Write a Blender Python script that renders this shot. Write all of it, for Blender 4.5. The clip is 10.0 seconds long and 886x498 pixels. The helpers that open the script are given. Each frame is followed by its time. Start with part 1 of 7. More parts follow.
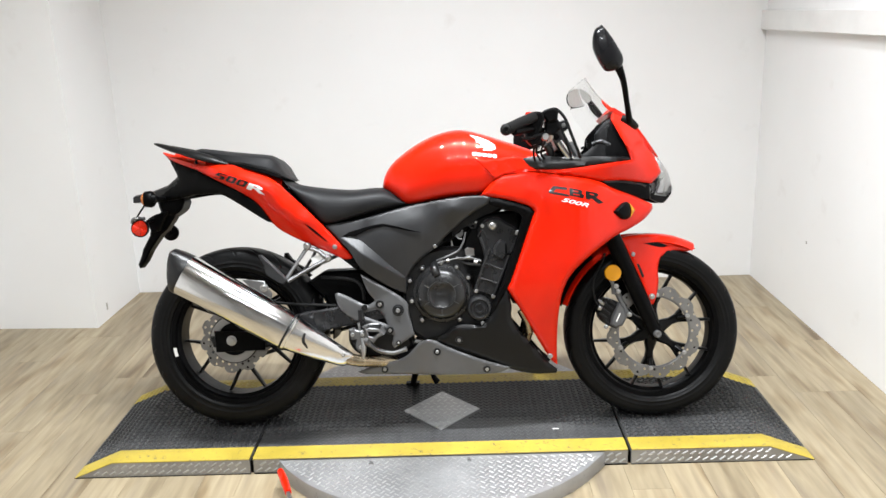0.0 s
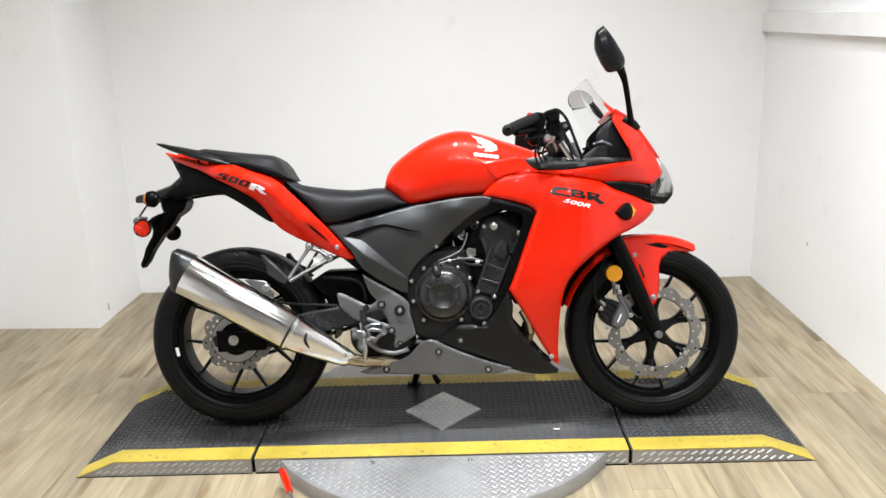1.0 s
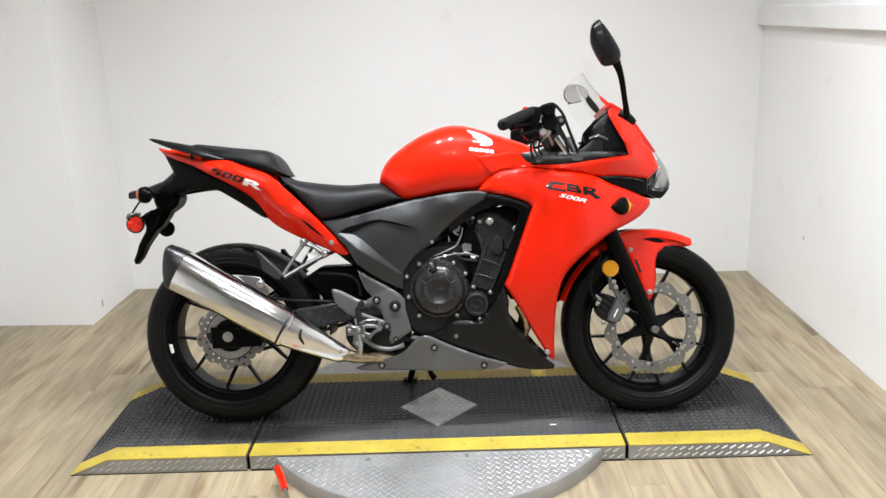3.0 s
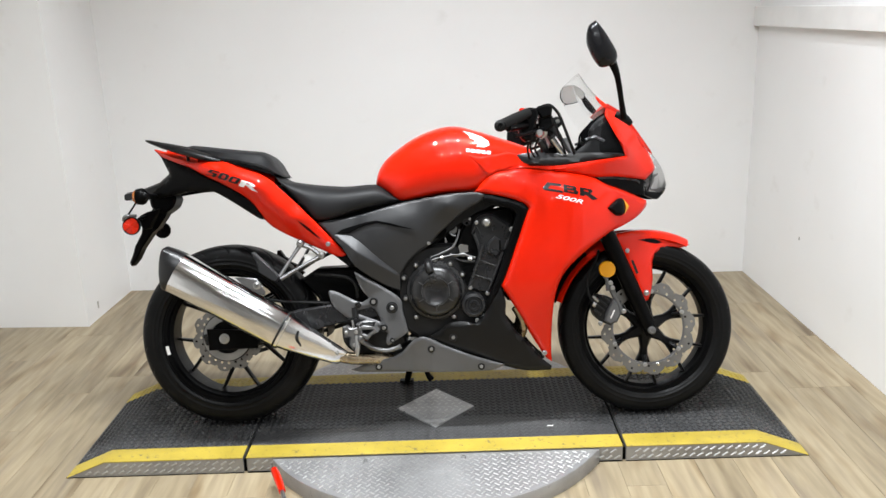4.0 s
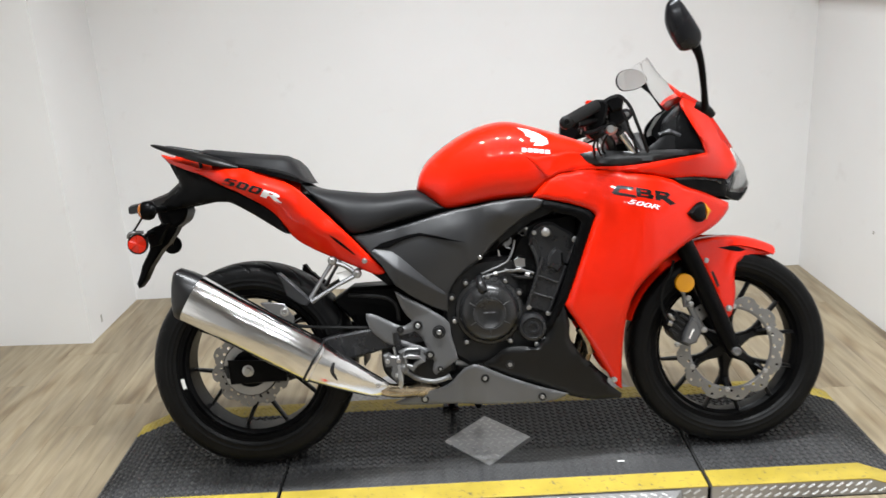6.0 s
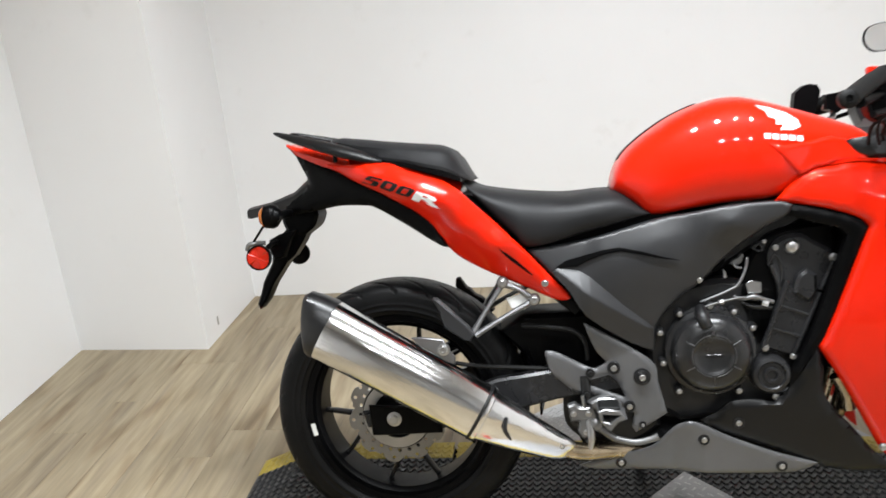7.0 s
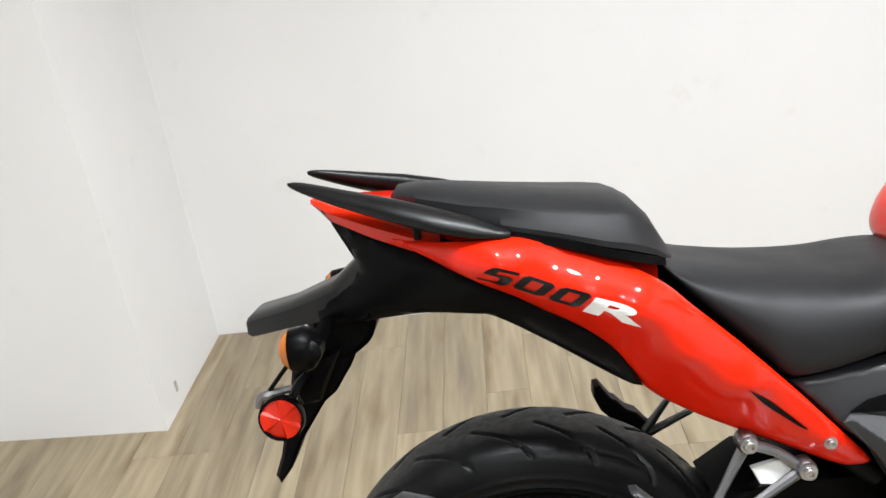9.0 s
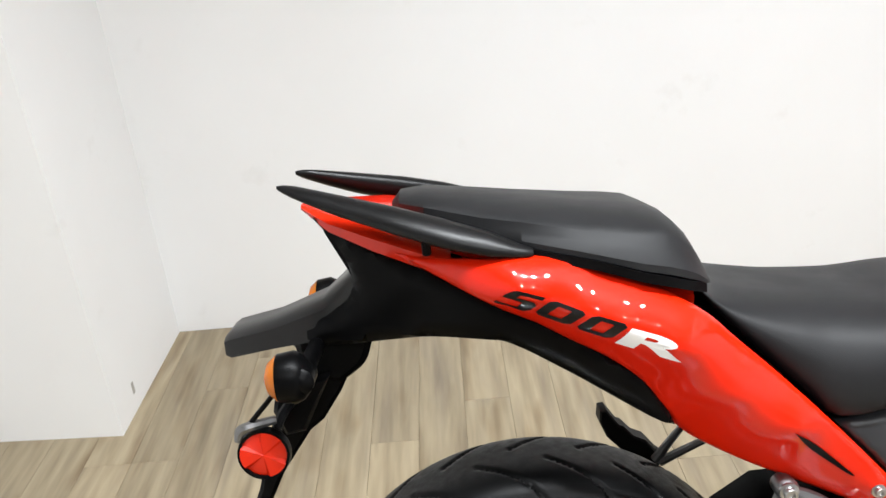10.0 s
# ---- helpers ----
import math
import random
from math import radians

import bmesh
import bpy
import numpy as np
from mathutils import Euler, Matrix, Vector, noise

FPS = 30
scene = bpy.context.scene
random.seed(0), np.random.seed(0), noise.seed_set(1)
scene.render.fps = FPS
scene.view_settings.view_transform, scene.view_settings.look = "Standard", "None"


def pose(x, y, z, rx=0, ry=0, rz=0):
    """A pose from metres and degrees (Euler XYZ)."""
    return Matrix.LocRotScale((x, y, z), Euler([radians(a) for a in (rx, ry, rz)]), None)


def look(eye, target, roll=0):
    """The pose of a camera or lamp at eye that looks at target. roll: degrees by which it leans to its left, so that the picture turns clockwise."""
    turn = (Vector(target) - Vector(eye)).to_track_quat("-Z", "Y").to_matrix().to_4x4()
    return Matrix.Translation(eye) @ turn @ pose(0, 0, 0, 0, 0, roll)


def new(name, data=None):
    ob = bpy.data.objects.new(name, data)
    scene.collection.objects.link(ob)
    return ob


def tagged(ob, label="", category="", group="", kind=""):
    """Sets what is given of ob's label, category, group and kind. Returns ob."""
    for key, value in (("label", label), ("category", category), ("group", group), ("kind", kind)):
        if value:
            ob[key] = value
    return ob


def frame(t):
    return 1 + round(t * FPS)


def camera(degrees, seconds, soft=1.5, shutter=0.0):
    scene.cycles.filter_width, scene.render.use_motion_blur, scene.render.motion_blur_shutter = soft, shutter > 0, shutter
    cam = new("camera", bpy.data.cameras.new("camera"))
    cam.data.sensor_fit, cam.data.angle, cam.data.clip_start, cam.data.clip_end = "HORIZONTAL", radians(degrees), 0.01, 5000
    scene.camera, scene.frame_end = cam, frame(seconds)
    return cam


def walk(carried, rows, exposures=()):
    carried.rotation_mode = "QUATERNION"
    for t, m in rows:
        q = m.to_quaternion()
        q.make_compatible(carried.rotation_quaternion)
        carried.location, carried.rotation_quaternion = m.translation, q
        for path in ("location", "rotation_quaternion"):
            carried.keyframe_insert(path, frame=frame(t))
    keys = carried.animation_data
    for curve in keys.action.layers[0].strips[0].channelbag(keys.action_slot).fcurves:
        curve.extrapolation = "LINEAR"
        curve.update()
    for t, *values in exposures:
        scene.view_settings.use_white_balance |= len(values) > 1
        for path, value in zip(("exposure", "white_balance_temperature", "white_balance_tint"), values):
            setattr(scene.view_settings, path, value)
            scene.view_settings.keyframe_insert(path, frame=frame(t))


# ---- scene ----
cam = camera(55.7, 10.0, shutter=0.25)
PATH = [
    (0, (0.058, -2.711, 1.412), (0.024, -0.786, 0.869), -2.0),
    (0.5, (0.054, -2.714, 1.408), (0.02, -0.789, 0.867), -2.0),
    (1, (0.054, -2.718, 1.408), (0.019, -0.792, 0.87), -1.9),
    (1.5, (0.055, -2.713, 1.405), (0.021, -0.789, 0.859), -2.0),
    (2, (0.053, -2.712, 1.409), (0.027, -0.786, 0.873), -2.1),
    (2.5, (0.055, -2.705, 1.405), (0.029, -0.782, 0.855), -2.0),
    (4, (0.05, -2.701, 1.407), (0.036, -0.778, 0.858), -2.0),
    (4.5, (0.04, -2.681, 1.419), (0.076, -0.753, 0.89), -2.1),
    (5, (0.025, -2.659, 1.423), (0.076, -0.728, 0.907), -1.9),
    (5.2, (0.013, -2.632, 1.419), (0.07, -0.709, 0.87), -1.2),
    (6.3, (-0.13, -2.159, 1.423), (-0.195, -0.252, 0.822), -4.5),
    (6.5, (-0.146, -2.041, 1.425), (-0.28, -0.118, 0.893), -4.3),
    (7, (-0.311, -1.767, 1.374), (-0.583, 0.101, 0.715), -5.4),
    (7.5, (-0.452, -1.513, 1.367), (-0.594, 0.331, 0.606), -7.0),
    (8, (-0.506, -1.178, 1.359), (-0.78, 0.681, 0.674), -8.0),
    (8.5, (-0.578, -0.979, 1.346), (-0.88, 0.815, 0.516), -7.8),
    (9, (-0.711, -0.873, 1.353), (-0.832, 0.945, 0.529), -7.8),
    (9.5, (-0.801, -0.784, 1.355), (-0.754, 1.026, 0.506), -7.1),
    (10, (-0.772, -0.75, 1.337), (-0.796, 1.056, 0.477), -5.2),
]
walk(cam, [(t, look(eye, target, roll)) for t, eye, target, roll in PATH],
     exposures=[(0, -0.07), (1.5, -0.13), (2.5, -0.18), (4, -0.27), (4.5, -0.34), (5.2, -0.38), (6.3, -0.25), (7.5, -0.18), (8.5, -0.13), (9.5, -0.04), (10, -0.03)])

# ---- world and lamps ----
world = bpy.data.worlds.new("showroom_air")
scene.world = world
world.use_nodes = True
world.node_tree.nodes["Background"].inputs[0].default_value = (1.0, 1.0, 1.0, 1)
world.node_tree.nodes["Background"].inputs[1].default_value = 0.05

LAMP_POWER = {-4.4: 20.0, -2.2: 17.0, -0.3: 26.0}      # each row of panels, by its place
LAMP_X = (-0.75, -0.25, 0.25, 0.75)
LAMP_Y = (-4.4, -2.2, -0.3)
CEILING = 3.0
LEAN, TRACK_Y, DECK = 13.0, -0.06, 0.055      # the machine's lean on its stand, its line on the lift, the deck's height

# ---- materials ----


class Nodes:
    """A small builder of node materials."""

    def __init__(self, name):
        self.mat = bpy.data.materials.new(name)
        self.mat.use_nodes = True
        self.tree = self.mat.node_tree
        self.bsdf = self.tree.nodes["Principled BSDF"]

    def node(self, kind, **values):
        n = self.tree.nodes.new(kind)
        for key, value in values.items():
            if key == "op":
                n.operation = value
            elif key == "blend":
                n.data_type, n.blend_type = "RGBA", value
            else:
                n.inputs[int(key[1:])].default_value = value
        return n

    def link(self, a, out, b, into):
        self.tree.links.new(a.outputs[out], b.inputs[into])

    def coords(self, scale=(1, 1, 1), which="Object"):
        tc = self.node("ShaderNodeTexCoord")
        mp = self.node("ShaderNodeMapping")
        mp.inputs["Scale"].default_value = scale
        self.link(tc, which, mp, 0)
        return mp

    def noise(self, at, scale, detail=4.0, rough=0.55):
        n = self.node("ShaderNodeTexNoise")
        n.inputs["Scale"].default_value, n.inputs["Detail"].default_value, n.inputs["Roughness"].default_value = scale, detail, rough
        self.link(at, 0, n, "Vector")
        return n

    def ramp(self, src, out, stops):
        r = self.node("ShaderNodeValToRGB")
        e = r.color_ramp.elements
        while len(e) < len(stops):
            e.new(0.5)
        for el, (p, c) in zip(e, stops):
            el.position, el.color = p, (*c, 1) if len(c) == 3 else c
        self.link(src, out, r, 0)
        return r

    def bump(self, src, out, strength, distance):
        b = self.node("ShaderNodeBump")
        b.inputs["Strength"].default_value, b.inputs["Distance"].default_value = strength, distance
        self.link(src, out, b, "Height")
        self.link(b, 0, self.bsdf, "Normal")
        return b


def plain(name, color, rough, metal=0.0, coat=0.0, vary=0.25, grain=900.0, relief=0.15, depth=0.0003, patch=9.0, ior=1.5, coat_rough=0.03, spec=0.5):
    """A surface with grain, a slow drift of tone and a drift of gloss."""
    n = Nodes(name)
    at = n.coords()
    slow, fine = n.noise(at, patch, 5.0), n.noise(at, grain, 2.0)
    lo, hi = [max(0.0, c * (1 - vary)) for c in color], [min(1.0, c * (1 + vary)) for c in color]
    tone = n.ramp(slow, 0, [(0.3, lo), (0.7, hi)])
    n.link(tone, 0, n.bsdf, "Base Color")
    gloss = n.ramp(slow, 0, [(0.25, [rough * 0.8] * 3), (0.75, [min(1, rough * 1.25)] * 3)])
    n.link(gloss, 0, n.bsdf, "Roughness")
    n.bsdf.inputs["Metallic"].default_value = metal
    n.bsdf.inputs["Coat Weight"].default_value = coat
    n.bsdf.inputs["Coat Roughness"].default_value = coat_rough
    n.bsdf.inputs["IOR"].default_value = ior
    n.bsdf.inputs["Specular IOR Level"].default_value = spec
    if relief:
        n.bump(fine, 0, relief, depth)
    return n.mat


RED = plain("red_lacquer", (0.62, 0.012, 0.0011), 0.4, coat=0.6, coat_rough=0.015, spec=0.05, vary=0.05, grain=1500, relief=0.03, depth=0.0001)
RED_LENS = plain("red_lens", (0.58, 0.018, 0.004), 0.2, coat=0.3, vary=0.15, grain=260, relief=0.25, depth=0.0006, spec=0.25)
AMBER_DARK = plain("dark_amber_lens", (0.5, 0.13, 0.001), 0.25, coat=0.05, vary=0.1, grain=300, relief=0.3, depth=0.0006, spec=0.2)
SCUFF = plain("wall_scuff_grey", (0.42, 0.4, 0.37), 0.7, vary=0.3, grain=300)
AMBER = plain("amber_lens", (0.62, 0.27, 0.006), 0.22, coat=0.3, vary=0.1, grain=300, relief=0.3, depth=0.0006)
BLACK = plain("black_moulding", (0.0018, 0.0018, 0.002), 0.36, vary=0.3, grain=1300, relief=0.2, spec=0.07)
COWL_BLACK = plain("satin_black_cowl", (0.0036, 0.0036, 0.0038), 0.36, vary=0.2, grain=1300, relief=0.25, spec=0.26)
MATT = plain("matt_black_cover", (0.0155, 0.016, 0.0176), 0.4, vary=0.15, grain=1500, relief=0.3, spec=0.48)
SEAT = plain("seat_vinyl", (0.0105, 0.0106, 0.0113), 0.48, vary=0.2, grain=900, relief=0.35, depth=0.0004, spec=0.18)
ENGINE = plain("black_engine_paint", (0.0075, 0.0075, 0.008), 0.32, vary=0.35, grain=700, relief=0.2, spec=0.42)
CLUTCH = plain("clutch_cover_paint", (0.014, 0.014, 0.0145), 0.25, metal=0.2, vary=0.25, grain=700, relief=0.2, spec=0.5)
CASE = plain("dark_grey_case_paint", (0.016, 0.016, 0.017), 0.27, metal=0.25, vary=0.3, grain=600, relief=0.25, spec=0.5)
RIB = plain("raised_rib_paint", (0.04, 0.04, 0.041), 0.3, metal=0.3, vary=0.2, grain=700, relief=0.2)
CAST = plain("dull_cast_alloy", (0.16, 0.16, 0.16), 0.38, metal=0.7, vary=0.2, grain=500, relief=0.3)
GREY = plain("silver_grey_plastic", (0.11, 0.11, 0.113), 0.36, metal=0.5, vary=0.1, grain=1400, relief=0.2)
ALLOY = plain("cast_alloy", (0.19, 0.19, 0.195), 0.36, metal=0.9, vary=0.15, grain=900, relief=0.2)
ZINC = plain("bright_bolt_metal", (0.42, 0.42, 0.42), 0.32, metal=1.0, vary=0.15, grain=600, relief=0.1)
RIM = plain("black_wheel_paint", (0.003, 0.003, 0.0032), 0.3, coat=0.08, vary=0.3, relief=0.08, spec=0.12)
RUBBER = plain("soft_rubber", (0.006, 0.006, 0.006), 0.55, vary=0.25, grain=500, relief=0.4, spec=0.16)
DISC = plain("brake_disc_steel", (0.24, 0.237, 0.233), 0.4, metal=1.0, vary=0.12, grain=450, relief=0.25)
WHITE_INK = plain("white_graphic", (0.82, 0.82, 0.82), 0.35, coat=0.5, vary=0.03, relief=0)
BLACK_INK = plain("black_graphic", (0.004, 0.0035, 0.0035), 0.3, coat=0.15, spec=0.2, vary=0.1, relief=0)
LABEL = plain("white_paper", (0.7, 0.7, 0.68), 0.6, vary=0.1)
HEAT = plain("burnt_pipe_steel", (0.32, 0.26, 0.18), 0.25, metal=1.0, vary=0.3, patch=30)
# greys of the unseen walls and ceiling, set for reflections and bounce light
REFLECT_GREY = plain("unseen_wall_reflect_grey", (0.45, 0.45, 0.45), 0.8, vary=0.15, grain=200)
CEIL = plain("unseen_ceiling_reflect_grey", (0.45, 0.45, 0.45), 0.9, vary=0.05, grain=200)
TRIM = plain("trim_paint", (0.8, 0.8, 0.79), 0.6, vary=0.04, grain=300, relief=0.1)
# near-black without sheen: shade painted into recesses, gaps and contact lines
SHADE_BLACK = plain("dull_black_shade", (0.002, 0.002, 0.0021), 0.7, vary=0.2, relief=0, spec=0.03)
CHROME_DARK = plain("mirror_shell_gloss", (0.005, 0.005, 0.006), 0.26, coat=0.15, vary=0.2, relief=0, spec=0.2)


def steel_sleeve():
    """Polished muffler sleeve, brushed along its length."""
    n = Nodes("polished_sleeve")
    turned = n.coords()
    turned.inputs["Rotation"].default_value = (0, radians(-30.7), 0)
    fine_at = n.node("ShaderNodeMapping")
    fine_at.inputs["Scale"].default_value = (0.8, 50, 50)
    n.link(turned, 0, fine_at, 0)
    streak, slow = n.noise(fine_at, 3.0, 5.0), n.noise(n.coords(), 7.0, 3.0)
    n.link(n.ramp(slow, 0, [(0.3, (0.66, 0.662, 0.67)), (0.7, (0.77, 0.772, 0.778))]), 0, n.bsdf, "Base Color")
    n.link(n.ramp(streak, 0, [(0.3, (0.1, 0.1, 0.1)), (0.75, (0.2, 0.2, 0.2))]), 0, n.bsdf, "Roughness")
    n.bsdf.inputs["Metallic"].default_value = 1.0
    wide_at = n.node("ShaderNodeMapping")
    wide_at.inputs["Scale"].default_value = (0.5, 26, 26)
    n.link(turned, 0, wide_at, 0)
    wide = n.noise(wide_at, 3.0, 3.0)
    both_of = n.node("ShaderNodeMath", op="MULTIPLY_ADD", i1=0.35)
    n.link(streak, 0, both_of, 0), n.link(wide, 0, both_of, 2)
    n.bump(both_of, 0, 0.4, 0.0016)
    return n.mat


def tread_rubber():
    """Tyre rubber: fine grain, faint dust, a soft sheen."""
    n = Nodes("tyre_rubber")
    at = n.coords()
    slow, mid, fine = n.noise(at, 14, 5), n.noise(at, 90, 4), n.noise(at, 700, 2)
    n.link(n.ramp(slow, 0, [(0.3, (0.0022, 0.0022, 0.0024)), (0.7, (0.0044, 0.0044, 0.0045))]), 0, n.bsdf, "Base Color")
    n.link(n.ramp(mid, 0, [(0.3, (0.34, 0.34, 0.34)), (0.7, (0.52, 0.52, 0.52))]), 0, n.bsdf, "Roughness")
    n.bsdf.inputs["Specular IOR Level"].default_value = 0.14
    n.bump(fine, 0, 0.3, 0.0006)
    return n.mat


def wall_paint():
    n = Nodes("white_wall_paint")
    at = n.coords()
    slow, mid, fine = n.noise(at, 1.3, 4), n.noise(at, 7, 5), n.noise(at, 260, 3)
    base = n.ramp(slow, 0, [(0.3, (0.835, 0.832, 0.828)), (0.7, (0.87, 0.87, 0.87))])
    scuff = n.ramp(mid, 0, [(0.2, (0.93, 0.92, 0.91)), (0.36, (1, 1, 1))])
    mix = n.node("ShaderNodeMix", blend="MULTIPLY")
    mix.inputs[0].default_value = 1.0
    n.link(base, 0, mix, 6), n.link(scuff, 0, mix, 7), n.link(mix, 2, n.bsdf, "Base Color")
    n.bsdf.inputs["Roughness"].default_value = 0.62
    n.bump(fine, 0, 0.12, 0.001)
    return n.mat


def plank_wood():
    """Grey-tan floor planks: streaks of several tones in one plank, a few knots."""
    n = Nodes("floor_planks")
    info = n.node("ShaderNodeObjectInfo")
    tc, mp = n.node("ShaderNodeTexCoord"), n.node("ShaderNodeMapping")
    shift = n.node("ShaderNodeMath", op="MULTIPLY", i1=40.0)
    n.link(info, "Random", shift, 0)
    pos = n.node("ShaderNodeCombineXYZ")
    n.link(shift, 0, pos, 0), n.link(shift, 0, pos, 1)
    n.link(tc, "Object", mp, 0), n.link(pos, 0, mp, 1)
    mp.inputs["Scale"].default_value = (15, 1.5, 1)
    wide = n.noise(mp, 1.0, 3, 0.5)
    mp2 = n.node("ShaderNodeMapping")
    n.link(tc, "Object", mp2, 0), n.link(pos, 0, mp2, 1)
    mp2.inputs["Scale"].default_value = (48, 3.6, 1)
    fine = n.noise(mp2, 1.0, 4, 0.5)
    mp3 = n.node("ShaderNodeMapping")
    n.link(tc, "Object", mp3, 0), n.link(pos, 0, mp3, 1)
    mp3.inputs["Scale"].default_value = (14, 3.2, 1)
    knot = n.noise(mp3, 1.0, 2, 0.4)
    tone = n.ramp(wide, 0, [(0.26, (0.178, 0.141, 0.092)), (0.4, (0.262, 0.214, 0.139)), (0.5, (0.315, 0.261, 0.172)), (0.6, (0.276, 0.228, 0.153)), (0.76, (0.192, 0.157, 0.113))])
    grain = n.ramp(fine, 0, [(0.3, (0.82, 0.8, 0.77)), (0.66, (1.08, 1.07, 1.06))])
    mix = n.node("ShaderNodeMix", blend="MULTIPLY")
    mix.inputs[0].default_value = 1.0
    n.link(tone, 0, mix, 6), n.link(grain, 0, mix, 7)
    spot = n.ramp(knot, 0, [(0.26, (0.66, 0.58, 0.5)), (0.36, (0.88, 0.84, 0.79)), (0.45, (1.03, 1.03, 1.03))])
    mix2 = n.node("ShaderNodeMix", blend="MULTIPLY")
    mix2.inputs[0].default_value = 1.0
    n.link(mix, 2, mix2, 6), n.link(spot, 0, mix2, 7)
    each = n.ramp(info, "Random", [(0.0, (0.88, 0.87, 0.865)), (0.5, (1, 1, 1)), (1.0, (1.1, 1.09, 1.08))])
    mix3 = n.node("ShaderNodeMix", blend="MULTIPLY")
    mix3.inputs[0].default_value = 1.0
    n.link(mix2, 2, mix3, 6), n.link(each, 0, mix3, 7), n.link(mix3, 2, n.bsdf, "Base Color")
    n.link(n.ramp(fine, 0, [(0.2, (0.5, 0.5, 0.5)), (0.8, (0.36, 0.36, 0.36))]), 0, n.bsdf, "Roughness")
    n.bump(fine, 0, 0.12, 0.0006)
    return n.mat


def worn(name, color, under, rough, scale=5.0, level=0.34, metal=0.0):
    """Paint or rubber with scuffed patches through which another tone shows."""
    n = Nodes(name)
    at = n.coords()
    big, small, fine = n.noise(at, scale, 6, 0.65), n.noise(at, 60, 5, 0.7), n.noise(at, 900, 2)
    dirt = n.ramp(small, 0, [(level - 0.06, under), (level + 0.03, color)])
    tone = n.ramp(big, 0, [(0.3, (0.72, 0.72, 0.72)), (0.7, (1.1, 1.1, 1.1))])
    mix = n.node("ShaderNodeMix", blend="MULTIPLY")
    mix.inputs[0].default_value = 1.0
    n.link(dirt, 0, mix, 6), n.link(tone, 0, mix, 7), n.link(mix, 2, n.bsdf, "Base Color")
    n.link(n.ramp(big, 0, [(0.3, [rough * 0.8] * 3), (0.7, [rough * 1.2] * 3)]), 0, n.bsdf, "Roughness")
    n.bsdf.inputs["Metallic"].default_value = metal
    n.bump(fine, 0, 0.3, 0.0004)
    return n.mat


def trodden_mat():
    """Black tread mat with grey dust walked into its front half."""
    n = Nodes("black_tread_mat")
    at = n.coords()
    big, small, fine = n.noise(at, 3.5, 6, 0.65), n.noise(n.coords((70, 9, 9)), 1.0, 4, 0.6), n.noise(at, 900, 2)
    split = n.node("ShaderNodeSeparateXYZ")
    n.link(at, 0, split, 0)
    reach = n.node("ShaderNodeMath", op="MULTIPLY_ADD", i1=0.22, i2=-0.19)
    n.link(big, 0, reach, 0)
    near = n.node("ShaderNodeMath", op="SUBTRACT")
    n.link(reach, 0, near, 0), n.link(split, 1, near, 1)
    zone = n.ramp(near, 0, [(0.0, (0, 0, 0)), (0.09, (1, 1, 1))])
    base = n.ramp(big, 0, [(0.3, (0.017, 0.017, 0.0175)), (0.7, (0.027, 0.027, 0.0275))])
    dust = n.ramp(small, 0, [(0.3, (0.035, 0.035, 0.036)), (0.7, (0.062, 0.062, 0.063))])
    mix = n.node("ShaderNodeMix", blend="MIX")
    n.link(zone, 0, mix, 0), n.link(base, 0, mix, 6), n.link(dust, 0, mix, 7), n.link(mix, 2, n.bsdf, "Base Color")
    n.link(n.ramp(big, 0, [(0.3, [0.3] * 3), (0.7, [0.45] * 3)]), 0, n.bsdf, "Roughness")
    n.bump(fine, 0, 0.3, 0.0004)
    return n.mat


def glass(name, color, rough=0.02, ior=1.3):
    n = Nodes(name)
    n.bsdf.inputs["Base Color"].default_value = (*color, 1)
    n.bsdf.inputs["Roughness"].default_value = rough
    n.bsdf.inputs["Transmission Weight"].default_value = 1.0
    n.bsdf.inputs["IOR"].default_value = ior
    return n.mat


SLEEVE, TREAD, WALL, PLANK = steel_sleeve(), tread_rubber(), wall_paint(), plank_wood()
YELLOW = worn("yellow_edge_paint", (0.44, 0.33, 0.042), (0.14, 0.115, 0.06), 0.5, level=0.38)
MAT_BLACK = trodden_mat()
CHECKER = worn("aluminium_checker_plate", (0.37, 0.37, 0.372), (0.25, 0.248, 0.243), 0.42, scale=4, level=0.36, metal=0.55)
# lugs polished by wear; the paler tone also paints their caught highlights
LUG = worn("polished_lug_glint", (0.52, 0.52, 0.515), (0.38, 0.375, 0.37), 0.36, scale=6, level=0.3, metal=0.75)
CLEAR = glass("clear_screen", (0.97, 0.975, 0.975), ior=1.14)
LAMP_GLASS = glass("headlamp_lens", (0.95, 0.95, 0.95))
MIRROR = plain("mirror_silver", (0.85, 0.86, 0.87), 0.02, metal=1.0, vary=0.01, relief=0)
EMIT = Nodes("lamp_diffuser")
EMIT.bsdf.inputs["Emission Color"].default_value = (1.0, 0.99, 0.97, 1)
EMIT.bsdf.inputs["Emission Strength"].default_value = 12.0
EMIT = EMIT.mat

# ---- mesh builders ----


def mesh(name, verts, faces, mat, angle=40.0):
    me = bpy.data.meshes.new(name)
    me.from_pydata([tuple(v) for v in verts], [], faces)
    me.validate()
    bm = bmesh.new()
    bm.from_mesh(me)
    bmesh.ops.remove_doubles(bm, verts=bm.verts, dist=1e-5)
    bmesh.ops.recalc_face_normals(bm, faces=bm.faces)
    bm.to_mesh(me)
    bm.free()
    for p in me.polygons:
        p.use_smooth = True
    me.set_sharp_from_angle(angle=radians(angle))
    me.materials.append(mat)
    return me


def part(name, data, parent, label="", at=None):
    """One mesh as a part under its thing; at: the origin that its mesh is given about."""
    ob = new(name, data)
    ob.parent = parent
    if at:
        ob.location = at
    if label:
        ob["label"] = label
    return ob


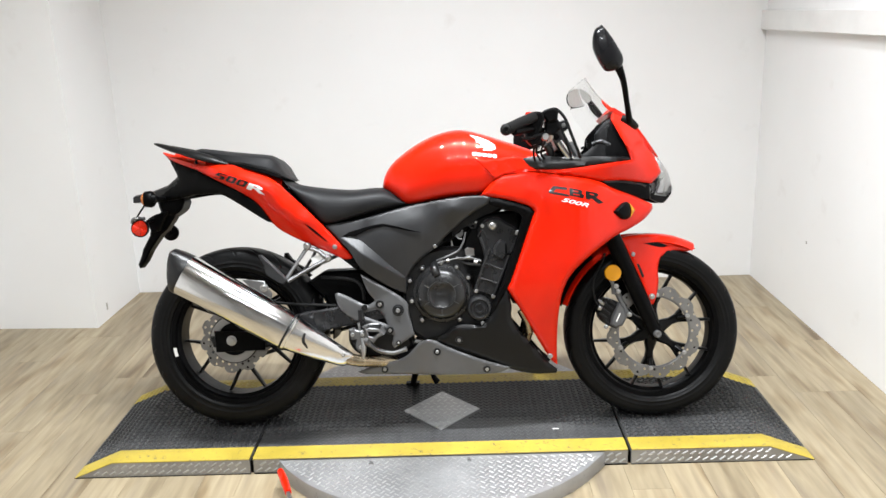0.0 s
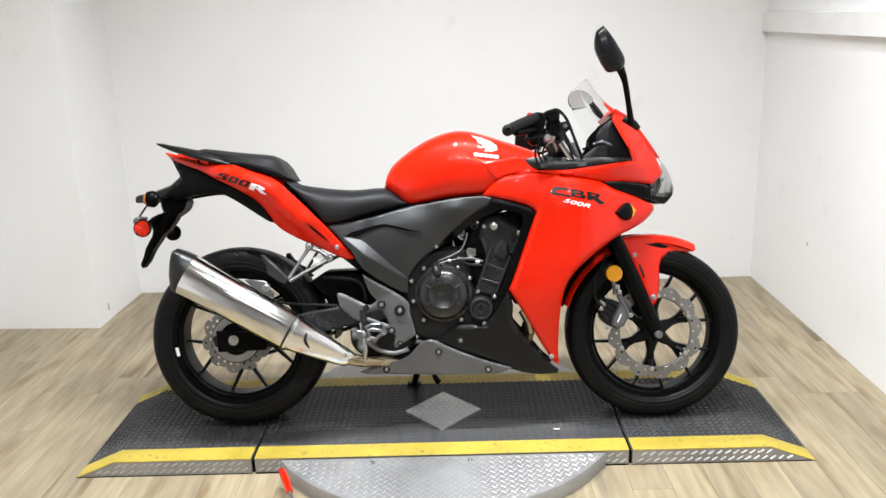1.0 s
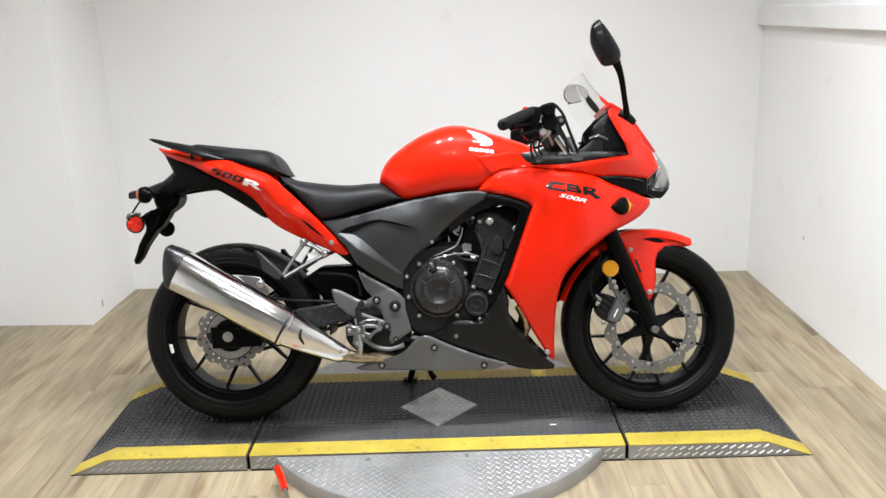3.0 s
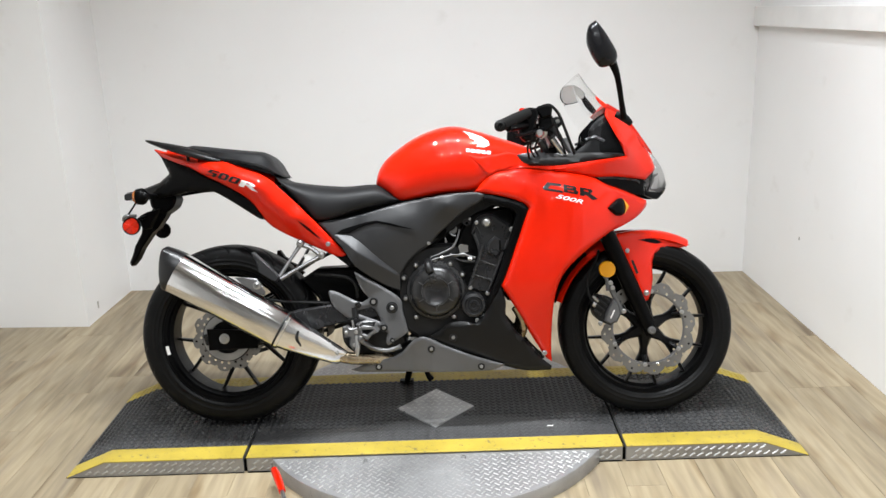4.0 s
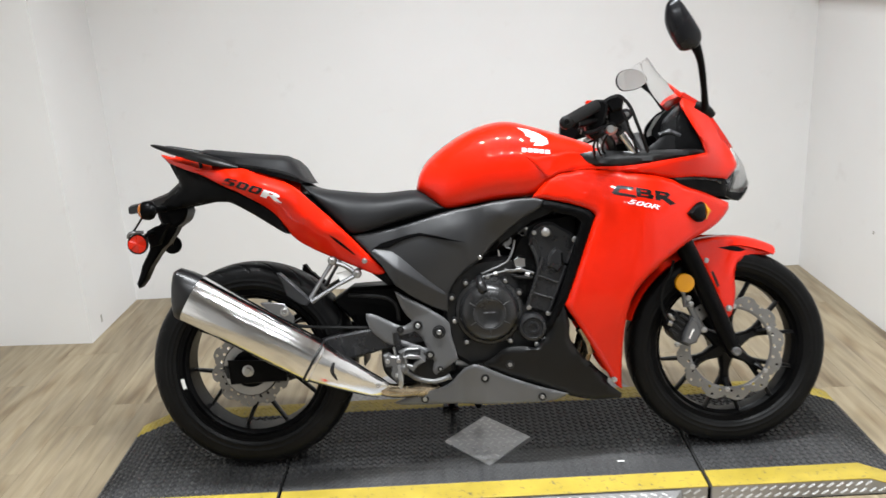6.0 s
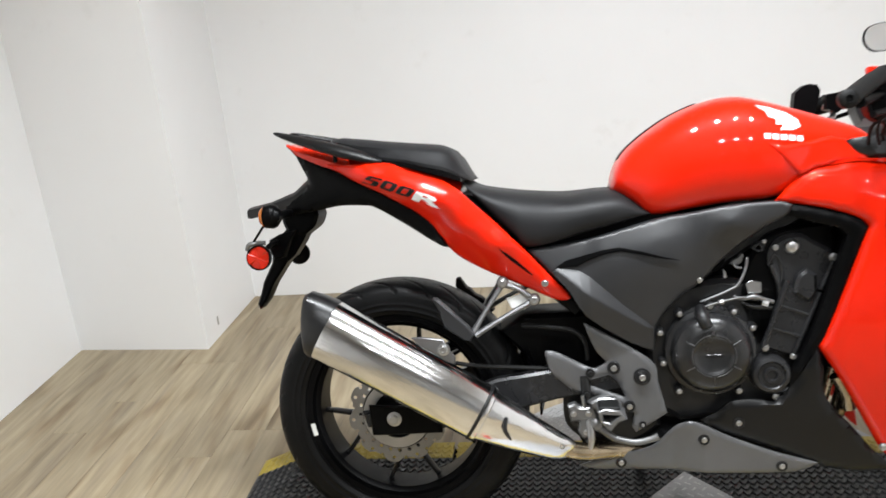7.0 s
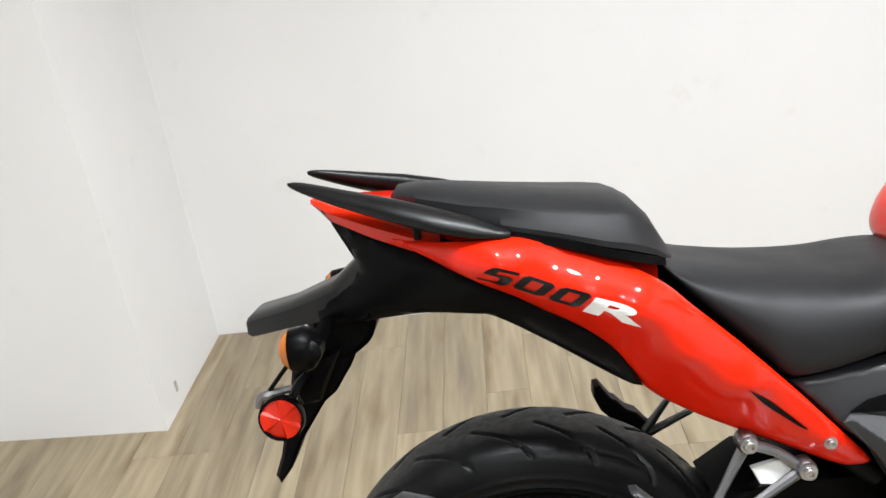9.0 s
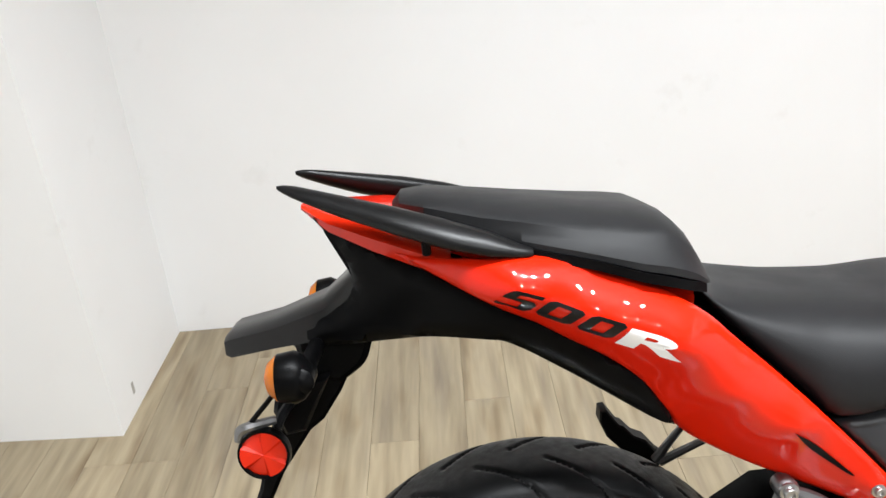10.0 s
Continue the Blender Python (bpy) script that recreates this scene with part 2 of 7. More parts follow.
def thing(name, label, category, at=(0, 0, 0), group="", kind=""):
    ob = new(name)
    ob.empty_display_size = 0.1
    ob.location = at
    return tagged(ob, label, category, group, kind)


def join(*pieces):
    """Several (verts, faces) as one."""
    verts, faces = [], []
    for v, f in pieces:
        k = len(verts)
        verts += [tuple(q) for q in v]
        faces += [tuple(i + k for i in q) for q in f]
    return verts, faces


def loft(rings, closed=True, caps=True):
    n = len(rings[0])
    verts = [p for r in rings for p in r]
    faces = []
    for i in range(len(rings) - 1):
        for j in range(n if closed else n - 1):
            k = (j + 1) % n
            faces.append((i * n + j, i * n + k, (i + 1) * n + k, (i + 1) * n + j))
    if caps and closed:
        faces.append(tuple(reversed(range(n))))
        faces.append(tuple((len(rings) - 1) * n + j for j in range(n)))
    return verts, faces


def smooth_line(pts, per=6):
    """A Catmull-Rom line through the points."""
    p = [Vector(q) for q in pts]
    out = []
    for i in range(len(p) - 1):
        a, b, c, d = p[max(i - 1, 0)], p[i], p[i + 1], p[min(i + 2, len(p) - 1)]
        for k in range(per):
            t = k / per
            out.append(0.5 * ((2 * b) + (c - a) * t + (2 * a - 5 * b + 4 * c - d) * t * t + (3 * b - a - 3 * c + d) * t ** 3))
    return out + [p[-1]]


def tube(pts, radius, n=12, per=6, flat=1.0):
    """A round bar along a smooth line; radius may be a list, one for each given point."""
    line = smooth_line(pts, per) if per > 1 else [Vector(q) for q in pts]
    m = len(line)
    if isinstance(radius, (int, float)):
        rs = [radius] * m
    else:
        rs = list(np.interp(np.linspace(0, 1, m), np.linspace(0, 1, len(radius)), radius))
    rings, up = [], None
    for i, q in enumerate(line):
        d = (line[min(i + 1, m - 1)] - line[max(i - 1, 0)]).normalized()
        if up is None:
            up = Vector((0, 0, 1)) if abs(d.z) < 0.9 else Vector((1, 0, 0))
        side = d.cross(up).normalized()
        up = side.cross(d).normalized()
        rings.append([q + side * (math.cos(a) * rs[i]) + up * (math.sin(a) * rs[i] * flat) for a in np.linspace(0, 2 * math.pi, n, endpoint=False)])
    return loft(rings)


def revolve(profile, cx, cz, n=48, a0=0.0, a1=360.0, cap=False):
    """A profile of (radius, y) turned about the y axis through (cx, cz)."""
    full = abs(a1 - a0) >= 359.9
    angs = np.radians(np.linspace(a0, a1, n, endpoint=not full))
    rings = [[(cx + r * math.cos(a), y, cz + r * math.sin(a)) for r, y in profile] for a in angs]
    m = len(profile)
    verts = [p for r in rings for p in r]
    faces = []
    for i in range(n if full else n - 1):
        k = (i + 1) % n
        for j in range(m - 1):
            faces.append((i * m + j, i * m + j + 1, k * m + j + 1, k * m + j))
    return verts, faces


def disc_solid(profile, cx, cz, n=32):
    """A turned solid about y: profile from the axis out and back to the axis."""
    return revolve(profile, cx, cz, n)


def rounded(pts, per=5, corner=42.0):
    """An outline smoothed between its sharp corners."""
    p = [Vector((x, z)) for x, z in pts]
    n = len(p)
    sharp = []
    for i in range(n):
        a, b = p[i] - p[i - 1], p[(i + 1) % n] - p[i]
        sharp.append(a.length < 1e-6 or b.length < 1e-6 or math.degrees(a.angle(b)) > corner)
    out = []
    for i in range(n):
        j = (i + 1) % n
        b, c = p[i], p[j]
        a = b - (c - b) if sharp[i] else p[i - 1]
        d = c + (c - b) if sharp[j] else p[(j + 1) % n]
        steps = max(1, min(per, int((c - b).length / 0.004)))
        for k in range(steps):
            t = k / steps
            q = 0.5 * ((2 * b) + (c - a) * t + (2 * a - 5 * b + 4 * c - d) * t * t + (3 * b - a - 3 * c + d) * t ** 3)
            out.append((q.x, q.y))
    return out


def inside(px, pz, poly):
    hit = np.zeros(len(px), bool)
    q = np.array(poly)
    for (x0, z0), (x1, z1) in zip(q, np.roll(q, -1, 0)):
        if z0 == z1:
            continue
        hit ^= ((z0 > pz) != (z1 > pz)) & (px < (x1 - x0) * (pz - z0) / (z1 - z0) + x0)
    return hit


def edge_gap(px, pz, poly):
    q = np.array(poly)
    best = np.full(len(px), 9.0)
    for a, b in zip(q, np.roll(q, -1, 0)):
        d = b - a
        t = np.clip(((px - a[0]) * d[0] + (pz - a[1]) * d[1]) / max(d @ d, 1e-12), 0, 1)
        best = np.minimum(best, np.hypot(px - a[0] - t * d[0], pz - a[1] - t * d[1]))
    return best


def sheet(outline, holes=(), step=0.012):
    """A filled outline in the xz plane as points and triangles, with an even inner net."""
    from mathutils.geometry import delaunay_2d_cdt
    loops = [list(outline)] + [list(h) for h in holes]
    pts, edges = [], []
    for lp in loops:
        k = len(pts)
        pts += lp
        edges += [(k + i, k + (i + 1) % len(lp)) for i in range(len(lp))]
    q = np.array(loops[0])
    if step:
        gx = np.arange(q[:, 0].min(), q[:, 0].max(), step)
        gz = np.arange(q[:, 1].min(), q[:, 1].max(), step * 0.87)
        mx, mz = np.meshgrid(gx, gz)
        mx = mx + (np.arange(len(gz)) % 2)[:, None] * step / 2
        mx, mz = mx.ravel(), mz.ravel()
        keep = inside(mx, mz, loops[0]) & (edge_gap(mx, mz, loops[0]) > step * 0.35)
        for h in loops[1:]:
            keep &= ~inside(mx, mz, h) & (edge_gap(mx, mz, h) > step * 0.35)
        pts += list(zip(mx[keep], mz[keep]))
    v, _, f, _, _, _ = delaunay_2d_cdt([Vector(p) for p in pts], edges, [], 0, 1e-6)
    v = np.array([(p.x, p.y) for p in v])
    tri = np.array([t for t in f if len(t) == 3])
    c = v[tri].mean(1)
    ok = inside(c[:, 0], c[:, 1], loops[0])
    for h in loops[1:]:
        ok &= ~inside(c[:, 0], c[:, 1], h)
    return v, tri[ok]


def field(ctrl, plate=False):
    """A smooth half-width over the side view, through a few (x, z, half-width); plate: as a bent thin plate."""
    p = np.array([c[:2] for c in ctrl])
    w = np.array([c[2] for c in ctrl])
    n = len(p)

    def kernel(d):
        return d * d * np.log(d + 1e-9) if plate else d
    a = np.zeros((n + 3, n + 3))
    a[:n, :n] = kernel(np.linalg.norm(p[:, None] - p[None], axis=-1)) + (0.0004 if plate else -0.02) * np.eye(n)
    a[:n, n], a[:n, n + 1:], a[n, :n], a[n + 1:, :n] = 1, p, 1, p.T
    s = np.linalg.lstsq(a, np.r_[w, 0, 0, 0], rcond=None)[0]

    def value(x, z):
        x, z = np.asarray(x, float), np.asarray(z, float)
        d = np.hypot(x[..., None] - p[:, 0], z[..., None] - p[:, 1])
        return kernel(d) @ s[:n] + s[n] + s[n + 1] * x + s[n + 2] * z
    return value


def skin(outline, w, holes=(), thick=0.004, edge=0.006, step=0.012, side=-1, proud=0.0, smooth=True, roll=None):
    """A curved panel over a side-view outline, at half-width w(x, z), with rolled edges."""
    poly = rounded(outline) if smooth else list(outline)
    v, f = sheet(poly, holes, step)
    gap = edge_gap(v[:, 0], v[:, 1], poly)
    for h in holes:
        gap = np.minimum(gap, edge_gap(v[:, 0], v[:, 1], h))
    k = np.clip(1 - gap / edge, 0, 1) if edge else np.zeros(len(v))
    drop = (roll if roll else edge) * (1 - np.sqrt(1 - k * k))
    out = w(v[:, 0], v[:, 1]) + proud - drop
    n = len(v)
    verts = [(x, side * o, z) for (x, z), o in zip(v, out)]
    base = w(v[:, 0], v[:, 1]) + proud - (roll if roll else edge) - thick
    verts += [(x, side * b, z) for (x, z), b in zip(v, base)]
    faces = [tuple(t) for t in f] + [tuple(n + i for i in reversed(t)) for t in f]
    count = {}
    for t in f:
        for i in range(3):
            e = (t[i], t[(i + 1) % 3])
            if (e[1], e[0]) in count:
                del count[(e[1], e[0])]
            else:
                count[e] = 1
    faces += [(a, b, n + b, n + a) for a, b in count]
    return verts, faces


def slab(outline, y0, y1, holes=(), bevel=0.002, smooth=False):
    """A flat plate over a side-view outline from y0 (outer) to y1, with a bevelled outer edge."""
    poly = rounded(outline) if smooth else list(outline)
    v, f = sheet(poly, holes, 0)
    c = v.mean(0)
    n = len(v)
    s = 1 if y1 > y0 else -1
    b = min(bevel, abs(y1 - y0) * 0.4)
    loops = {}
    for t in f:
        for i in range(3):
            e = (t[i], t[(i + 1) % 3])
            if (e[1], e[0]) in loops:
                del loops[(e[1], e[0])]
            else:
                loops[e] = 1
    push = np.zeros((n, 2))
    for a, d in loops:
        t = v[d] - v[a]
        m = np.array([-t[1], t[0]]) / max(np.hypot(*t), 1e-9)
        push[a] += m
        push[d] += m
    size = np.hypot(push[:, 0], push[:, 1])
    push[size > 1e-9] /= size[size > 1e-9][:, None]
    inner = v + push * b
    verts = [(x, y0, z) for x, z in inner] + [(x, y0 + s * b, z) for x, z in v] + [(x, y1, z) for x, z in v]
    faces = [tuple(t) for t in f] + [tuple(2 * n + i for i in reversed(t)) for t in f]
    for a, d in loops:
        faces += [(a, d, n + d, n + a), (n + a, n + d, 2 * n + d, 2 * n + a)]
    return verts, faces


def block(x0, x1, y0, y1, z0, z1, b=0.003):
    """A box with chamfered edges."""
    def ring(x, i):
        return [(x, y0 + i, z0 + b), (x, y0 + b, z0 + i), (x, y1 - b, z0 + i), (x, y1 - i, z0 + b), (x, y1 - i, z1 - b), (x, y1 - b, z1 - i), (x, y0 + b, z1 - i), (x, y0 + i, z1 - b)]

    def small(x):
        return [(x, y0 + b, z0 + b * 1.4), (x, y0 + b * 1.4, z0 + b), (x, y1 - b * 1.4, z0 + b), (x, y1 - b, z0 + b * 1.4), (x, y1 - b, z1 - b * 1.4), (x, y1 - b * 1.4, z1 - b), (x, y0 + b * 1.4, z1 - b), (x, y0 + b, z1 - b * 1.4)]
    return loft([small(x0), ring(x0 + b, 0), ring(x1 - b, 0), small(x1)])


def circle(cx, cz, r, n=12, a=0.0):
    return [(cx + r * math.cos(2 * math.pi * i / n + a), cz + r * math.sin(2 * math.pi * i / n + a)) for i in range(n)]


def sections(xs, top, bottom, half, n=20, e1=0.5, e2=0.7, waist=0.0, low=None):
    """A body along x: rings whose top, bottom and half-width are given as (x, value) knots."""
    rings = []
    for x in xs:
        zt, zb, w = (float(np.interp(x, [k[0] for k in knots], [k[1] for k in knots])) for knots in (top, bottom, half))
        ring = []
        for i in range(n + 1):
            a = math.pi / 2 * (2 * i / n - 1)
            s, c = math.sin(a), math.cos(a)
            u = abs(s) ** e2
            z = zb + (zt - zb) * (0.35 + 0.65 * u if s > 0 else 0.35 * (1 - u))
            pinch = 1 - waist * max(0.0, 1 - abs((z - zb) / max(zt - zb, 1e-6) - 0.12) / 0.3)
            ring.append((x, -w * c ** (low if low and s < 0 else e1) * pinch, z))
        ring += [(x, -y, z) for x, y, z in reversed(ring[1:-1])]
        rings.append(ring)
    return loft(rings)


def easing(knots, m):
    """Even steps along x, closer at the ends, from the first knot to the last."""
    a, b = knots[0][0], knots[-1][0]
    return [a + (b - a) * (0.5 - 0.5 * math.cos(math.pi * i / m)) for i in range(m + 1)]


def soften(knots, m=40):
    """Knots of (x, value) made into a smooth dense line."""
    return [(v.x, v.y) for v in smooth_line([(x, z, 0) for x, z in knots], max(2, m // len(knots)))]


BOLT = mesh("bolt_head", *disc_solid([(0.0, -0.0028), (0.0022, -0.0028), (0.0026, -0.005), (0.0046, -0.005), (0.0054, -0.0044), (0.0056, 0.0), (0.0078, 0.0005), (0.0078, 0.004), (0, 0.004)], 0, 0, 14), ZINC, 30)
BOLT_DARK = BOLT.copy()
BOLT_DARK.materials.clear()
BOLT_DARK.materials.append(ENGINE)


CUP = mesh("bolt_cup", *disc_solid([(0, -0.0006), (0.0082, -0.0006), (0.0095, -0.0018), (0.011, -0.0018), (0.0118, 0.0), (0.0118, 0.004), (0, 0.004)], 0, 0, 20), ENGINE, 30)


def bolt(x, y, z, parent, size=1.0, data=None, cup=False):
    ob = part("bolt", data or BOLT, parent)
    ob.location, ob.scale = (x, y, z), (size, size, size)
    if cup:
        ring = part("bolt_cup", CUP, parent)
        ring.location, ring.scale = (x, y, z), (size, size, size)
    return ob

# ---- the room ----
BACK_Y, RIGHT_X, JOG_X, JOG_Y, LEFT_X, REAR_Y = 1.605, 1.625, -1.676, 1.085, -2.24, -6.5
SPLIT_Y = -2.6


def setting(name, geo, mat, label, category):
    ob = new(name, mesh(name, *geo, mat))
    return tagged(ob, label, category, kind="structure")


def box(x0, x1, y0, y1, z0, z1):
    v = [(x, y, z) for z in (z0, z1) for y in (y0, y1) for x in (x0, x1)]
    return v, [(0, 2, 3, 1), (4, 5, 7, 6), (0, 1, 5, 4), (2, 6, 7, 3), (0, 4, 6, 2), (1, 3, 7, 5)]


def prism(plan, z0, z1):
    """An upright body over a plan of (x, y), counter-clockwise."""
    k = len(plan)
    return [(x, y, z) for z in (z0, z1) for x, y in plan], [tuple(reversed(range(k))), tuple(range(k, 2 * k))] + [(i, (i + 1) % k, k + (i + 1) % k, k + i) for i in range(k)]


setting("wall_north", box(JOG_X, RIGHT_X, BACK_Y, BACK_Y + 0.12, 0, CEILING), WALL, "plain white painted back wall behind the motorcycle", "wall")
setting("wall_pillar", prism([(LEFT_X - 0.12, JOG_Y + 0.024), (JOG_X - 0.012, JOG_Y - 0.012), (JOG_X, BACK_Y), (JOG_X, BACK_Y + 0.12), (LEFT_X - 0.12, BACK_Y + 0.12)], 0, CEILING), WALL, "white painted boxed-out wall pier at the corner", "wall")
setting("wall_west", prism([(LEFT_X - 0.12, SPLIT_Y), (LEFT_X, SPLIT_Y), (LEFT_X, JOG_Y + 0.0168), (LEFT_X - 0.12, JOG_Y + 0.024)], 0, CEILING), WALL, "white painted side wall beyond the pier", "wall")
setting("wall_east", box(RIGHT_X, RIGHT_X + 0.12, SPLIT_Y, BACK_Y + 0.12, 0, CEILING), WALL, "white painted side wall with a ledge", "wall")
# added walls out of view: their grey steers muffler and lacquer reflections
setting("wall_south_west", box(LEFT_X - 0.12, LEFT_X, REAR_Y, SPLIT_Y, 0, CEILING), REFLECT_GREY, "unseen side wall, added in a grey set for reflections", "wall")
setting("wall_south_east", box(RIGHT_X, RIGHT_X + 0.12, REAR_Y, SPLIT_Y, 0, CEILING), REFLECT_GREY, "unseen side wall, added in a grey set for reflections", "wall")
setting("wall_south", box(LEFT_X - 0.12, RIGHT_X + 0.12, REAR_Y - 0.12, REAR_Y, 0, CEILING), REFLECT_GREY, "unseen closing wall, added in a grey set for reflections", "wall")
# out of view too; its grey tunes the reflections and fill from above
setting("ceiling", box(LEFT_X - 0.12, RIGHT_X + 0.12, REAR_Y - 0.12, BACK_Y + 0.12, CEILING, CEILING + 0.1), CEIL, "unseen ceiling with light panels, its grey set for reflections", "ceiling")
setting("wall_ledge", block(RIGHT_X - 0.028, RIGHT_X - 0.001, SPLIT_Y, BACK_Y - 0.002, 1.277, 1.372, 0.004), TRIM, "white painted wooden ledge along the side wall", "wall ledge")

# small scuffs low on the paint
for ob_name, geo in (("wall_scuff", block(JOG_X - 0.0092, JOG_X - 0.0082, 1.19, 1.205, 0.05, 0.085, 0.0003)), ("wall_scuff", block(RIGHT_X - 0.001, RIGHT_X - 0.0002, 0.925, 0.937, 0.357, 0.371, 0.0003))):
    setting(ob_name, geo, SCUFF, "small dark scuff mark on the white wall paint", "scuff mark")

# ---- ceiling lamps ----
lamp_frame = mesh("frame", *join(block(-0.065, 0.065, -0.065, -0.055, -0.03, 0), block(-0.065, 0.065, 0.055, 0.065, -0.03, 0), block(-0.065, -0.055, -0.055, 0.055, -0.03, 0), block(0.055, 0.065, -0.055, 0.055, -0.03, 0)), TRIM)
lamp_pane = mesh("diffuser", *box(-0.054, 0.054, -0.054, 0.054, -0.014, -0.008), EMIT)
for y in LAMP_Y:
    for x in LAMP_X:
        lamp = thing("ceiling_light", "square white ceiling light panel, switched on", "ceiling light", (x, y, CEILING), "ceiling lights")
        part("frame", lamp_frame, lamp)
        part("diffuser", lamp_pane, lamp, "glowing white diffuser")
        data = bpy.data.lights.new("panel_light", "AREA")
        data.shape, data.size, data.size_y, data.energy, data.color = "RECTANGLE", 0.1, 0.1, LAMP_POWER[y], (0.925, 0.965, 1.0)
        data.spread = radians(130)
        light = new("panel_light", data)
        light.matrix_world = pose(x, y, CEILING - 0.02)

# ---- the lift that carries the machine ----
LIFT_X0, LIFT_X1, FLAT_X0, FLAT_X1 = -1.203, 1.178, -1.073, 1.030
FRONT_Y, BACK_EDGE, BAND = -0.312, 0.30, 0.078
SEAMS = (-0.624, 0.588)
lift = thing("motorcycle_lift", "low black lift platform with yellow edges and checker plate sides", "motorcycle lift")


def deck_z(x):
    if x < FLAT_X0:
        return DECK * (x - LIFT_X0) / (FLAT_X0 - LIFT_X0)
    if x > FLAT_X1:
        return DECK * (LIFT_X1 - x) / (LIFT_X1 - FLAT_X1)
    return DECK


def deck_strip(x0, x1, y0, y1, rise=0.0, depth=0.004):
    """A strip of the deck that follows its ramps, chamfered along its long edges."""
    xs = [x0] + [x for x in (FLAT_X0, FLAT_X1) if x0 < x < x1] + [x1]
    b = 0.0015
    rings = []
    for x in xs:
        z = deck_z(x) + rise
        lo = max(z - depth, 0.0006)
        rings.append([(x, y0, lo), (x, y0, max(z - b, lo)), (x, y0 + b, z), (x, y1 - b, z), (x, y1, max(z - b, lo)), (x, y1, lo)])
    return loft(rings)


def ramp_side(x0, x1, y0, y1):
    """The checker-plate body of one section, down to the floor."""
    xs = [x0] + [x for x in (FLAT_X0, FLAT_X1) if x0 < x < x1] + [x1]
    rings = [[(x, y0, 0.0), (x, y0, max(deck_z(x) - 0.005, 0.0005)), (x, y1, max(deck_z(x) - 0.005, 0.0005)), (x, y1, 0.0)] for x in xs]
    return loft(rings)


CUTS = [LIFT_X0, SEAMS[0], SEAMS[1], LIFT_X1]
for i in range(3):
    a, b = CUTS[i] + (0.006 if i else 0), CUTS[i + 1] - (0.006 if i < 2 else 0)
    base = part("ramp_section" if i != 1 else "centre_section", mesh("section", *ramp_side(a, b, FRONT_Y + 0.003, BACK_EDGE - 0.003), CHECKER), lift, "bright checker-plate skirt")
    if i:
        # black filler that paints the shade inside the seam
        part("seam_liner", mesh("seam_liner", *block(CUTS[i] - 0.0055, CUTS[i] + 0.0055, FRONT_Y + 0.012, BACK_EDGE - 0.012, 0.0, DECK - 0.014, 0.0005), SHADE_BLACK), base, "black filler as shade in the gap between two sections")
    # added black strip that stands for the contact shadow under the skirt
    part("floor_gasket", mesh("floor_gasket", *block(a, b, FRONT_Y + 0.0005, FRONT_Y + 0.006, 0.0, 0.0035 if i == 1 else 0.0016, 0.0003), SHADE_BLACK), base, "thin black strip as the skirt's contact shadow on the floor")
    part("tread_mat", mesh("tread_mat", *deck_strip(a, b, FRONT_Y + BAND, BACK_EDGE - BAND), MAT_BLACK), base, "black rubber tread mat")
    part("yellow_band", mesh("yellow_band", *deck_strip(a, b, FRONT_Y, FRONT_Y + BAND, 0.0008), YELLOW), base, "worn yellow safety band")
    part("yellow_band", mesh("yellow_band", *deck_strip(a, b, BACK_EDGE - BAND, BACK_EDGE, 0.0008), YELLOW), base, "worn yellow safety band")

# lugs of the tread mat: short bars in a herringbone
lug_v, lug_f = [], []
band_v, band_f = [], []


def lug(store_v, store_f, c, u, v, up, long, wide, tall, crest=0.55):
    """One low lug: a bar with sloping flanks about c, along u, across v."""
    k = len(store_v)
    for s in (1.0, crest):
        h = tall if s < 1 else 0.0
        for du, dv in ((-1, -1), (1, -1), (1, 1), (-1, 1)):
            store_v.append(tuple(c + u * (du * long * (s * 0.35 + 0.65)) + v * (dv * wide * s) + up * h))
    store_f += [(k, k + 1, k + 5, k + 4), (k + 1, k + 2, k + 6, k + 5), (k + 2, k + 3, k + 7, k + 6), (k + 3, k, k + 4, k + 7), (k + 4, k + 5, k + 6, k + 7)]


pitch, row_pitch = 0.0108, 0.0226
rows, cols = int((BACK_EDGE - FRONT_Y - BAND - 0.01) / row_pitch), int((LIFT_X1 - LIFT_X0) / pitch)
wear = random.Random(9)
for i in range(cols):
    x = LIFT_X0 + (i + 0.5) * pitch
    if min(abs(x - s) for s in SEAMS) < 0.009 or x < LIFT_X0 + 0.01 or x > LIFT_X1 - 0.01:
        continue
    slope = (deck_z(x + 0.001) - deck_z(x - 0.001)) / 0.002
    for j in range(rows):
        y = FRONT_Y + BAND + (j + 0.6) * row_pitch
        if abs((x + 0.014) / 0.142) + abs((y + 0.01) / 0.152) < 1.0:
            continue
        # trodden flat along the front of the middle section
        line = -0.085 - 0.05 * (x / 0.5) ** 2 + 0.02 * math.sin(7 * x + 0.5)
        worn_in = min(max((line + wear.uniform(-0.01, 0.01) - y) / 0.02 + 0.5, 0), 1) if SEAMS[0] < x < SEAMS[1] else 0
        tall = 0.0044 - 0.0035 * worn_in
        turn = radians(60 if i % 2 else -60)
        u = Vector((math.cos(turn), math.sin(turn), slope * math.cos(turn))).normalized()
        on_band = y > BACK_EDGE - BAND
        lug(band_v if on_band else lug_v, band_f if on_band else lug_f, Vector((x, y, deck_z(x) + (0.0006 if on_band else -0.0002))), u, Vector((-u.y, u.x, 0)), Vector((0, 0, 1)), 0.0112, 0.0036, 0.0018 if on_band else tall, 0.5)
part("band_relief", mesh("band_relief", band_v, band_f, YELLOW, 20), lift)["kind"] = "stuff"
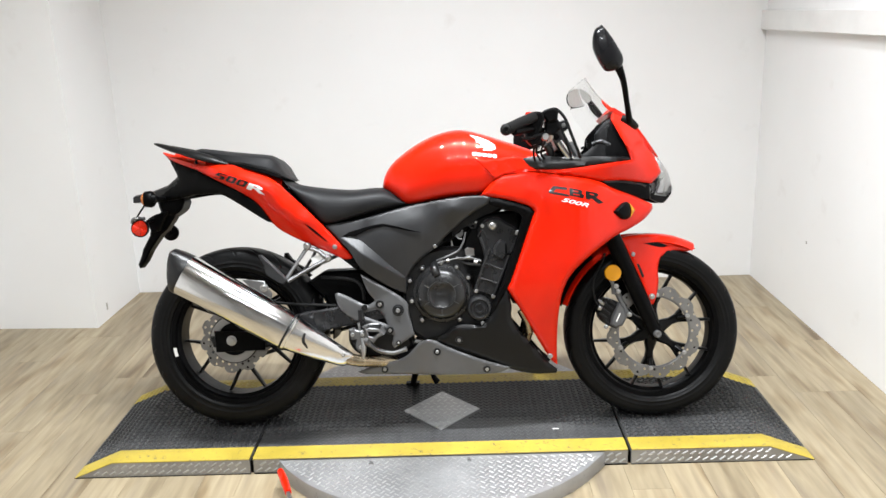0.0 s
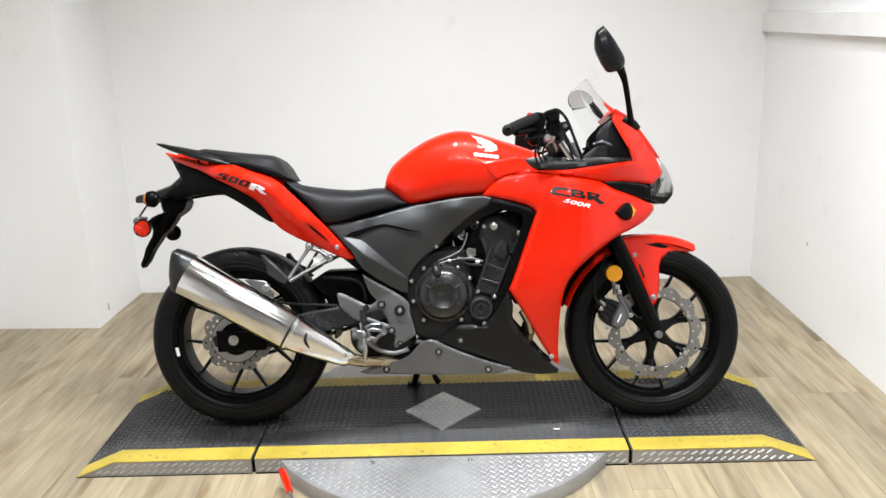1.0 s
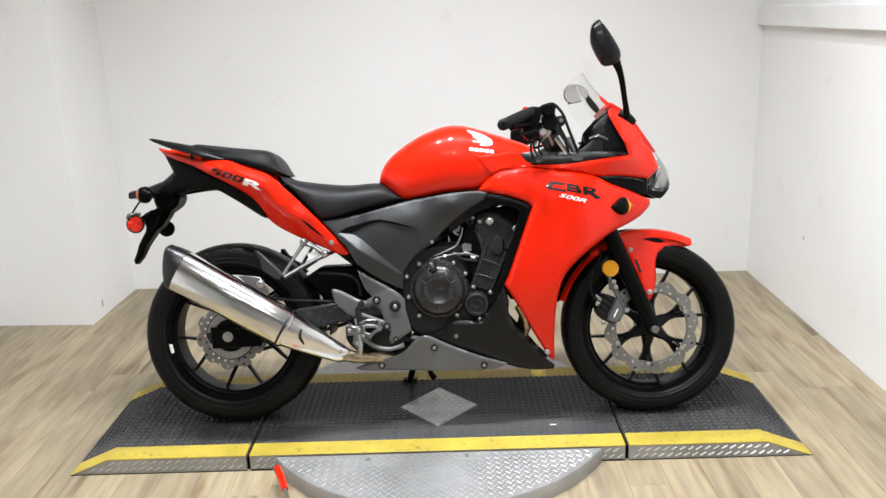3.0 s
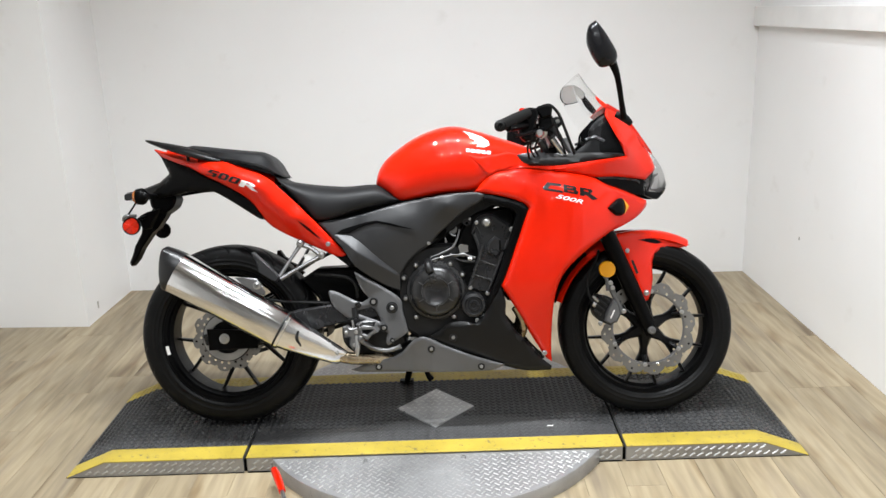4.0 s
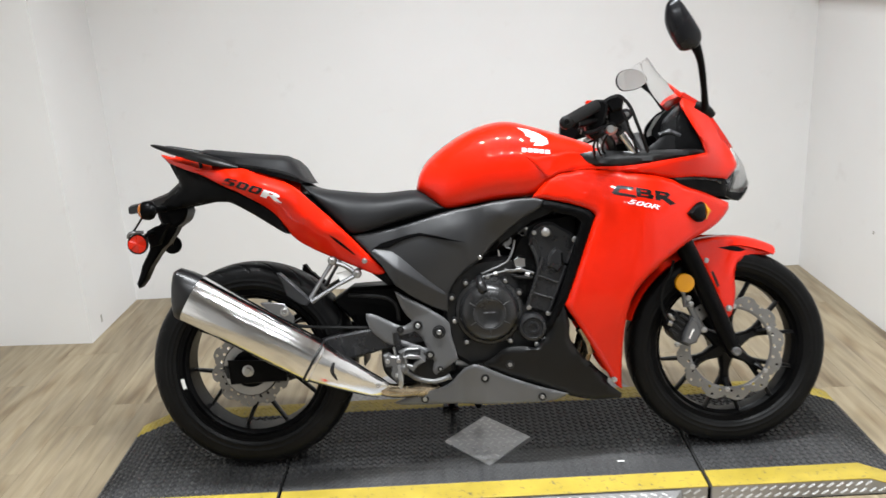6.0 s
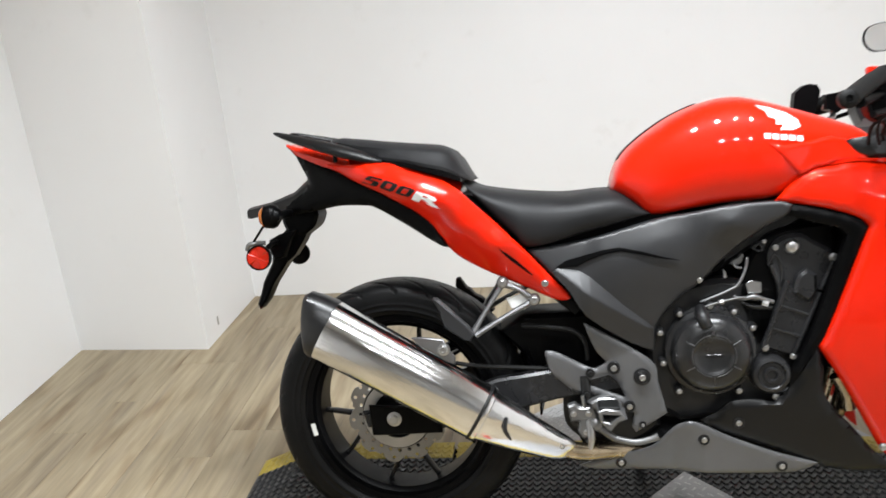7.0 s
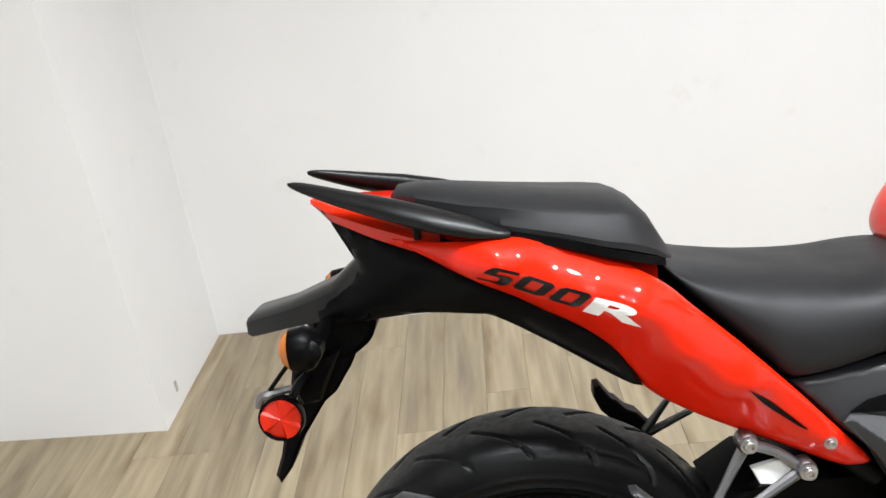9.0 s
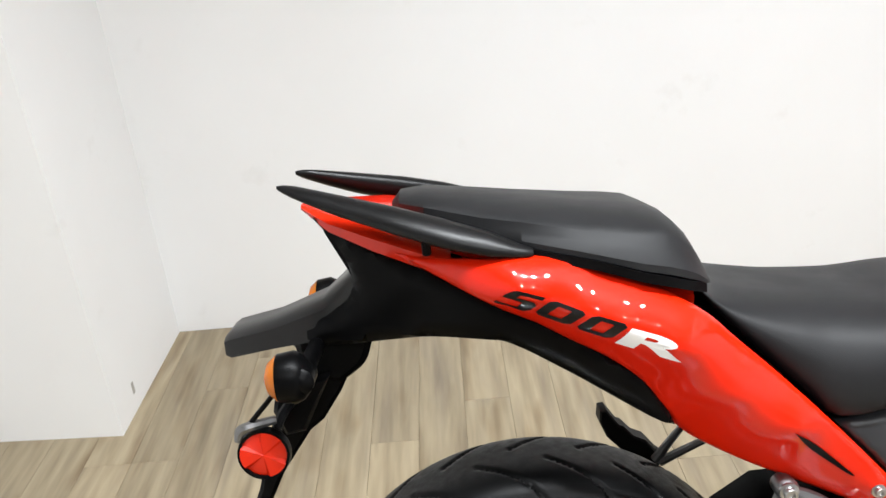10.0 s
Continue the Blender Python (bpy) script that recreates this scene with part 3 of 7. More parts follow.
part("tread_relief", mesh("tread_relief", lug_v, lug_f, MAT_BLACK, 20), lift)["kind"] = "stuff"

# bare diamond plate set in the mat
DIA = [(-0.15, -0.008), (-0.015, -0.155), (0.121, -0.005), (-0.014, 0.142)]
v = [(x, y, DECK + 0.0035) for x, y in DIA] + [(x, y, DECK - 0.002) for x, y in DIA]
plate = part("diamond_plate", mesh("diamond_plate", v, [(0, 1, 2, 3), (7, 6, 5, 4)] + [(i, i + 4, (i + 1) % 4 + 4, (i + 1) % 4) for i in range(4)], CHECKER), lift, "bare aluminium diamond-shaped plate")

# half-round wings of checker plate at both sides
WING_C, WING_R, MID_Y = Vector((-0.015, -0.021)), 0.596, (FRONT_Y + BACK_EDGE) / 2


def wing_body(far):
    """The half-round wing: a flat lid with a small edge roll on an upright rim."""
    edge = []
    for i in range(33):
        x = -0.532 + 1.04 * i / 32
        edge.append((x, min(WING_C.y - math.sqrt(max(WING_R ** 2 - (x - WING_C.x) ** 2, 0)), FRONT_Y - 0.004)))
    top = edge + [(0.508, FRONT_Y - 0.003), (-0.532, FRONT_Y - 0.003)]
    n = len(top)
    cx, cy = -0.012, -0.42
    verts = [(x + (cx - x) * 0.004, y + (cy - y) * 0.01, 0.049) for x, y in top] + [(x, y, 0.0465) for x, y in top] + [(x, y, 0.0) for x, y in top]
    faces = [tuple(range(n)), tuple(2 * n + i for i in reversed(range(n)))]
    for i in range(n):
        k = (i + 1) % n
        faces += [(i, n + i, n + k, k), (n + i, 2 * n + i, 2 * n + k, n + k)]
    if far:
        verts = [(x, 2 * MID_Y - y, z) for x, y, z in verts]
        faces = [tuple(reversed(f)) for f in faces]
    return verts, faces


wing = part("side_wing", mesh("side_wing", *wing_body(False), CHECKER), lift, "half-round bright checker-plate wing")
part("side_wing", mesh("side_wing", *wing_body(True), CHECKER), lift, "half-round bright checker-plate wing")

# raised lugs of the checker plate: wing, skirt and diamond
cl_v, cl_f = [], []
step = 0.0285
for i in range(-22, 23):
    for j in range(0, 24):
        x, y = i * step + (0.5 * step if j % 2 else 0), -0.33 - j * step * 0.5
        if math.hypot(x - WING_C.x, y - WING_C.y) < WING_R - 0.012 and y < FRONT_Y - 0.014 and -0.52 < x < 0.495:
            a = radians(52 if j % 2 else -38)
            u = Vector((math.cos(a), math.sin(a), 0))
            lug(cl_v, cl_f, Vector((x, 2 * MID_Y - y, 0.0488)), u, Vector((-u.y, u.x, 0)), Vector((0, 0, 1)), 0.0098, 0.0031, 0.0018, 0.15)
            lug(cl_v, cl_f, Vector((x, y, 0.0488)), u, Vector((-u.y, u.x, 0)), Vector((0, 0, 1)), 0.0098, 0.0031, 0.0021 * min(1.0, 0.15 + abs(x + 0.02) / 0.36), 0.15)
for i in range(int((LIFT_X1 - LIFT_X0) / 0.0265)):
    x = LIFT_X0 + 0.02 + i * 0.0265
    for j, z in enumerate((0.014, 0.036)):
        xx = x + (0.013 if j else 0)
        if z + 0.012 < deck_z(xx) - 0.004 and min(abs(xx - s) for s in SEAMS) > 0.018 and not (-0.53 < xx < 0.5):
            a = radians(34)
            u = Vector((math.cos(a), 0, math.sin(a)))
            lug(cl_v, cl_f, Vector((xx, FRONT_Y + 0.0032, z)), u, Vector((-u.z, 0, u.x)), Vector((0, -1, 0)), 0.0115, 0.0038, 0.003, 0.25)
for i in range(-6, 7):
    for j in range(-6, 7):
        x, y = -0.014 + i * 0.024 + (0.012 if j % 2 else 0), -0.007 + j * 0.024
        if abs((x + 0.014) / 0.125) + abs((y + 0.007) / 0.135) < 1.0:
            a = radians(52 if j % 2 else -38)
            u = Vector((math.cos(a), math.sin(a), 0))
            lug(cl_v, cl_f, Vector((x, y, DECK + 0.0034)), u, Vector((-u.y, u.x, 0)), Vector((0, 0, 1)), 0.009, 0.003, 0.0018 if y < -0.045 else 0.0007, 0.4)
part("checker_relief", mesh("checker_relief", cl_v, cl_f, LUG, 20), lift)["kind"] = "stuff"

for x, y in ((-0.235, -0.348), (0.075, -0.343)):
    solid_bolt = part("bolt", BOLT, wing)
    solid_bolt.matrix_local = pose(x, y, 0.051, -90) @ Matrix.Scale(1.0, 4)
# red foot lever beside the wing
lever = part("release_lever", mesh("release_lever", *tube([(-0.512, -0.395, 0.056), (-0.487, -0.46, 0.062), (-0.462, -0.53, 0.064)], [0.011, 0.0125, 0.010], 12), RED), lift, "red plastic lever handle")
part("lever_arm", mesh("lever_arm", *tube([(-0.464, -0.525, 0.064), (-0.452, -0.56, 0.06), (-0.44, -0.60, 0.05)], 0.0065, 8), ZINC), lever, "bright steel lever arm")
# a scrap of paper on the mat
scrap = tagged(new("paper_scrap", mesh("paper_scrap", *block(0.359, 0.380, -0.171, -0.1645, DECK + 0.0024, DECK + 0.0036, 0.0004), LABEL)), "small white scrap of paper lying on the mat", "paper scrap")

# ---- the motorcycle: built upright about its own track line, then leaned on its stand ----
bike = thing("motorcycle", "red and black sport motorcycle leaning on its side stand", "motorcycle")
bike.matrix_world = pose(0, TRACK_Y, DECK, -LEAN)
RX, RZ, RR = -0.699, 0.3105, 0.3045        # rear axle and tyre radius
FX, FZ, FR = 0.711, 0.291, 0.2935         # front axle and tyre radius


def both(name, geo, mat, label="", angle=40.0, parent=None):
    """A panel on each side: geo(side) gives its mesh."""
    return [part(name, mesh(name, *geo(s), mat, angle), parent or bike, label) for s in (-1, 1)]


def solid(name, geo, mat, parent=None, label="", angle=40.0):
    return part(name, mesh(name, *geo, mat, angle), parent or bike, label)


# wheels
def wheel(name, cx, cz, R, half, disc_r, disc_in, disc_y, spoke_y, star, count=5, stout=1.0, petals=10):
    lip = 0.226
    barrel = [(lip, -half + 0.012), (lip + 0.003, -half + 0.017), (lip - 0.004, -half + 0.022), (0.207, -half + 0.026), (0.198, -half + 0.036), (0.196, 0), (0.198, half - 0.036), (0.207, half - 0.026), (lip - 0.004, half - 0.022), (lip + 0.003, half - 0.017), (lip, half - 0.012), (0.213, half - 0.014), (0.206, half - 0.03), (0.206, 0), (0.206, -half + 0.03), (0.213, -half + 0.014), (lip, -half + 0.012)]
    rim = part(name, mesh(name, *revolve(barrel, 0, 0, 72), BLACK, 35), bike, "black cast wheel rim", (cx, 0, cz))
    part("hub", mesh("hub", *revolve([(0.0, -0.045), (0.03, -0.045), (0.036, -0.04), (0.036, 0.04), (0.03, 0.045), (0, 0.045)], 0, 0, 28), RIM), rim)

    def beam(r0, a0, r1, a1, w0, w1, t0, t1):
        p0, p1 = Vector((r0 * math.cos(a0), 0, r0 * math.sin(a0))), Vector((r1 * math.cos(a1), 0, r1 * math.sin(a1)))
        d = (p1 - p0).normalized()
        s = Vector((-d.z, 0, d.x))
        rings = []
        for q in (0.0, 0.33, 0.66, 1.0):
            p, w, t = p0.lerp(p1, q), w0 + (w1 - w0) * q, t0 + (t1 - t0) * q
            rings.append([p + s * (x * w) + Vector((0, spoke_y + y * t, 0)) for x, y in ((-1, -0.5), (-0.6, -1), (0.6, -1), (1, -0.5), (1, 0.5), (0.6, 1), (-0.6, 1), (-1, 0.5))])
        return loft(rings)

    for k in range(count):
        a = 2 * math.pi * (k + star) / count
        fork, gape = 0.106, math.pi / 2 / count
        arms = [beam(0.02, a, 0.072, a, 0.02 * stout, 0.0095 * stout, 0.022, 0.016), beam(0.068, a, fork + 0.012, a, 0.0095 * stout, 0.0135 * stout, 0.016, 0.014)]
        arms += [beam(fork - 0.012, a + s * 0.06 * stout, 0.2, a + s * gape, 0.0075, 0.0045, 0.012, 0.013) for s in (-1, 1)]
        part("spoke", mesh("spoke", *join(*arms), RIM, 35), rim, "split black spoke")
    prof = [(R - (R - 0.262) * abs(u) ** 2.8, half * math.sin(u * math.pi / 2)) for u in np.linspace(-1, 1, 49)]
    side = [(0.2575, 1.0), (0.2555, 1.012), (0.2535, 1.012), (0.2515, 0.998), (0.244, 0.98), (0.2425, 0.992), (0.2405, 0.99), (0.239, 0.96), (0.233, 0.91), (0.231, 0.905), (0.229, 0.86), (0.222, 0.74)]
    prof = [(r, -half * s) for r, s in reversed(side)] + prof + [(r, half * s) for r, s in side]
    prof = prof + [(0.212, half * 0.7), (0.212, -half * 0.7), prof[0]]
    pr, py = np.array([p[0] for p in prof]), np.array([p[1] for p in prof])
    angs = np.linspace(0, 2 * math.pi, 572, endpoint=False)
    turn = angs[:, None] * 22 / (2 * math.pi) + np.abs(py)[None] * 15.0 + np.where(py > 0, 0.5, 0.0)[None]
    off = np.abs(turn % 1.0 - 0.5) * 2 * math.pi * R / 22
    cut_in = np.clip(1.6 - off / 0.0026, 0, 1) * ((pr > 0.262) & (np.abs(py) > 0.012 * half / 0.078) & (np.abs(py) < 0.96 * half))[None]
    rad = pr[None] - 0.0045 * cut_in
    m, n = len(prof), len(angs)
    verts = [(rad[i, j] * math.cos(angs[i]), py[j], rad[i, j] * math.sin(angs[i])) for i in range(n) for j in range(m)]
    faces = [(i * m + j, i * m + j + 1, (i + 1) % n * m + j + 1, (i + 1) % n * m + j) for i in range(n) for j in range(m - 1)]
    part("tyre", mesh("tyre", verts, faces, TREAD, 50), rim, "black road tyre with slanting tread grooves")
    # wavy drilled disc
    outer = []
    for i in range(140):
        a = 2 * math.pi * i / 140
        wave = disc_r + 0.005 * math.tanh(2.2 * math.sin(petals * a))
        outer.append((wave * math.cos(a), wave * math.sin(a)))
    mid = (disc_r + disc_in) / 2
    holes = [circle(0, 0, disc_in, 60)]
    for k in range(24):
        a = 2 * math.pi * k / 24
        for dr, da in ((-0.009, 0.0), (0.009, 0.12)):
            holes.append(circle((mid + dr) * math.cos(a + da), (mid + dr) * math.sin(a + da), 0.0044, 8))
    disc = part("brake_disc", mesh("brake_disc", *slab(outer, disc_y, disc_y + 0.0045, holes, 0.0006), DISC, 30), rim, "wavy drilled steel brake disc")
    carrier = [revolve([(disc_in - 0.014, disc_y + 0.001), (disc_in + 0.002, disc_y + 0.0005), (disc_in + 0.002, disc_y + 0.006), (disc_in - 0.014, disc_y + 0.006), (disc_in - 0.014, disc_y + 0.001)], 0, 0, 60)]
    return rim, disc, carrier


front, front_disc, ring = wheel("front_wheel", FX, FZ, FR, 0.06, 0.154, 0.122, -0.073, -0.03, 0.4, 6, 1.25, 12)
part("disc_rim", mesh("disc_rim", *revolve([(0.117, -0.071), (0.1225, -0.072), (0.1225, -0.066), (0.117, -0.067), (0.117, -0.071)], 0, 0, 60), ALLOY), front, "bright inner disc edge")
for k in range(6):
    a = 2 * math.pi * (k + 0.4) / 6
    p, q = (0.096 * math.cos(a), -0.05, 0.096 * math.sin(a)), (0.124 * math.cos(a), -0.066, 0.124 * math.sin(a))
    part("disc_arm", mesh("disc_arm", *tube([p, ((p[0] + q[0]) / 2, -0.062, (p[2] + q[2]) / 2), q], [0.009, 0.0085, 0.0085], 10, flat=0.8), RIM), front)
    ob = part("bolt", BOLT, front)
    ob.location = (q[0], -0.074, q[2])
rear, rear_disc, ring = wheel("rear_wheel", RX, RZ, RR, 0.078, 0.112, 0.082, -0.098, 0.0, -0.19)
part("disc_carrier", mesh("disc_carrier", *join(*ring), RIM), rear)
part("hub", mesh("hub", *revolve([(0.0, -0.095), (0.05, -0.095), (0.082, -0.0925), (0.082, -0.088), (0.05, -0.086), (0.045, -0.03), (0, -0.03)], 0, 0, 40), RIM), rear, "black wheel hub")
part("abs_ring", mesh("abs_ring", *slab(circle(0, 0, 0.079, 60), -0.104, -0.1, [circle(0, 0, 0.055, 40)], 0.0005), ZINC), rear, "pale sensor ring on the hub")
part("sprocket", mesh("sprocket", *slab([((0.098 + 0.004 * (i % 2)) * math.cos(2 * math.pi * i / 82), (0.098 + 0.004 * (i % 2)) * math.sin(2 * math.pi * i / 82)) for i in range(82)], 0.082, 0.089, [circle(0, 0, 0.05, 30)], 0.001), DISC), rear, "steel chain sprocket")
part("rim_sticker", mesh("rim_sticker", *revolve([(0.211, -0.0665), (0.222, -0.0665), (0.222, -0.066), (0.211, -0.066)], 0, 0, 6, 188, 196), LABEL), rear, "small white rim sticker")
solid("rear_axle_bolt", disc_solid([(0, -0.148), (0.009, -0.148), (0.011, -0.146), (0.011, -0.138), (0.017, -0.137), (0.017, -0.13), (0, -0.13)], RX, RZ, 24), ZINC, label="bright rear axle bolt")
solid("front_axle_bolt", disc_solid([(0, -0.13), (0.006, -0.13), (0.007, -0.132), (0.011, -0.131), (0.013, -0.128), (0.013, -0.11), (0, -0.11)], FX, FZ, 24), CAST)

# swingarm, chain, shock, inner fender
both("swingarm", lambda s: slab([(-0.775, 0.322), (-0.765, 0.288), (-0.62, 0.275), (-0.33, 0.345), (-0.15, 0.37), (-0.15, 0.415), (-0.34, 0.412), (-0.46, 0.395), (-0.64, 0.338)], s * 0.128, s * 0.10, bevel=0.006), CASE, "dark grey box-section swingarm")
solid("axle_block", slab([(-0.757, 0.343), (-0.752, 0.272), (-0.59, 0.276), (-0.585, 0.335)], -0.137, -0.127, bevel=0.003), BLACK, label="black axle adjuster plate")
solid("swingarm_brace", block(-0.36, -0.30, -0.10, 0.10, 0.345, 0.41, 0.008), BLACK)
for z0, z1 in ((RZ + 0.098, 0.44), (RZ - 0.098, 0.36)):
    solid("chain_run", slab([(RX, z0 - 0.007), (-0.17, z1 - 0.007), (-0.17, z1 + 0.007), (RX, z0 + 0.007)], 0.078, 0.092, bevel=0.003), ENGINE, label="dark drive chain")
solid("chain_guard", slab([(-0.62, 0.42), (-0.30, 0.45), (-0.28, 0.475), (-0.55, 0.46)], 0.07, 0.105, bevel=0.004), BLACK)
solid("inner_fender", revolve([(0.33, -0.085), (0.335, -0.09), (0.34, 0.0), (0.335, 0.09), (0.33, 0.085), (0.334, 0.0), (0.33, -0.085)], RX, RZ, 12, -2, 24), BLACK, label="black inner fender")
solid("shock_absorber", tube([(-0.30, 0, 0.63), (-0.26, 0, 0.5), (-0.23, 0, 0.38)], 0.024, 14, 4), ENGINE)
solid("battery_box", slab([(-0.55, 0.72), (-0.33, 0.60), (-0.12, 0.50), (-0.1, 0.72), (-0.4, 0.76)], -0.085, 0.085, bevel=0.01), ENGINE)
solid("splash_guard", slab([(-0.455, 0.49), (-0.40, 0.525), (-0.26, 0.528), (-0.16, 0.50), (-0.14, 0.36), (-0.29, 0.33), (-0.36, 0.36), (-0.40, 0.43)], -0.06, 0.075, bevel=0.01), BLACK)
solid("linkage_guard", slab([(-0.309, 0.342), (-0.221, 0.34), (-0.212, 0.195), (-0.272, 0.199), (-0.292, 0.246), (-0.314, 0.279)], -0.02, 0.05, bevel=0.004), BLACK)
solid("brake_hose", tube([(-0.40, -0.10, 0.51), (-0.33, -0.11, 0.505), (-0.285, -0.11, 0.495), (-0.262, -0.112, 0.47), (-0.258, -0.11, 0.43)], 0.0055, 10), RUBBER, label="black rear brake hose")
solid("brake_pipe", tube([(-0.60, -0.115, 0.44), (-0.5, -0.12, 0.425), (-0.42, -0.122, 0.42), (-0.35, -0.118, 0.415)], 0.005, 8), RUBBER)

# frame tubes
both("subframe_rail", lambda s: tube([(-0.56, s * 0.08, 0.745), (-0.46, s * 0.085, 0.685), (-0.36, s * 0.095, 0.615), (-0.27, s * 0.11, 0.545)], 0.012, 10, flat=1.4), BLACK, "black steel subframe rail")
solid("frame_spar", slab([(-0.14, 0.48), (-0.02, 0.58), (0.1, 0.66), (0.3, 0.76), (0.42, 0.86), (0.44, 0.92), (0.36, 0.9), (0.2, 0.78), (0.0, 0.72), (-0.16, 0.62)], -0.095, 0.095, bevel=0.01), ENGINE)

# engine
CRANK = [(-0.125, 0.50), (-0.07, 0.575), (0.02, 0.60), (0.14, 0.585), (0.215, 0.54), (0.225, 0.40), (0.185, 0.33), (0.06, 0.30), (-0.06, 0.285), (-0.115, 0.34)]
engine = solid("engine", slab(CRANK, -0.112, 0.112, bevel=0.012, smooth=True), ENGINE, label="black twin-cylinder engine")
solid("cylinder_block", slab([(0.06, 0.56), (0.10, 0.655), (0.15, 0.70), (0.262, 0.715), (0.268, 0.66), (0.23, 0.53), (0.2, 0.44), (0.1, 0.45)], -0.112, 0.112, bevel=0.008, smooth=True), BLACK, engine)
solid("head_cover", slab([(0.129, 0.653), (0.143, 0.678), (0.168, 0.691), (0.198, 0.691), (0.222, 0.676), (0.255, 0.657), (0.263, 0.629), (0.236, 0.569), (0.227, 0.566), (0.186, 0.525), (0.149, 0.539), (0.145, 0.582), (0.131, 0.625)], -0.126, 0.1, bevel=0.008, smooth=True), CASE, engine, "dark grey cylinder head side cover")
solid("chain_case", slab([(0.163, 0.594), (0.175, 0.581), (0.214, 0.57), (0.228, 0.567), (0.172, 0.432), (0.112, 0.453)], -0.135, -0.10, bevel=0.005), CASE, engine)
for a, b in (((0.163, 0.594), (0.112, 0.453)), ((0.228, 0.567), (0.172, 0.432)), ((0.146, 0.543), (0.209, 0.519)), ((0.129, 0.495), (0.19, 0.475))):
    solid("casting_rib", tube([(a[0], -0.136, a[1]), (b[0], -0.138, b[1])], 0.0052 if abs(a[1] - b[1]) > 0.05 else 0.003, 8, 1), CASE, engine)
solid("casting_rib", tube([(0.133, -0.127, 0.628), (0.148, -0.128, 0.585), (0.152, -0.128, 0.545)], 0.005, 8, 3), CASE, engine)
solid("casting_rib", tube([(0.127, -0.125, 0.63), (0.139, -0.127, 0.651), (0.15, -0.127, 0.637), (0.156, -0.127, 0.606), (0.148, -0.127, 0.576)], 0.003, 8, 4), ENGINE, engine)
# raised black block: the slot's shade as colour
solid("boss_slot", block(0.214, 0.219, -0.1475, -0.144, 0.577, 0.606, 0.001), SHADE_BLACK, engine)
solid("casting_rib", tube([(0.258, -0.127, 0.632), (0.232, -0.128, 0.572)], 0.005, 8, 1), CASE, engine)
solid("casting_boss", slab([(0.181, 0.6), (0.201, 0.62), (0.22, 0.607), (0.221, 0.574), (0.206, 0.547), (0.174, 0.568)], -0.146, -0.12, bevel=0.006, smooth=True), CASE, engine)
cover = solid("clutch_cover", disc_solid([(0, -0.176), (0.034, -0.176), (0.038, -0.178), (0.042, -0.181), (0.05, -0.181), (0.064, -0.178), (0.076, -0.17), (0.084, -0.157), (0.086, -0.14), (0.094, -0.138), (0.097, -0.132), (0.097, -0.10), (0, -0.10)], 0.003, 0.448, 64), CLUTCH, engine, "round dark grey clutch cover", 30)
solid("badge_bar", block(-0.015, 0.021, -0.1775, -0.1745, 0.4465, 0.4505, 0.0008), CLUTCH, cover)
for k in range(6):
    a = radians(60 * k + 30)
    c, s = math.cos(a), math.sin(a)
    solid("cover_rib", tube([(0.003 + 0.045 * c, -0.1815, 0.448 + 0.045 * s), (0.003 + 0.064 * c, -0.178, 0.448 + 0.064 * s)], 0.0014, 6, 1), RIB, cover)
    solid("cover_arc", tube([(0.003 + 0.045 * math.cos(a + q), -0.1812, 0.448 + 0.045 * math.sin(a + q)) for q in (0.12, 0.35, 0.6, 0.85, 0.93)], 0.0012, 6, 2), RIB, cover)
solid("cable_boss", tube([(-0.018, -0.15, 0.545), (-0.018, -0.178, 0.53), (-0.01, -0.183, 0.512)], [0.012, 0.014, 0.012], 12), ENGINE, cover)
for x, z in ((-0.101, 0.492), (-0.097, 0.425), (-0.065, 0.362), (-0.059, 0.532), (0.003, 0.546), (0.053, 0.533), (0.091, 0.497), (0.06, 0.36)):
    bolt(x, -0.142, z, engine, 0.75)
    solid("bolt_boss", disc_solid([(0, -0.14), (0.008, -0.14), (0.0095, -0.136), (0.0095, -0.1), (0, -0.1)], x, z, 14), ENGINE, engine)
solid("pulse_cover", disc_solid([(0, -0.15), (0.009, -0.15), (0.011, -0.156), (0.016, -0.156), (0.018, -0.15), (0.026, -0.15), (0.03, -0.155), (0.037, -0.153), (0.041, -0.147), (0.042, -0.135), (0.042, -0.10), (0, -0.10)], 0.125, 0.396, 40), CASE, engine, "small round dark grey cover", 30)
solid("case_web", tube([(0.14, -0.137, 0.355), (0.175, -0.137, 0.372), (0.186, -0.135, 0.41), (0.175, -0.135, 0.44)], 0.006, 8), CASE, engine)
for x, z in ((0.116, 0.453), (0.172, 0.433), (0.18, 0.379), (0.135, 0.345)):
    bolt(x, -0.142, z, engine, 0.9)
solid("plug_cap", disc_solid([(0, -0.138), (0.009, -0.138), (0.014, -0.134), (0.016, -0.128), (0.016, -0.11), (0, -0.11)], 0.176, 0.666, 28), ZINC, engine, "bright round plug")
bolt(0.259, -0.13, 0.639, engine, 1.2)
bolt(0.143, -0.128, 0.665, engine, 0.8)
solid("breather_pipe", tube([(0.086, -0.118, 0.646), (0.084, -0.122, 0.632), (0.076, -0.126, 0.609), (0.063, -0.128, 0.588), (0.044, -0.128, 0.577), (0.016, -0.127, 0.565), (-0.012, -0.124, 0.554)], 0.0032, 8), ALLOY, engine, "thin metal breather pipe")
solid("hose_joint", tube([(0.053, -0.134, 0.565), (0.071, -0.136, 0.559), (0.094, -0.137, 0.563), (0.115, -0.136, 0.557), (0.135, -0.134, 0.55)], [0.0045, 0.0035, 0.006, 0.0042, 0.0045], 10), CAST, engine)
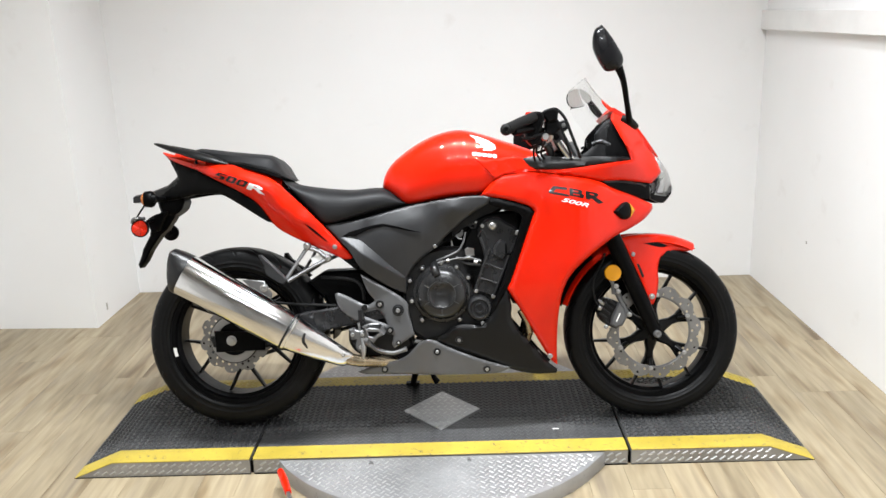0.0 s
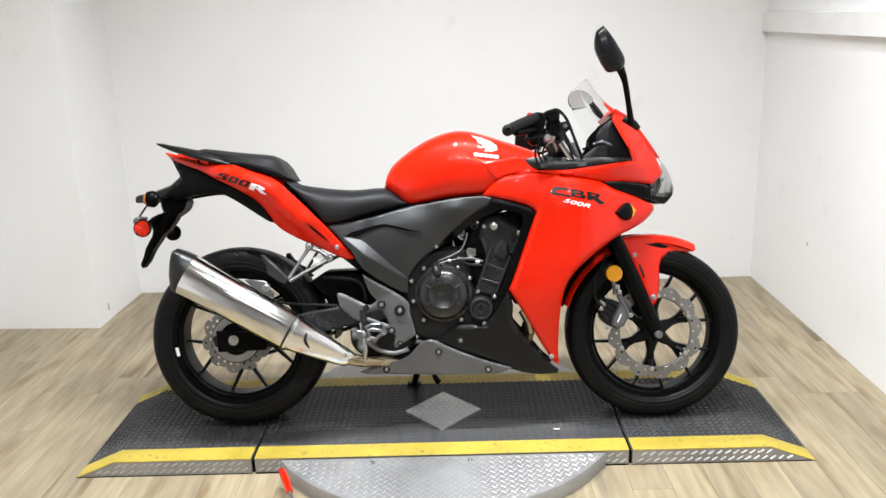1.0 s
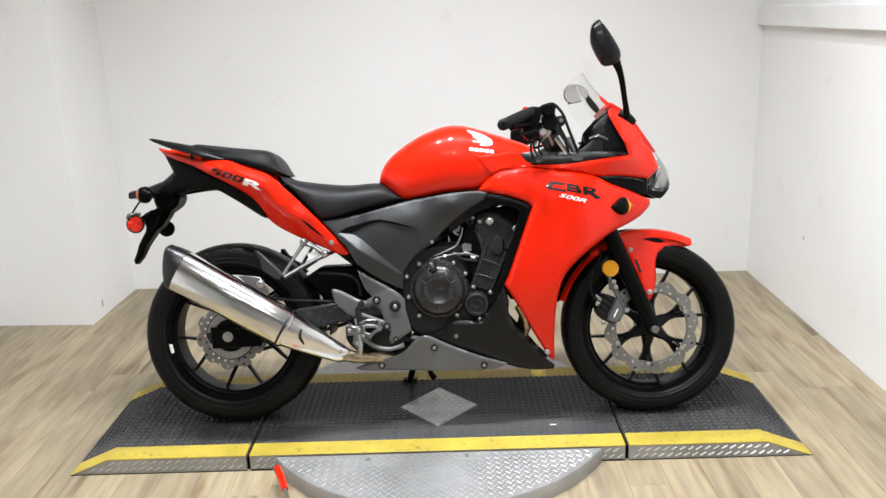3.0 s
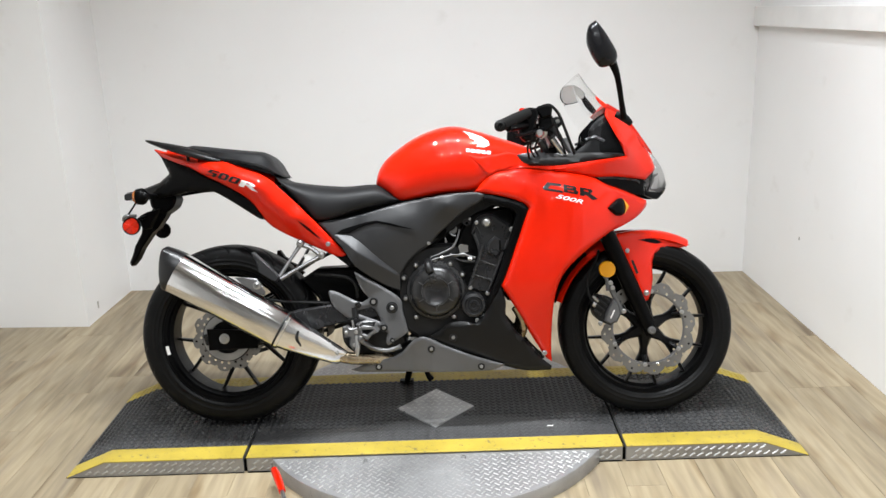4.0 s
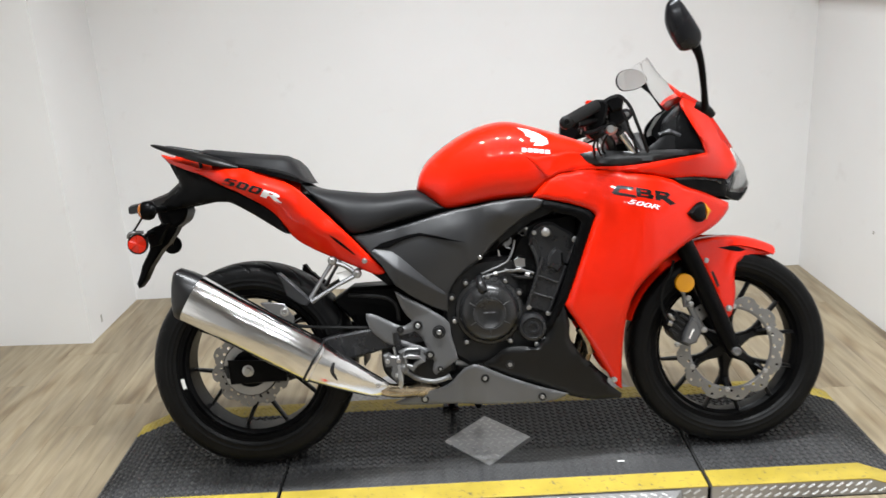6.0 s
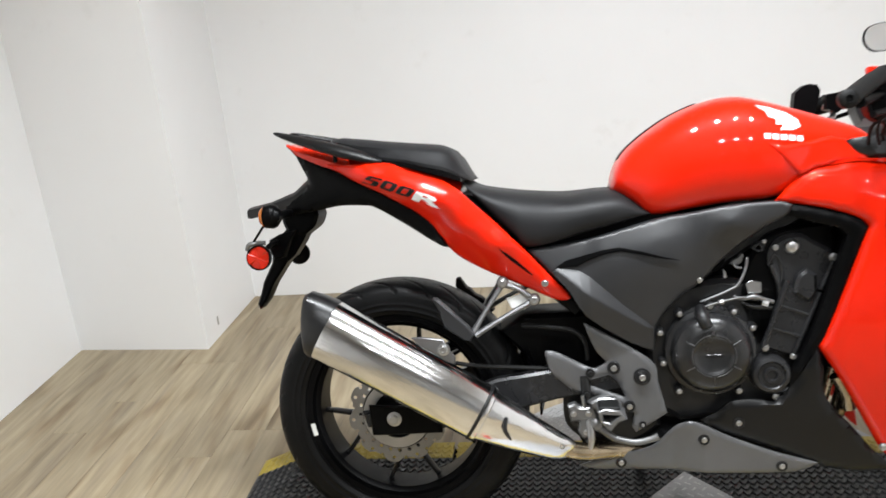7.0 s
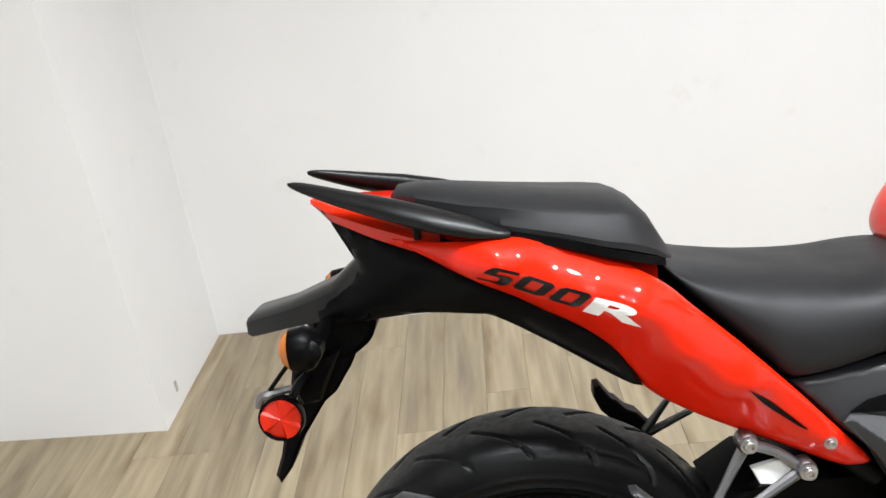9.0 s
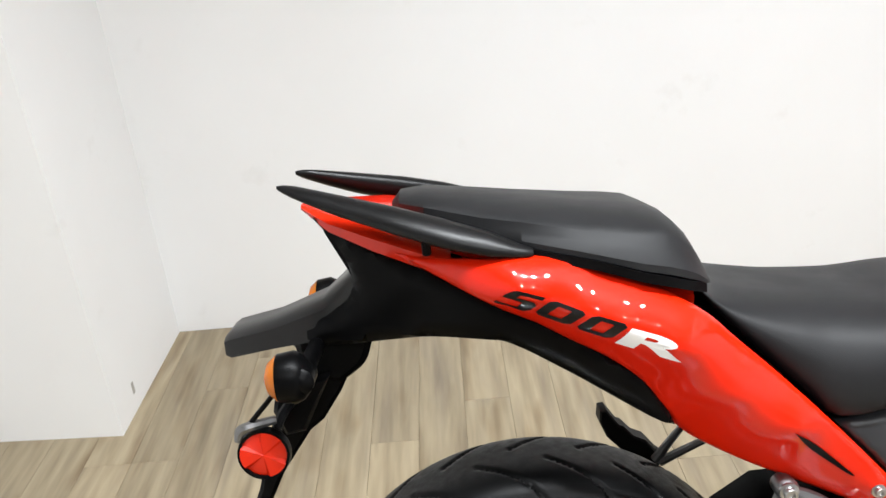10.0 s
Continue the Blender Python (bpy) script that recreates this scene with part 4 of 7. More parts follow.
solid("hose_joint", tube([(0.071, -0.13, 0.551), (0.09, -0.131, 0.542), (0.132, -0.13, 0.538)], [0.003, 0.0055, 0.0055], 10), ENGINE, engine)
# two added bright plates stand for the white wall glimpsed past the engine
solid("throttle_bracket", slab([(0.081, 0.59), (0.092, 0.597), (0.098, 0.595), (0.114, 0.592), (0.114, 0.569), (0.099, 0.567), (0.085, 0.569), (0.083, 0.578)], -0.124, -0.12, bevel=0.001), SLEEVE, engine, "bright plate standing for pale wall seen through a gap")
solid("throttle_bracket", slab([(0.037, 0.623), (0.043, 0.617), (0.046, 0.602), (0.038, 0.6)], -0.112, -0.109, bevel=0.0008), SLEEVE, engine, "bright plate standing for pale wall seen through a gap")
solid("cable_guide", slab([(0.05, 0.632), (0.058, 0.641), (0.068, 0.645), (0.075, 0.655), (0.08, 0.652), (0.078, 0.637), (0.069, 0.629)], -0.116, -0.108, bevel=0.002, smooth=True), CAST, engine, "grey cable guide")
solid("hose_clip", tube([(0.058, -0.118, 0.634), (0.064, -0.12, 0.626), (0.074, -0.121, 0.624)], 0.003, 8), ALLOY, engine)
solid("frame_lug", slab([(0.094, 0.665), (0.103, 0.674), (0.122, 0.68), (0.126, 0.671), (0.122, 0.658), (0.109, 0.653)], -0.118, -0.1, [circle(0.111, 0.665, 0.0045, 10)], 0.002), CASE, engine, "dark frame lug with a hole")
bolt(0.122, -0.12, 0.678, engine, 0.55)
solid("clutch_cable", tube([(0.10, -0.132, 0.556), (0.07, -0.14, 0.563), (0.035, -0.143, 0.558), (0.005, -0.148, 0.552), (-0.018, -0.152, 0.545)], 0.0026, 8), CAST, engine, "metal clutch cable end")
solid("cable_nut", tube([(0.112, -0.134, 0.551), (0.124, -0.135, 0.547)], 0.0075, 6, 1), ZINC, engine)
solid("cable_nut", tube([(0.022, -0.146, 0.555), (0.03, -0.145, 0.557)], 0.006, 6, 1), ZINC, engine)
# dull black here stands for the shade deep in the engine cavity
solid("air_box", slab([(-0.05, 0.56), (0.02, 0.58), (0.095, 0.60), (0.12, 0.64), (0.14, 0.74), (-0.02, 0.70)], -0.07, 0.07, bevel=0.01), SHADE_BLACK, engine)
solid("throttle_body", tube([(0.02, -0.1, 0.64), (0.03, 0.1, 0.64)], 0.024, 16, 1), BLACK, engine)

# radiator and its dark surround
solid("radiator", slab([(0.275, 0.70), (0.315, 0.69), (0.27, 0.40), (0.235, 0.41)], -0.15, 0.15, bevel=0.004), BLACK)
SURROUND = field([(0.2, 0.75, 0.168), (0.31, 0.72, 0.184), (0.22, 0.46, 0.172), (0.17, 0.38, 0.16)])
both("radiator_surround", lambda s: skin([(0.165, 0.757), (0.228, 0.744), (0.29, 0.724), (0.311, 0.705), (0.298, 0.671), (0.269, 0.59), (0.236, 0.5), (0.216, 0.46), (0.182, 0.399), (0.159, 0.368), (0.168, 0.409), (0.202, 0.482), (0.246, 0.609), (0.272, 0.69), (0.254, 0.707), (0.209, 0.719), (0.165, 0.735)], SURROUND, side=s, thick=0.02, edge=0.005), BLACK, "black radiator surround")
both("surround_liner", lambda s: skin([(0.16, 0.745), (0.25, 0.72), (0.285, 0.69), (0.255, 0.6), (0.215, 0.48), (0.17, 0.38), (0.2, 0.40), (0.31, 0.6), (0.33, 0.74), (0.2, 0.78)], lambda x, z: SURROUND(x, z) - 0.05, side=s, thick=0.003, edge=0.002), BLACK)

# exhaust headers glimpsed behind the cowl
for y in (-0.06, 0.06):
    solid("header_pipe", tube([(0.26, y, 0.56), (0.31, y, 0.48), (0.30, y, 0.34), (0.24, y * 0.8, 0.23), (0.05, y * 0.5, 0.185), (-0.16, -0.05, 0.2)], 0.018, 12), HEAT, label="heat-tinted exhaust header")
solid("header_shield", tube([(0.265, -0.12, 0.385), (0.285, -0.118, 0.345), (0.29, -0.11, 0.31)], 0.017, 12), HEAT)

# side covers
SIDE = field([(0.17, 0.757, 0.165), (0.05, 0.761, 0.15), (-0.11, 0.45, 0.135), (-0.37, 0.68, 0.138), (-0.25, 0.70, 0.14), (-0.1, 0.738, 0.142), (-0.22, 0.675, 0.156), (-0.1, 0.705, 0.159), (0.05, 0.728, 0.165), (-0.2, 0.62, 0.16), (-0.05, 0.64, 0.155), (0.06, 0.682, 0.142), (0.0, 0.625, 0.139), (-0.06, 0.565, 0.142), (-0.16, 0.54, 0.152)], True)


side_cover = both("side_cover", lambda s: skin([(-0.378, 0.683), (-0.25, 0.701), (-0.105, 0.737), (-0.027, 0.749), (0.047, 0.761), (0.138, 0.765), (0.171, 0.757), (0.159, 0.736), (0.118, 0.713), (0.071, 0.678), (0.024, 0.637), (-0.014, 0.598), (-0.051, 0.572), (-0.08, 0.545), (-0.106, 0.508), (-0.111, 0.47), (-0.116, 0.448), (-0.167, 0.472), (-0.221, 0.507), (-0.257, 0.535), (-0.274, 0.559), (-0.295, 0.597), (-0.328, 0.629)], lambda x, z: SIDE(x, z) - 0.007 * np.clip((0.0 - np.asarray(x)) / 0.05, 0, 1), side=s, thick=0.02, edge=0.004, step=0.006), MATT, "matt black side cover", 60)
# shadow below the knee arch crease, laid on as a black strip
both("cover_groove", lambda s: skin([(-0.317, 0.645), (-0.296, 0.6585), (-0.25, 0.6705), (-0.215, 0.6795), (-0.182, 0.6835), (-0.135, 0.673), (-0.096, 0.661), (-0.056, 0.65), (-0.096, 0.6565), (-0.135, 0.6665), (-0.18, 0.6755), (-0.215, 0.670), (-0.246, 0.659), (-0.274, 0.645)], lambda x, z: SIDE(x, z) + 0.006 - 0.007 * np.clip((0.0 - np.asarray(x)) / 0.05, 0, 1), side=s, thick=0.003, edge=0.0006, step=0.004, smooth=False), SHADE_BLACK, "narrow black strip as the shadow under the knee arch crease")


def facet_w(x, z):
    """The lower facet: a narrow chamfer that faces up, then a plane that falls back."""
    x, z = np.asarray(x), np.asarray(z)
    over = np.interp(x, [-0.34, -0.315, -0.267, -0.248, -0.218, -0.17, -0.126], [0.645, 0.643, 0.633, 0.621, 0.594, 0.549, 0.511])
    under = np.interp(x, [-0.34, -0.315, -0.253, -0.204, -0.127], [0.643, 0.640, 0.592, 0.56, 0.510])
    return SIDE(x, z) - 0.0065 + 0.62 * np.clip(over - z, 0, over - under + 0.004) - 0.1 * np.clip(under - z, 0, 0.2) + 0.003


both("cover_facet", lambda s: skin([(-0.326, 0.634), (-0.315, 0.645), (-0.267, 0.635), (-0.248, 0.623), (-0.218, 0.596), (-0.17, 0.551), (-0.124, 0.513), (-0.113, 0.50), (-0.114, 0.452), (-0.167, 0.475), (-0.221, 0.51), (-0.257, 0.538), (-0.274, 0.562), (-0.295, 0.599)], facet_w, side=s, thick=0.012, edge=0.001, step=0.004, smooth=False), MATT, "angled lower facet", 22)
bolt(-0.016, -float(SIDE(-0.016, 0.604)) + 0.003, 0.604, bike, 0.9)

# silver heel plates and foot controls
HEEL = field([(-0.3, 0.5, 0.135), (-0.1, 0.4, 0.137), (-0.1, 0.3, 0.14), (-0.2, 0.3, 0.135)])
solid("rear_case", slab([(-0.315, 0.36), (-0.12, 0.40), (-0.10, 0.27), (-0.16, 0.235), (-0.27, 0.235), (-0.312, 0.28)], -0.095, 0.05, bevel=0.01, smooth=True), ENGINE, label="black casting behind the foot controls")
solid("return_spring", tube([(-0.292 + 0.0008 * k, -0.148 + 0.006 * math.sin(k * 1.2), 0.335 - 0.0026 * k + 0.002 * math.cos(k * 1.2)) for k in range(32)], 0.0022, 6, 2), ZINC, label="bright return spring")
solid("pedal_pivot", disc_solid([(0, -0.168), (0.007, -0.168), (0.012, -0.164), (0.015, -0.158), (0.015, -0.13), (0, -0.13)], -0.246, 0.297, 24), CAST, label="cast pedal pivot")
solid("peg_mount", slab([(-0.262, 0.347), (-0.236, 0.357), (-0.205, 0.355), (-0.19, 0.34), (-0.205, 0.327), (-0.245, 0.33)], -0.165, -0.138, bevel=0.005, smooth=True), CAST, label="cast footpeg mount")
solid("push_rod", tube([(-0.274, -0.15, 0.36), (-0.266, -0.152, 0.315), (-0.262, -0.15, 0.285)], [0.004, 0.005, 0.006], 8), ZINC, label="bright push rod")
both("foot_plate", lambda s: skin([(-0.264, 0.518), (-0.222, 0.495), (-0.122, 0.43), (-0.108, 0.382), (-0.092, 0.313), (-0.124, 0.292), (-0.159, 0.27), (-0.167, 0.284), (-0.161, 0.312), (-0.169, 0.317), (-0.209, 0.339), (-0.267, 0.362), (-0.286, 0.363), (-0.319, 0.389), (-0.34, 0.412), (-0.351, 0.449), (-0.348, 0.457), (-0.323, 0.452), (-0.253, 0.417), (-0.231, 0.421), (-0.218, 0.43), (-0.239, 0.455), (-0.253, 0.487)], HEEL, [rounded([(-0.271, 0.384), (-0.244, 0.392), (-0.213, 0.4), (-0.195, 0.384), (-0.179, 0.348), (-0.214, 0.361)])[::2]], side=s, thick=0.006, edge=0.004, step=0.008), GREY, "silver-grey foot plate with a heel guard")
for x, z, size, data in ((-0.203, 0.417, 1.2, BOLT), (-0.254, 0.407, 0.9, BOLT_DARK), (-0.264, 0.36, 0.9, BOLT_DARK), (-0.172, 0.33, 1.1, BOLT), (-0.145, 0.288, 0.7, BOLT)):
    bolt(x, -0.140, z, bike, size, data, True)
solid("pivot_bolt", disc_solid([(0, -0.142), (0.008, -0.142), (0.009, -0.147), (0.011, -0.146), (0.012, -0.139), (0.019, -0.138), (0.019, -0.12), (0, -0.12)], -0.143, 0.396, 28), ENGINE, label="dark swingarm pivot bolt")
bolt(-0.143, -0.145, 0.396, bike, 1.25, None, True)
solid("footpeg", slab([(-0.245, 0.346), (-0.229, 0.352), (-0.199, 0.348), (-0.184, 0.329), (-0.203, 0.32), (-0.219, 0.302), (-0.24, 0.321)], -0.225, -0.15, [[(-0.234, 0.339), (-0.199, 0.337), (-0.219, 0.321), (-0.233, 0.325)]], bevel=0.003), CAST, label="folding alloy footpeg")
solid("peg_rubber", block(-0.242, -0.197, -0.222, -0.165, 0.346, 0.355, 0.003), RUBBER)
solid("brake_pedal", tube([(-0.245, -0.155, 0.292), (-0.233, -0.158, 0.285), (-0.209, -0.165, 0.269), (-0.166, -0.17, 0.26), (-0.132, -0.172, 0.267), (-0.116, -0.172, 0.273)], [0.011, 0.009, 0.0075, 0.007, 0.007, 0.009], 10), CAST, label="grey rear brake pedal")
solid("pedal_bracket", slab([(-0.306, 0.339), (-0.29, 0.344), (-0.278, 0.335), (-0.25, 0.337), (-0.242, 0.315), (-0.252, 0.291), (-0.25, 0.272), (-0.275, 0.263), (-0.286, 0.279), (-0.282, 0.304), (-0.301, 0.304)], -0.158, -0.135, bevel=0.004, smooth=True), CAST, label="cast foot control bracket")
solid("master_cylinder", tube([(-0.268, -0.128, 0.40), (-0.262, -0.13, 0.34), (-0.255, -0.13, 0.28)], [0.011, 0.013, 0.009], 12), ENGINE)
solid("switch_rod", tube([(-0.262, -0.158, 0.31), (-0.258, -0.162, 0.268), (-0.262, -0.16, 0.24)], [0.006, 0.009, 0.005], 10), ZINC)
for x, z in ((-0.294, 0.322), (-0.262, 0.322), (-0.268, 0.28)):
    bolt(x, -0.16, z, bike, 0.9)

# belly pan
BELLY = field([(0, 0.3, 0.148), (0.22, 0.45, 0.165), (0.37, 0.19, 0.115), (0.13, 0.23, 0.145), (0.13, 0.33, 0.16)])
both("belly_cowl", lambda s: skin([(-0.024, 0.297), (0.014, 0.317), (0.043, 0.341), (0.089, 0.344), (0.129, 0.337), (0.159, 0.366), (0.187, 0.417), (0.217, 0.461), (0.23, 0.404), (0.229, 0.367), (0.244, 0.33), (0.3, 0.265), (0.345, 0.211), (0.38, 0.18), (0.377, 0.167), (0.3, 0.168), (0.228, 0.186), (0.141, 0.226), (0.058, 0.257), (-0.006, 0.283)], BELLY, side=s, thick=0.004, edge=0.008), COWL_BLACK, "matt black belly cowl")
PAN_LOW = field([(-0.27, 0.2, 0.13), (-0.02, 0.257, 0.148), (0.14, 0.189, 0.12), (-0.1, 0.19, 0.125), (-0.06, 0.28, 0.148)])


def PAN(x, z):
    """The pan's half-width: always a little proud of the cowl that it overlaps."""
    far_in = np.clip((np.asarray(x) + 0.08) / 0.06, 0, 1)
    return PAN_LOW(x, z) * (1 - far_in) + far_in * np.maximum(PAN_LOW(x, z), BELLY(x, z) + 0.007)



both("belly_pan", lambda s: skin([(-0.286, 0.192), (-0.261, 0.201), (-0.214, 0.218), (-0.157, 0.228), (-0.119, 0.244), (-0.089, 0.275), (-0.066, 0.293), (-0.033, 0.296), (0.031, 0.265), (0.123, 0.228), (0.222, 0.195), (0.188, 0.18), (0.141, 0.176), (-0.01, 0.177), (-0.16, 0.18), (-0.253, 0.183)], PAN, side=s, thick=0.004, edge=0.004, step=0.008), GREY, "silver-grey belly pan")
solid("belly_floor", slab([(-0.25, 0.188), (0.33, 0.188), (0.34, 0.21), (0.1, 0.25), (-0.1, 0.26)], -0.10, 0.10, bevel=0.01), ENGINE)
for x, z in ((-0.194, 0.199), (-0.018, 0.257), (0.144, 0.193), (0.055, 0.293)):
    bolt(x, -float(PAN(x, z) if z < 0.28 else BELLY(x, z)) - 0.001, z, bike, 1.05, None, True)

# side stand on the far side
solid("side_stand", tube([(-0.08, 0.10, 0.22), (-0.11, 0.19, 0.12), (-0.125, 0.262, 0.066)], [0.014, 0.012, 0.011], 12), BLACK, label="black steel side stand, folded out")
solid("stand_foot", slab([(-0.15, 0.065), (-0.10, 0.067), (-0.10, 0.074), (-0.15, 0.073)], 0.24, 0.285, bevel=0.002), BLACK)
solid("stand_lug", tube([(-0.05, 0.12, 0.18), (-0.045, 0.16, 0.12), (-0.03, 0.17, 0.09)], [0.012, 0.009, 0.012], 10), BLACK)

# muffler
m0, m1 = Vector((-0.822, -0.212, 0.54)), Vector((-0.494, -0.207, 0.345))
axis = (m1 - m0).normalized()
across = Vector((-axis.z, 0, axis.x)).normalized()
if across.z < 0:
    across = -across


def oval(c, h, w, tilt=0.0, n=48, e=0.68):
    out = []
    for i in range(n):
        a = 2 * math.pi * i / n
        ca, sa = math.cos(a), math.sin(a)
        y, u = w * math.copysign(abs(ca) ** e, ca), h * math.copysign(abs(sa) ** e, sa)
        if y < 0:
            y += 0.16 * w * max(0.0, abs(u) / h - 0.35) - 0.1 * w * max(0.0, 0.35 - abs(u / h - 0.1))
        out.append(tuple(c + across * u + Vector((0, y, 0)) + axis * (tilt * u)))
    return out


L = (m1 - m0).length
muffler = solid("muffler", loft([oval(m0 + axis * (L * t), h, w) for t, h, w in ((0, 0.066, 0.052), (0.015, 0.0675, 0.0535), (0.985, 0.0615, 0.050), (1.0, 0.060, 0.0485))]), SLEEVE, label="polished steel muffler sleeve")
part("end_cap", mesh("end_cap", *loft([oval(m0 + axis * d, h, w, t) for d, h, w, t in ((0.003, 0.068, 0.054, 0), (-0.004, 0.0685, 0.0545, 0.0), (-0.024, 0.066, 0.052, -0.15), (-0.041, 0.06, 0.047, -0.38), (-0.049, 0.049, 0.038, -0.46), (-0.042, 0.037, 0.028, -0.46), (-0.015, 0.032, 0.024, -0.2))]), ENGINE), muffler, "black muffler end cap")
part("sleeve_band", mesh("sleeve_band", *loft([oval(m1 + axis * d, h, h * 0.82) for d, h in ((-0.004, 0.062), (-0.003, 0.0632), (0.0015, 0.0632), (0.0025, 0.0605))]), ENGINE), muffler)
part("sleeve_clamp", mesh("sleeve_clamp", *loft([oval(m1 + axis * d, h, h * 0.82) for d, h in ((0.002, 0.0595), (0.003, 0.0625), (0.011, 0.0622), (0.013, 0.0605), (0.014, 0.057))]), SLEEVE), muffler, "narrow bright clamp ring")
shield = loft([oval(m1 + axis * d + across * u + Vector((0, y, 0)), h, w, t) for d, h, w, u, y, t in ((0.004, 0.059, 0.048, 0, 0, 0), (0.02, 0.057, 0.046, 0.0, 0, 0.05), (0.07, 0.05, 0.038, 0.0, 0.008, 0.1), (0.13, 0.041, 0.029, 0.001, 0.02, 0.18), (0.19, 0.031, 0.022, 0.003, 0.034, 0.2), (0.212, 0.026, 0.016, 0.004, 0.039, 0.2), (0.218, 0.018, 0.01, 0.004, 0.04, 0.2))])
part("link_shield", mesh("link_shield", *shield, SLEEVE), muffler, "polished flared pipe shield")
part("shield_slot", mesh("shield_slot", *tube([m1 + axis * 0.052 + across * 0.03 + Vector((0, -0.037, 0)), m1 + axis * 0.06 + across * 0.005 + Vector((0, -0.041, 0)), m1 + axis * 0.082 + across * -0.01 + Vector((0, -0.036, 0))], [0.002, 0.0055, 0.002], 8), ENGINE), muffler)
solid("exhaust_pipe", tube([(-0.34, -0.17, 0.255), (-0.28, -0.155, 0.235), (-0.2, -0.12, 0.225), (-0.1, -0.06, 0.2)], 0.02, 16), HEAT, label="heat-tinted exhaust pipe")
bolt(-0.322, -0.188, 0.262, bike, 1.3)
solid("muffler_bracket", slab([(-0.632, 0.518), (-0.604, 0.518), (-0.563, 0.512), (-0.55, 0.488), (-0.538, 0.472), (-0.54, 0.457), (-0.556, 0.463), (-0.577, 0.476), (-0.607, 0.493)], -0.229, -0.221, bevel=0.002), ALLOY, label="alloy muffler hanger plate")
bolt(-0.562, -0.232, 0.491, bike, 1.7)

# passenger footrest hangers
def hanger(s):
    bar = 0.0085
    y0 = 0.131
    legs = [tube([(-0.436, s * y0, 0.612), (-0.472, s * (y0 + 0.015), 0.56), (-0.506, s * (y0 + 0.028), 0.508)], [0.0075, 0.0052, 0.0075], 8, 4), tube([(-0.37, s * y0, 0.572), (-0.43, s * (y0 + 0.014), 0.543), (-0.50, s * (y0 + 0.028), 0.504)], [0.0075, 0.0052, 0.0075], 8, 4), tube([(-0.436, s * y0, 0.612), (-0.40, s * y0, 0.598), (-0.37, s * y0, 0.572)], [0.008, 0.0065, 0.008], 8, 3)]
    eyes = [disc_solid([(0, s * (y0 - 0.01)), (0.012, s * (y0 - 0.01)), (0.013, s * (y0 + 0.007)), (0.0105, s * (y0 + 0.011)), (0, s * (y0 + 0.012))], x, z, 20) for x, z in ((-0.436, 0.616), (-0.368, 0.575))]
    return join(*legs, *eyes)


both("footrest_hanger", hanger, ALLOY, "cast alloy passenger footrest hanger")


solid("passenger_peg", slab([(-0.586, 0.594), (-0.577, 0.594), (-0.54, 0.558), (-0.51, 0.528), (-0.499, 0.512), (-0.508, 0.498), (-0.525, 0.503), (-0.563, 0.53), (-0.57, 0.562)], -0.194, -0.172, bevel=0.003), MATT, label="folded dark grey passenger footpeg")
solid("passenger_peg", slab([(-0.578, 0.58), (-0.569, 0.581), (-0.551, 0.555), (-0.545, 0.553), (-0.53, 0.536), (-0.513, 0.528), (-0.496, 0.507), (-0.482, 0.494), (-0.497, 0.484), (-0.536, 0.502), (-0.57, 0.538), (-0.58, 0.562)], 0.18, 0.212, bevel=0.003), RUBBER, label="folded black passenger footpeg")
for x, z in ((-0.436, 0.616), (-0.368, 0.575)):
    bolt(x, -0.146, z, bike, 1.35)
solid("hanger_tab", slab([(-0.43, 0.578), (-0.395, 0.586), (-0.375, 0.572), (-0.39, 0.552), (-0.42, 0.556)], -0.128, -0.12, bevel=0.001), LABEL, label="pale tab behind the hanger")

# tail
COWL = field([(-0.835, 0.897, 0.082), (-0.79, 0.887, 0.105), (-0.693, 0.894, 0.122), (-0.615, 0.878, 0.14), (-0.559, 0.857, 0.147), (-0.515, 0.835, 0.146), (-0.49, 0.802, 0.15), (-0.44, 0.741, 0.15), (-0.39, 0.684, 0.147), (-0.329, 0.615, 0.14), (-0.294, 0.579, 0.132), (-0.314, 0.569, 0.128), (-0.368, 0.595, 0.128), (-0.443, 0.629, 0.122), (-0.518, 0.668, 0.114), (-0.552, 0.698, 0.121), (-0.567, 0.72, 0.13), (-0.585, 0.752, 0.14), (-0.622, 0.787, 0.145), (-0.693, 0.825, 0.13), (-0.79, 0.873, 0.1), (-0.71, 0.868, 0.156), (-0.651, 0.846, 0.175), (-0.61, 0.829, 0.186), (-0.554, 0.805, 0.19), (-0.55, 0.765, 0.166), (-0.502, 0.74, 0.173), (-0.506, 0.715, 0.153), (-0.436, 0.667, 0.147), (-0.434, 0.7, 0.168), (-0.342, 0.612, 0.156), (-0.645, 0.857, 0.168), (-0.602, 0.841, 0.179), (-0.546, 0.817, 0.184)], True)


def cowl_shape(x, z):
    return COWL(x, z)


COWL_LINE = [(-0.835, 0.898), (-0.79, 0.893), (-0.74, 0.893), (-0.693, 0.893), (-0.64, 0.886), (-0.593, 0.869), (-0.555, 0.848), (-0.52, 0.824), (-0.492, 0.796), (-0.44, 0.745), (-0.385, 0.687), (-0.327, 0.622), (-0.294, 0.584), (-0.288, 0.574), (-0.296, 0.569), (-0.32, 0.571), (-0.368, 0.593), (-0.443, 0.627), (-0.518, 0.666), (-0.55, 0.694), (-0.567, 0.72), (-0.585, 0.752), (-0.625, 0.786), (-0.693, 0.824), (-0.769, 0.862), (-0.81, 0.884)]
tail = both("tail_cowl", lambda s: skin(COWL_LINE, cowl_shape, side=s, thick=0.01, edge=0.004, step=0.006), RED, "glossy red tail side cowl", 60)
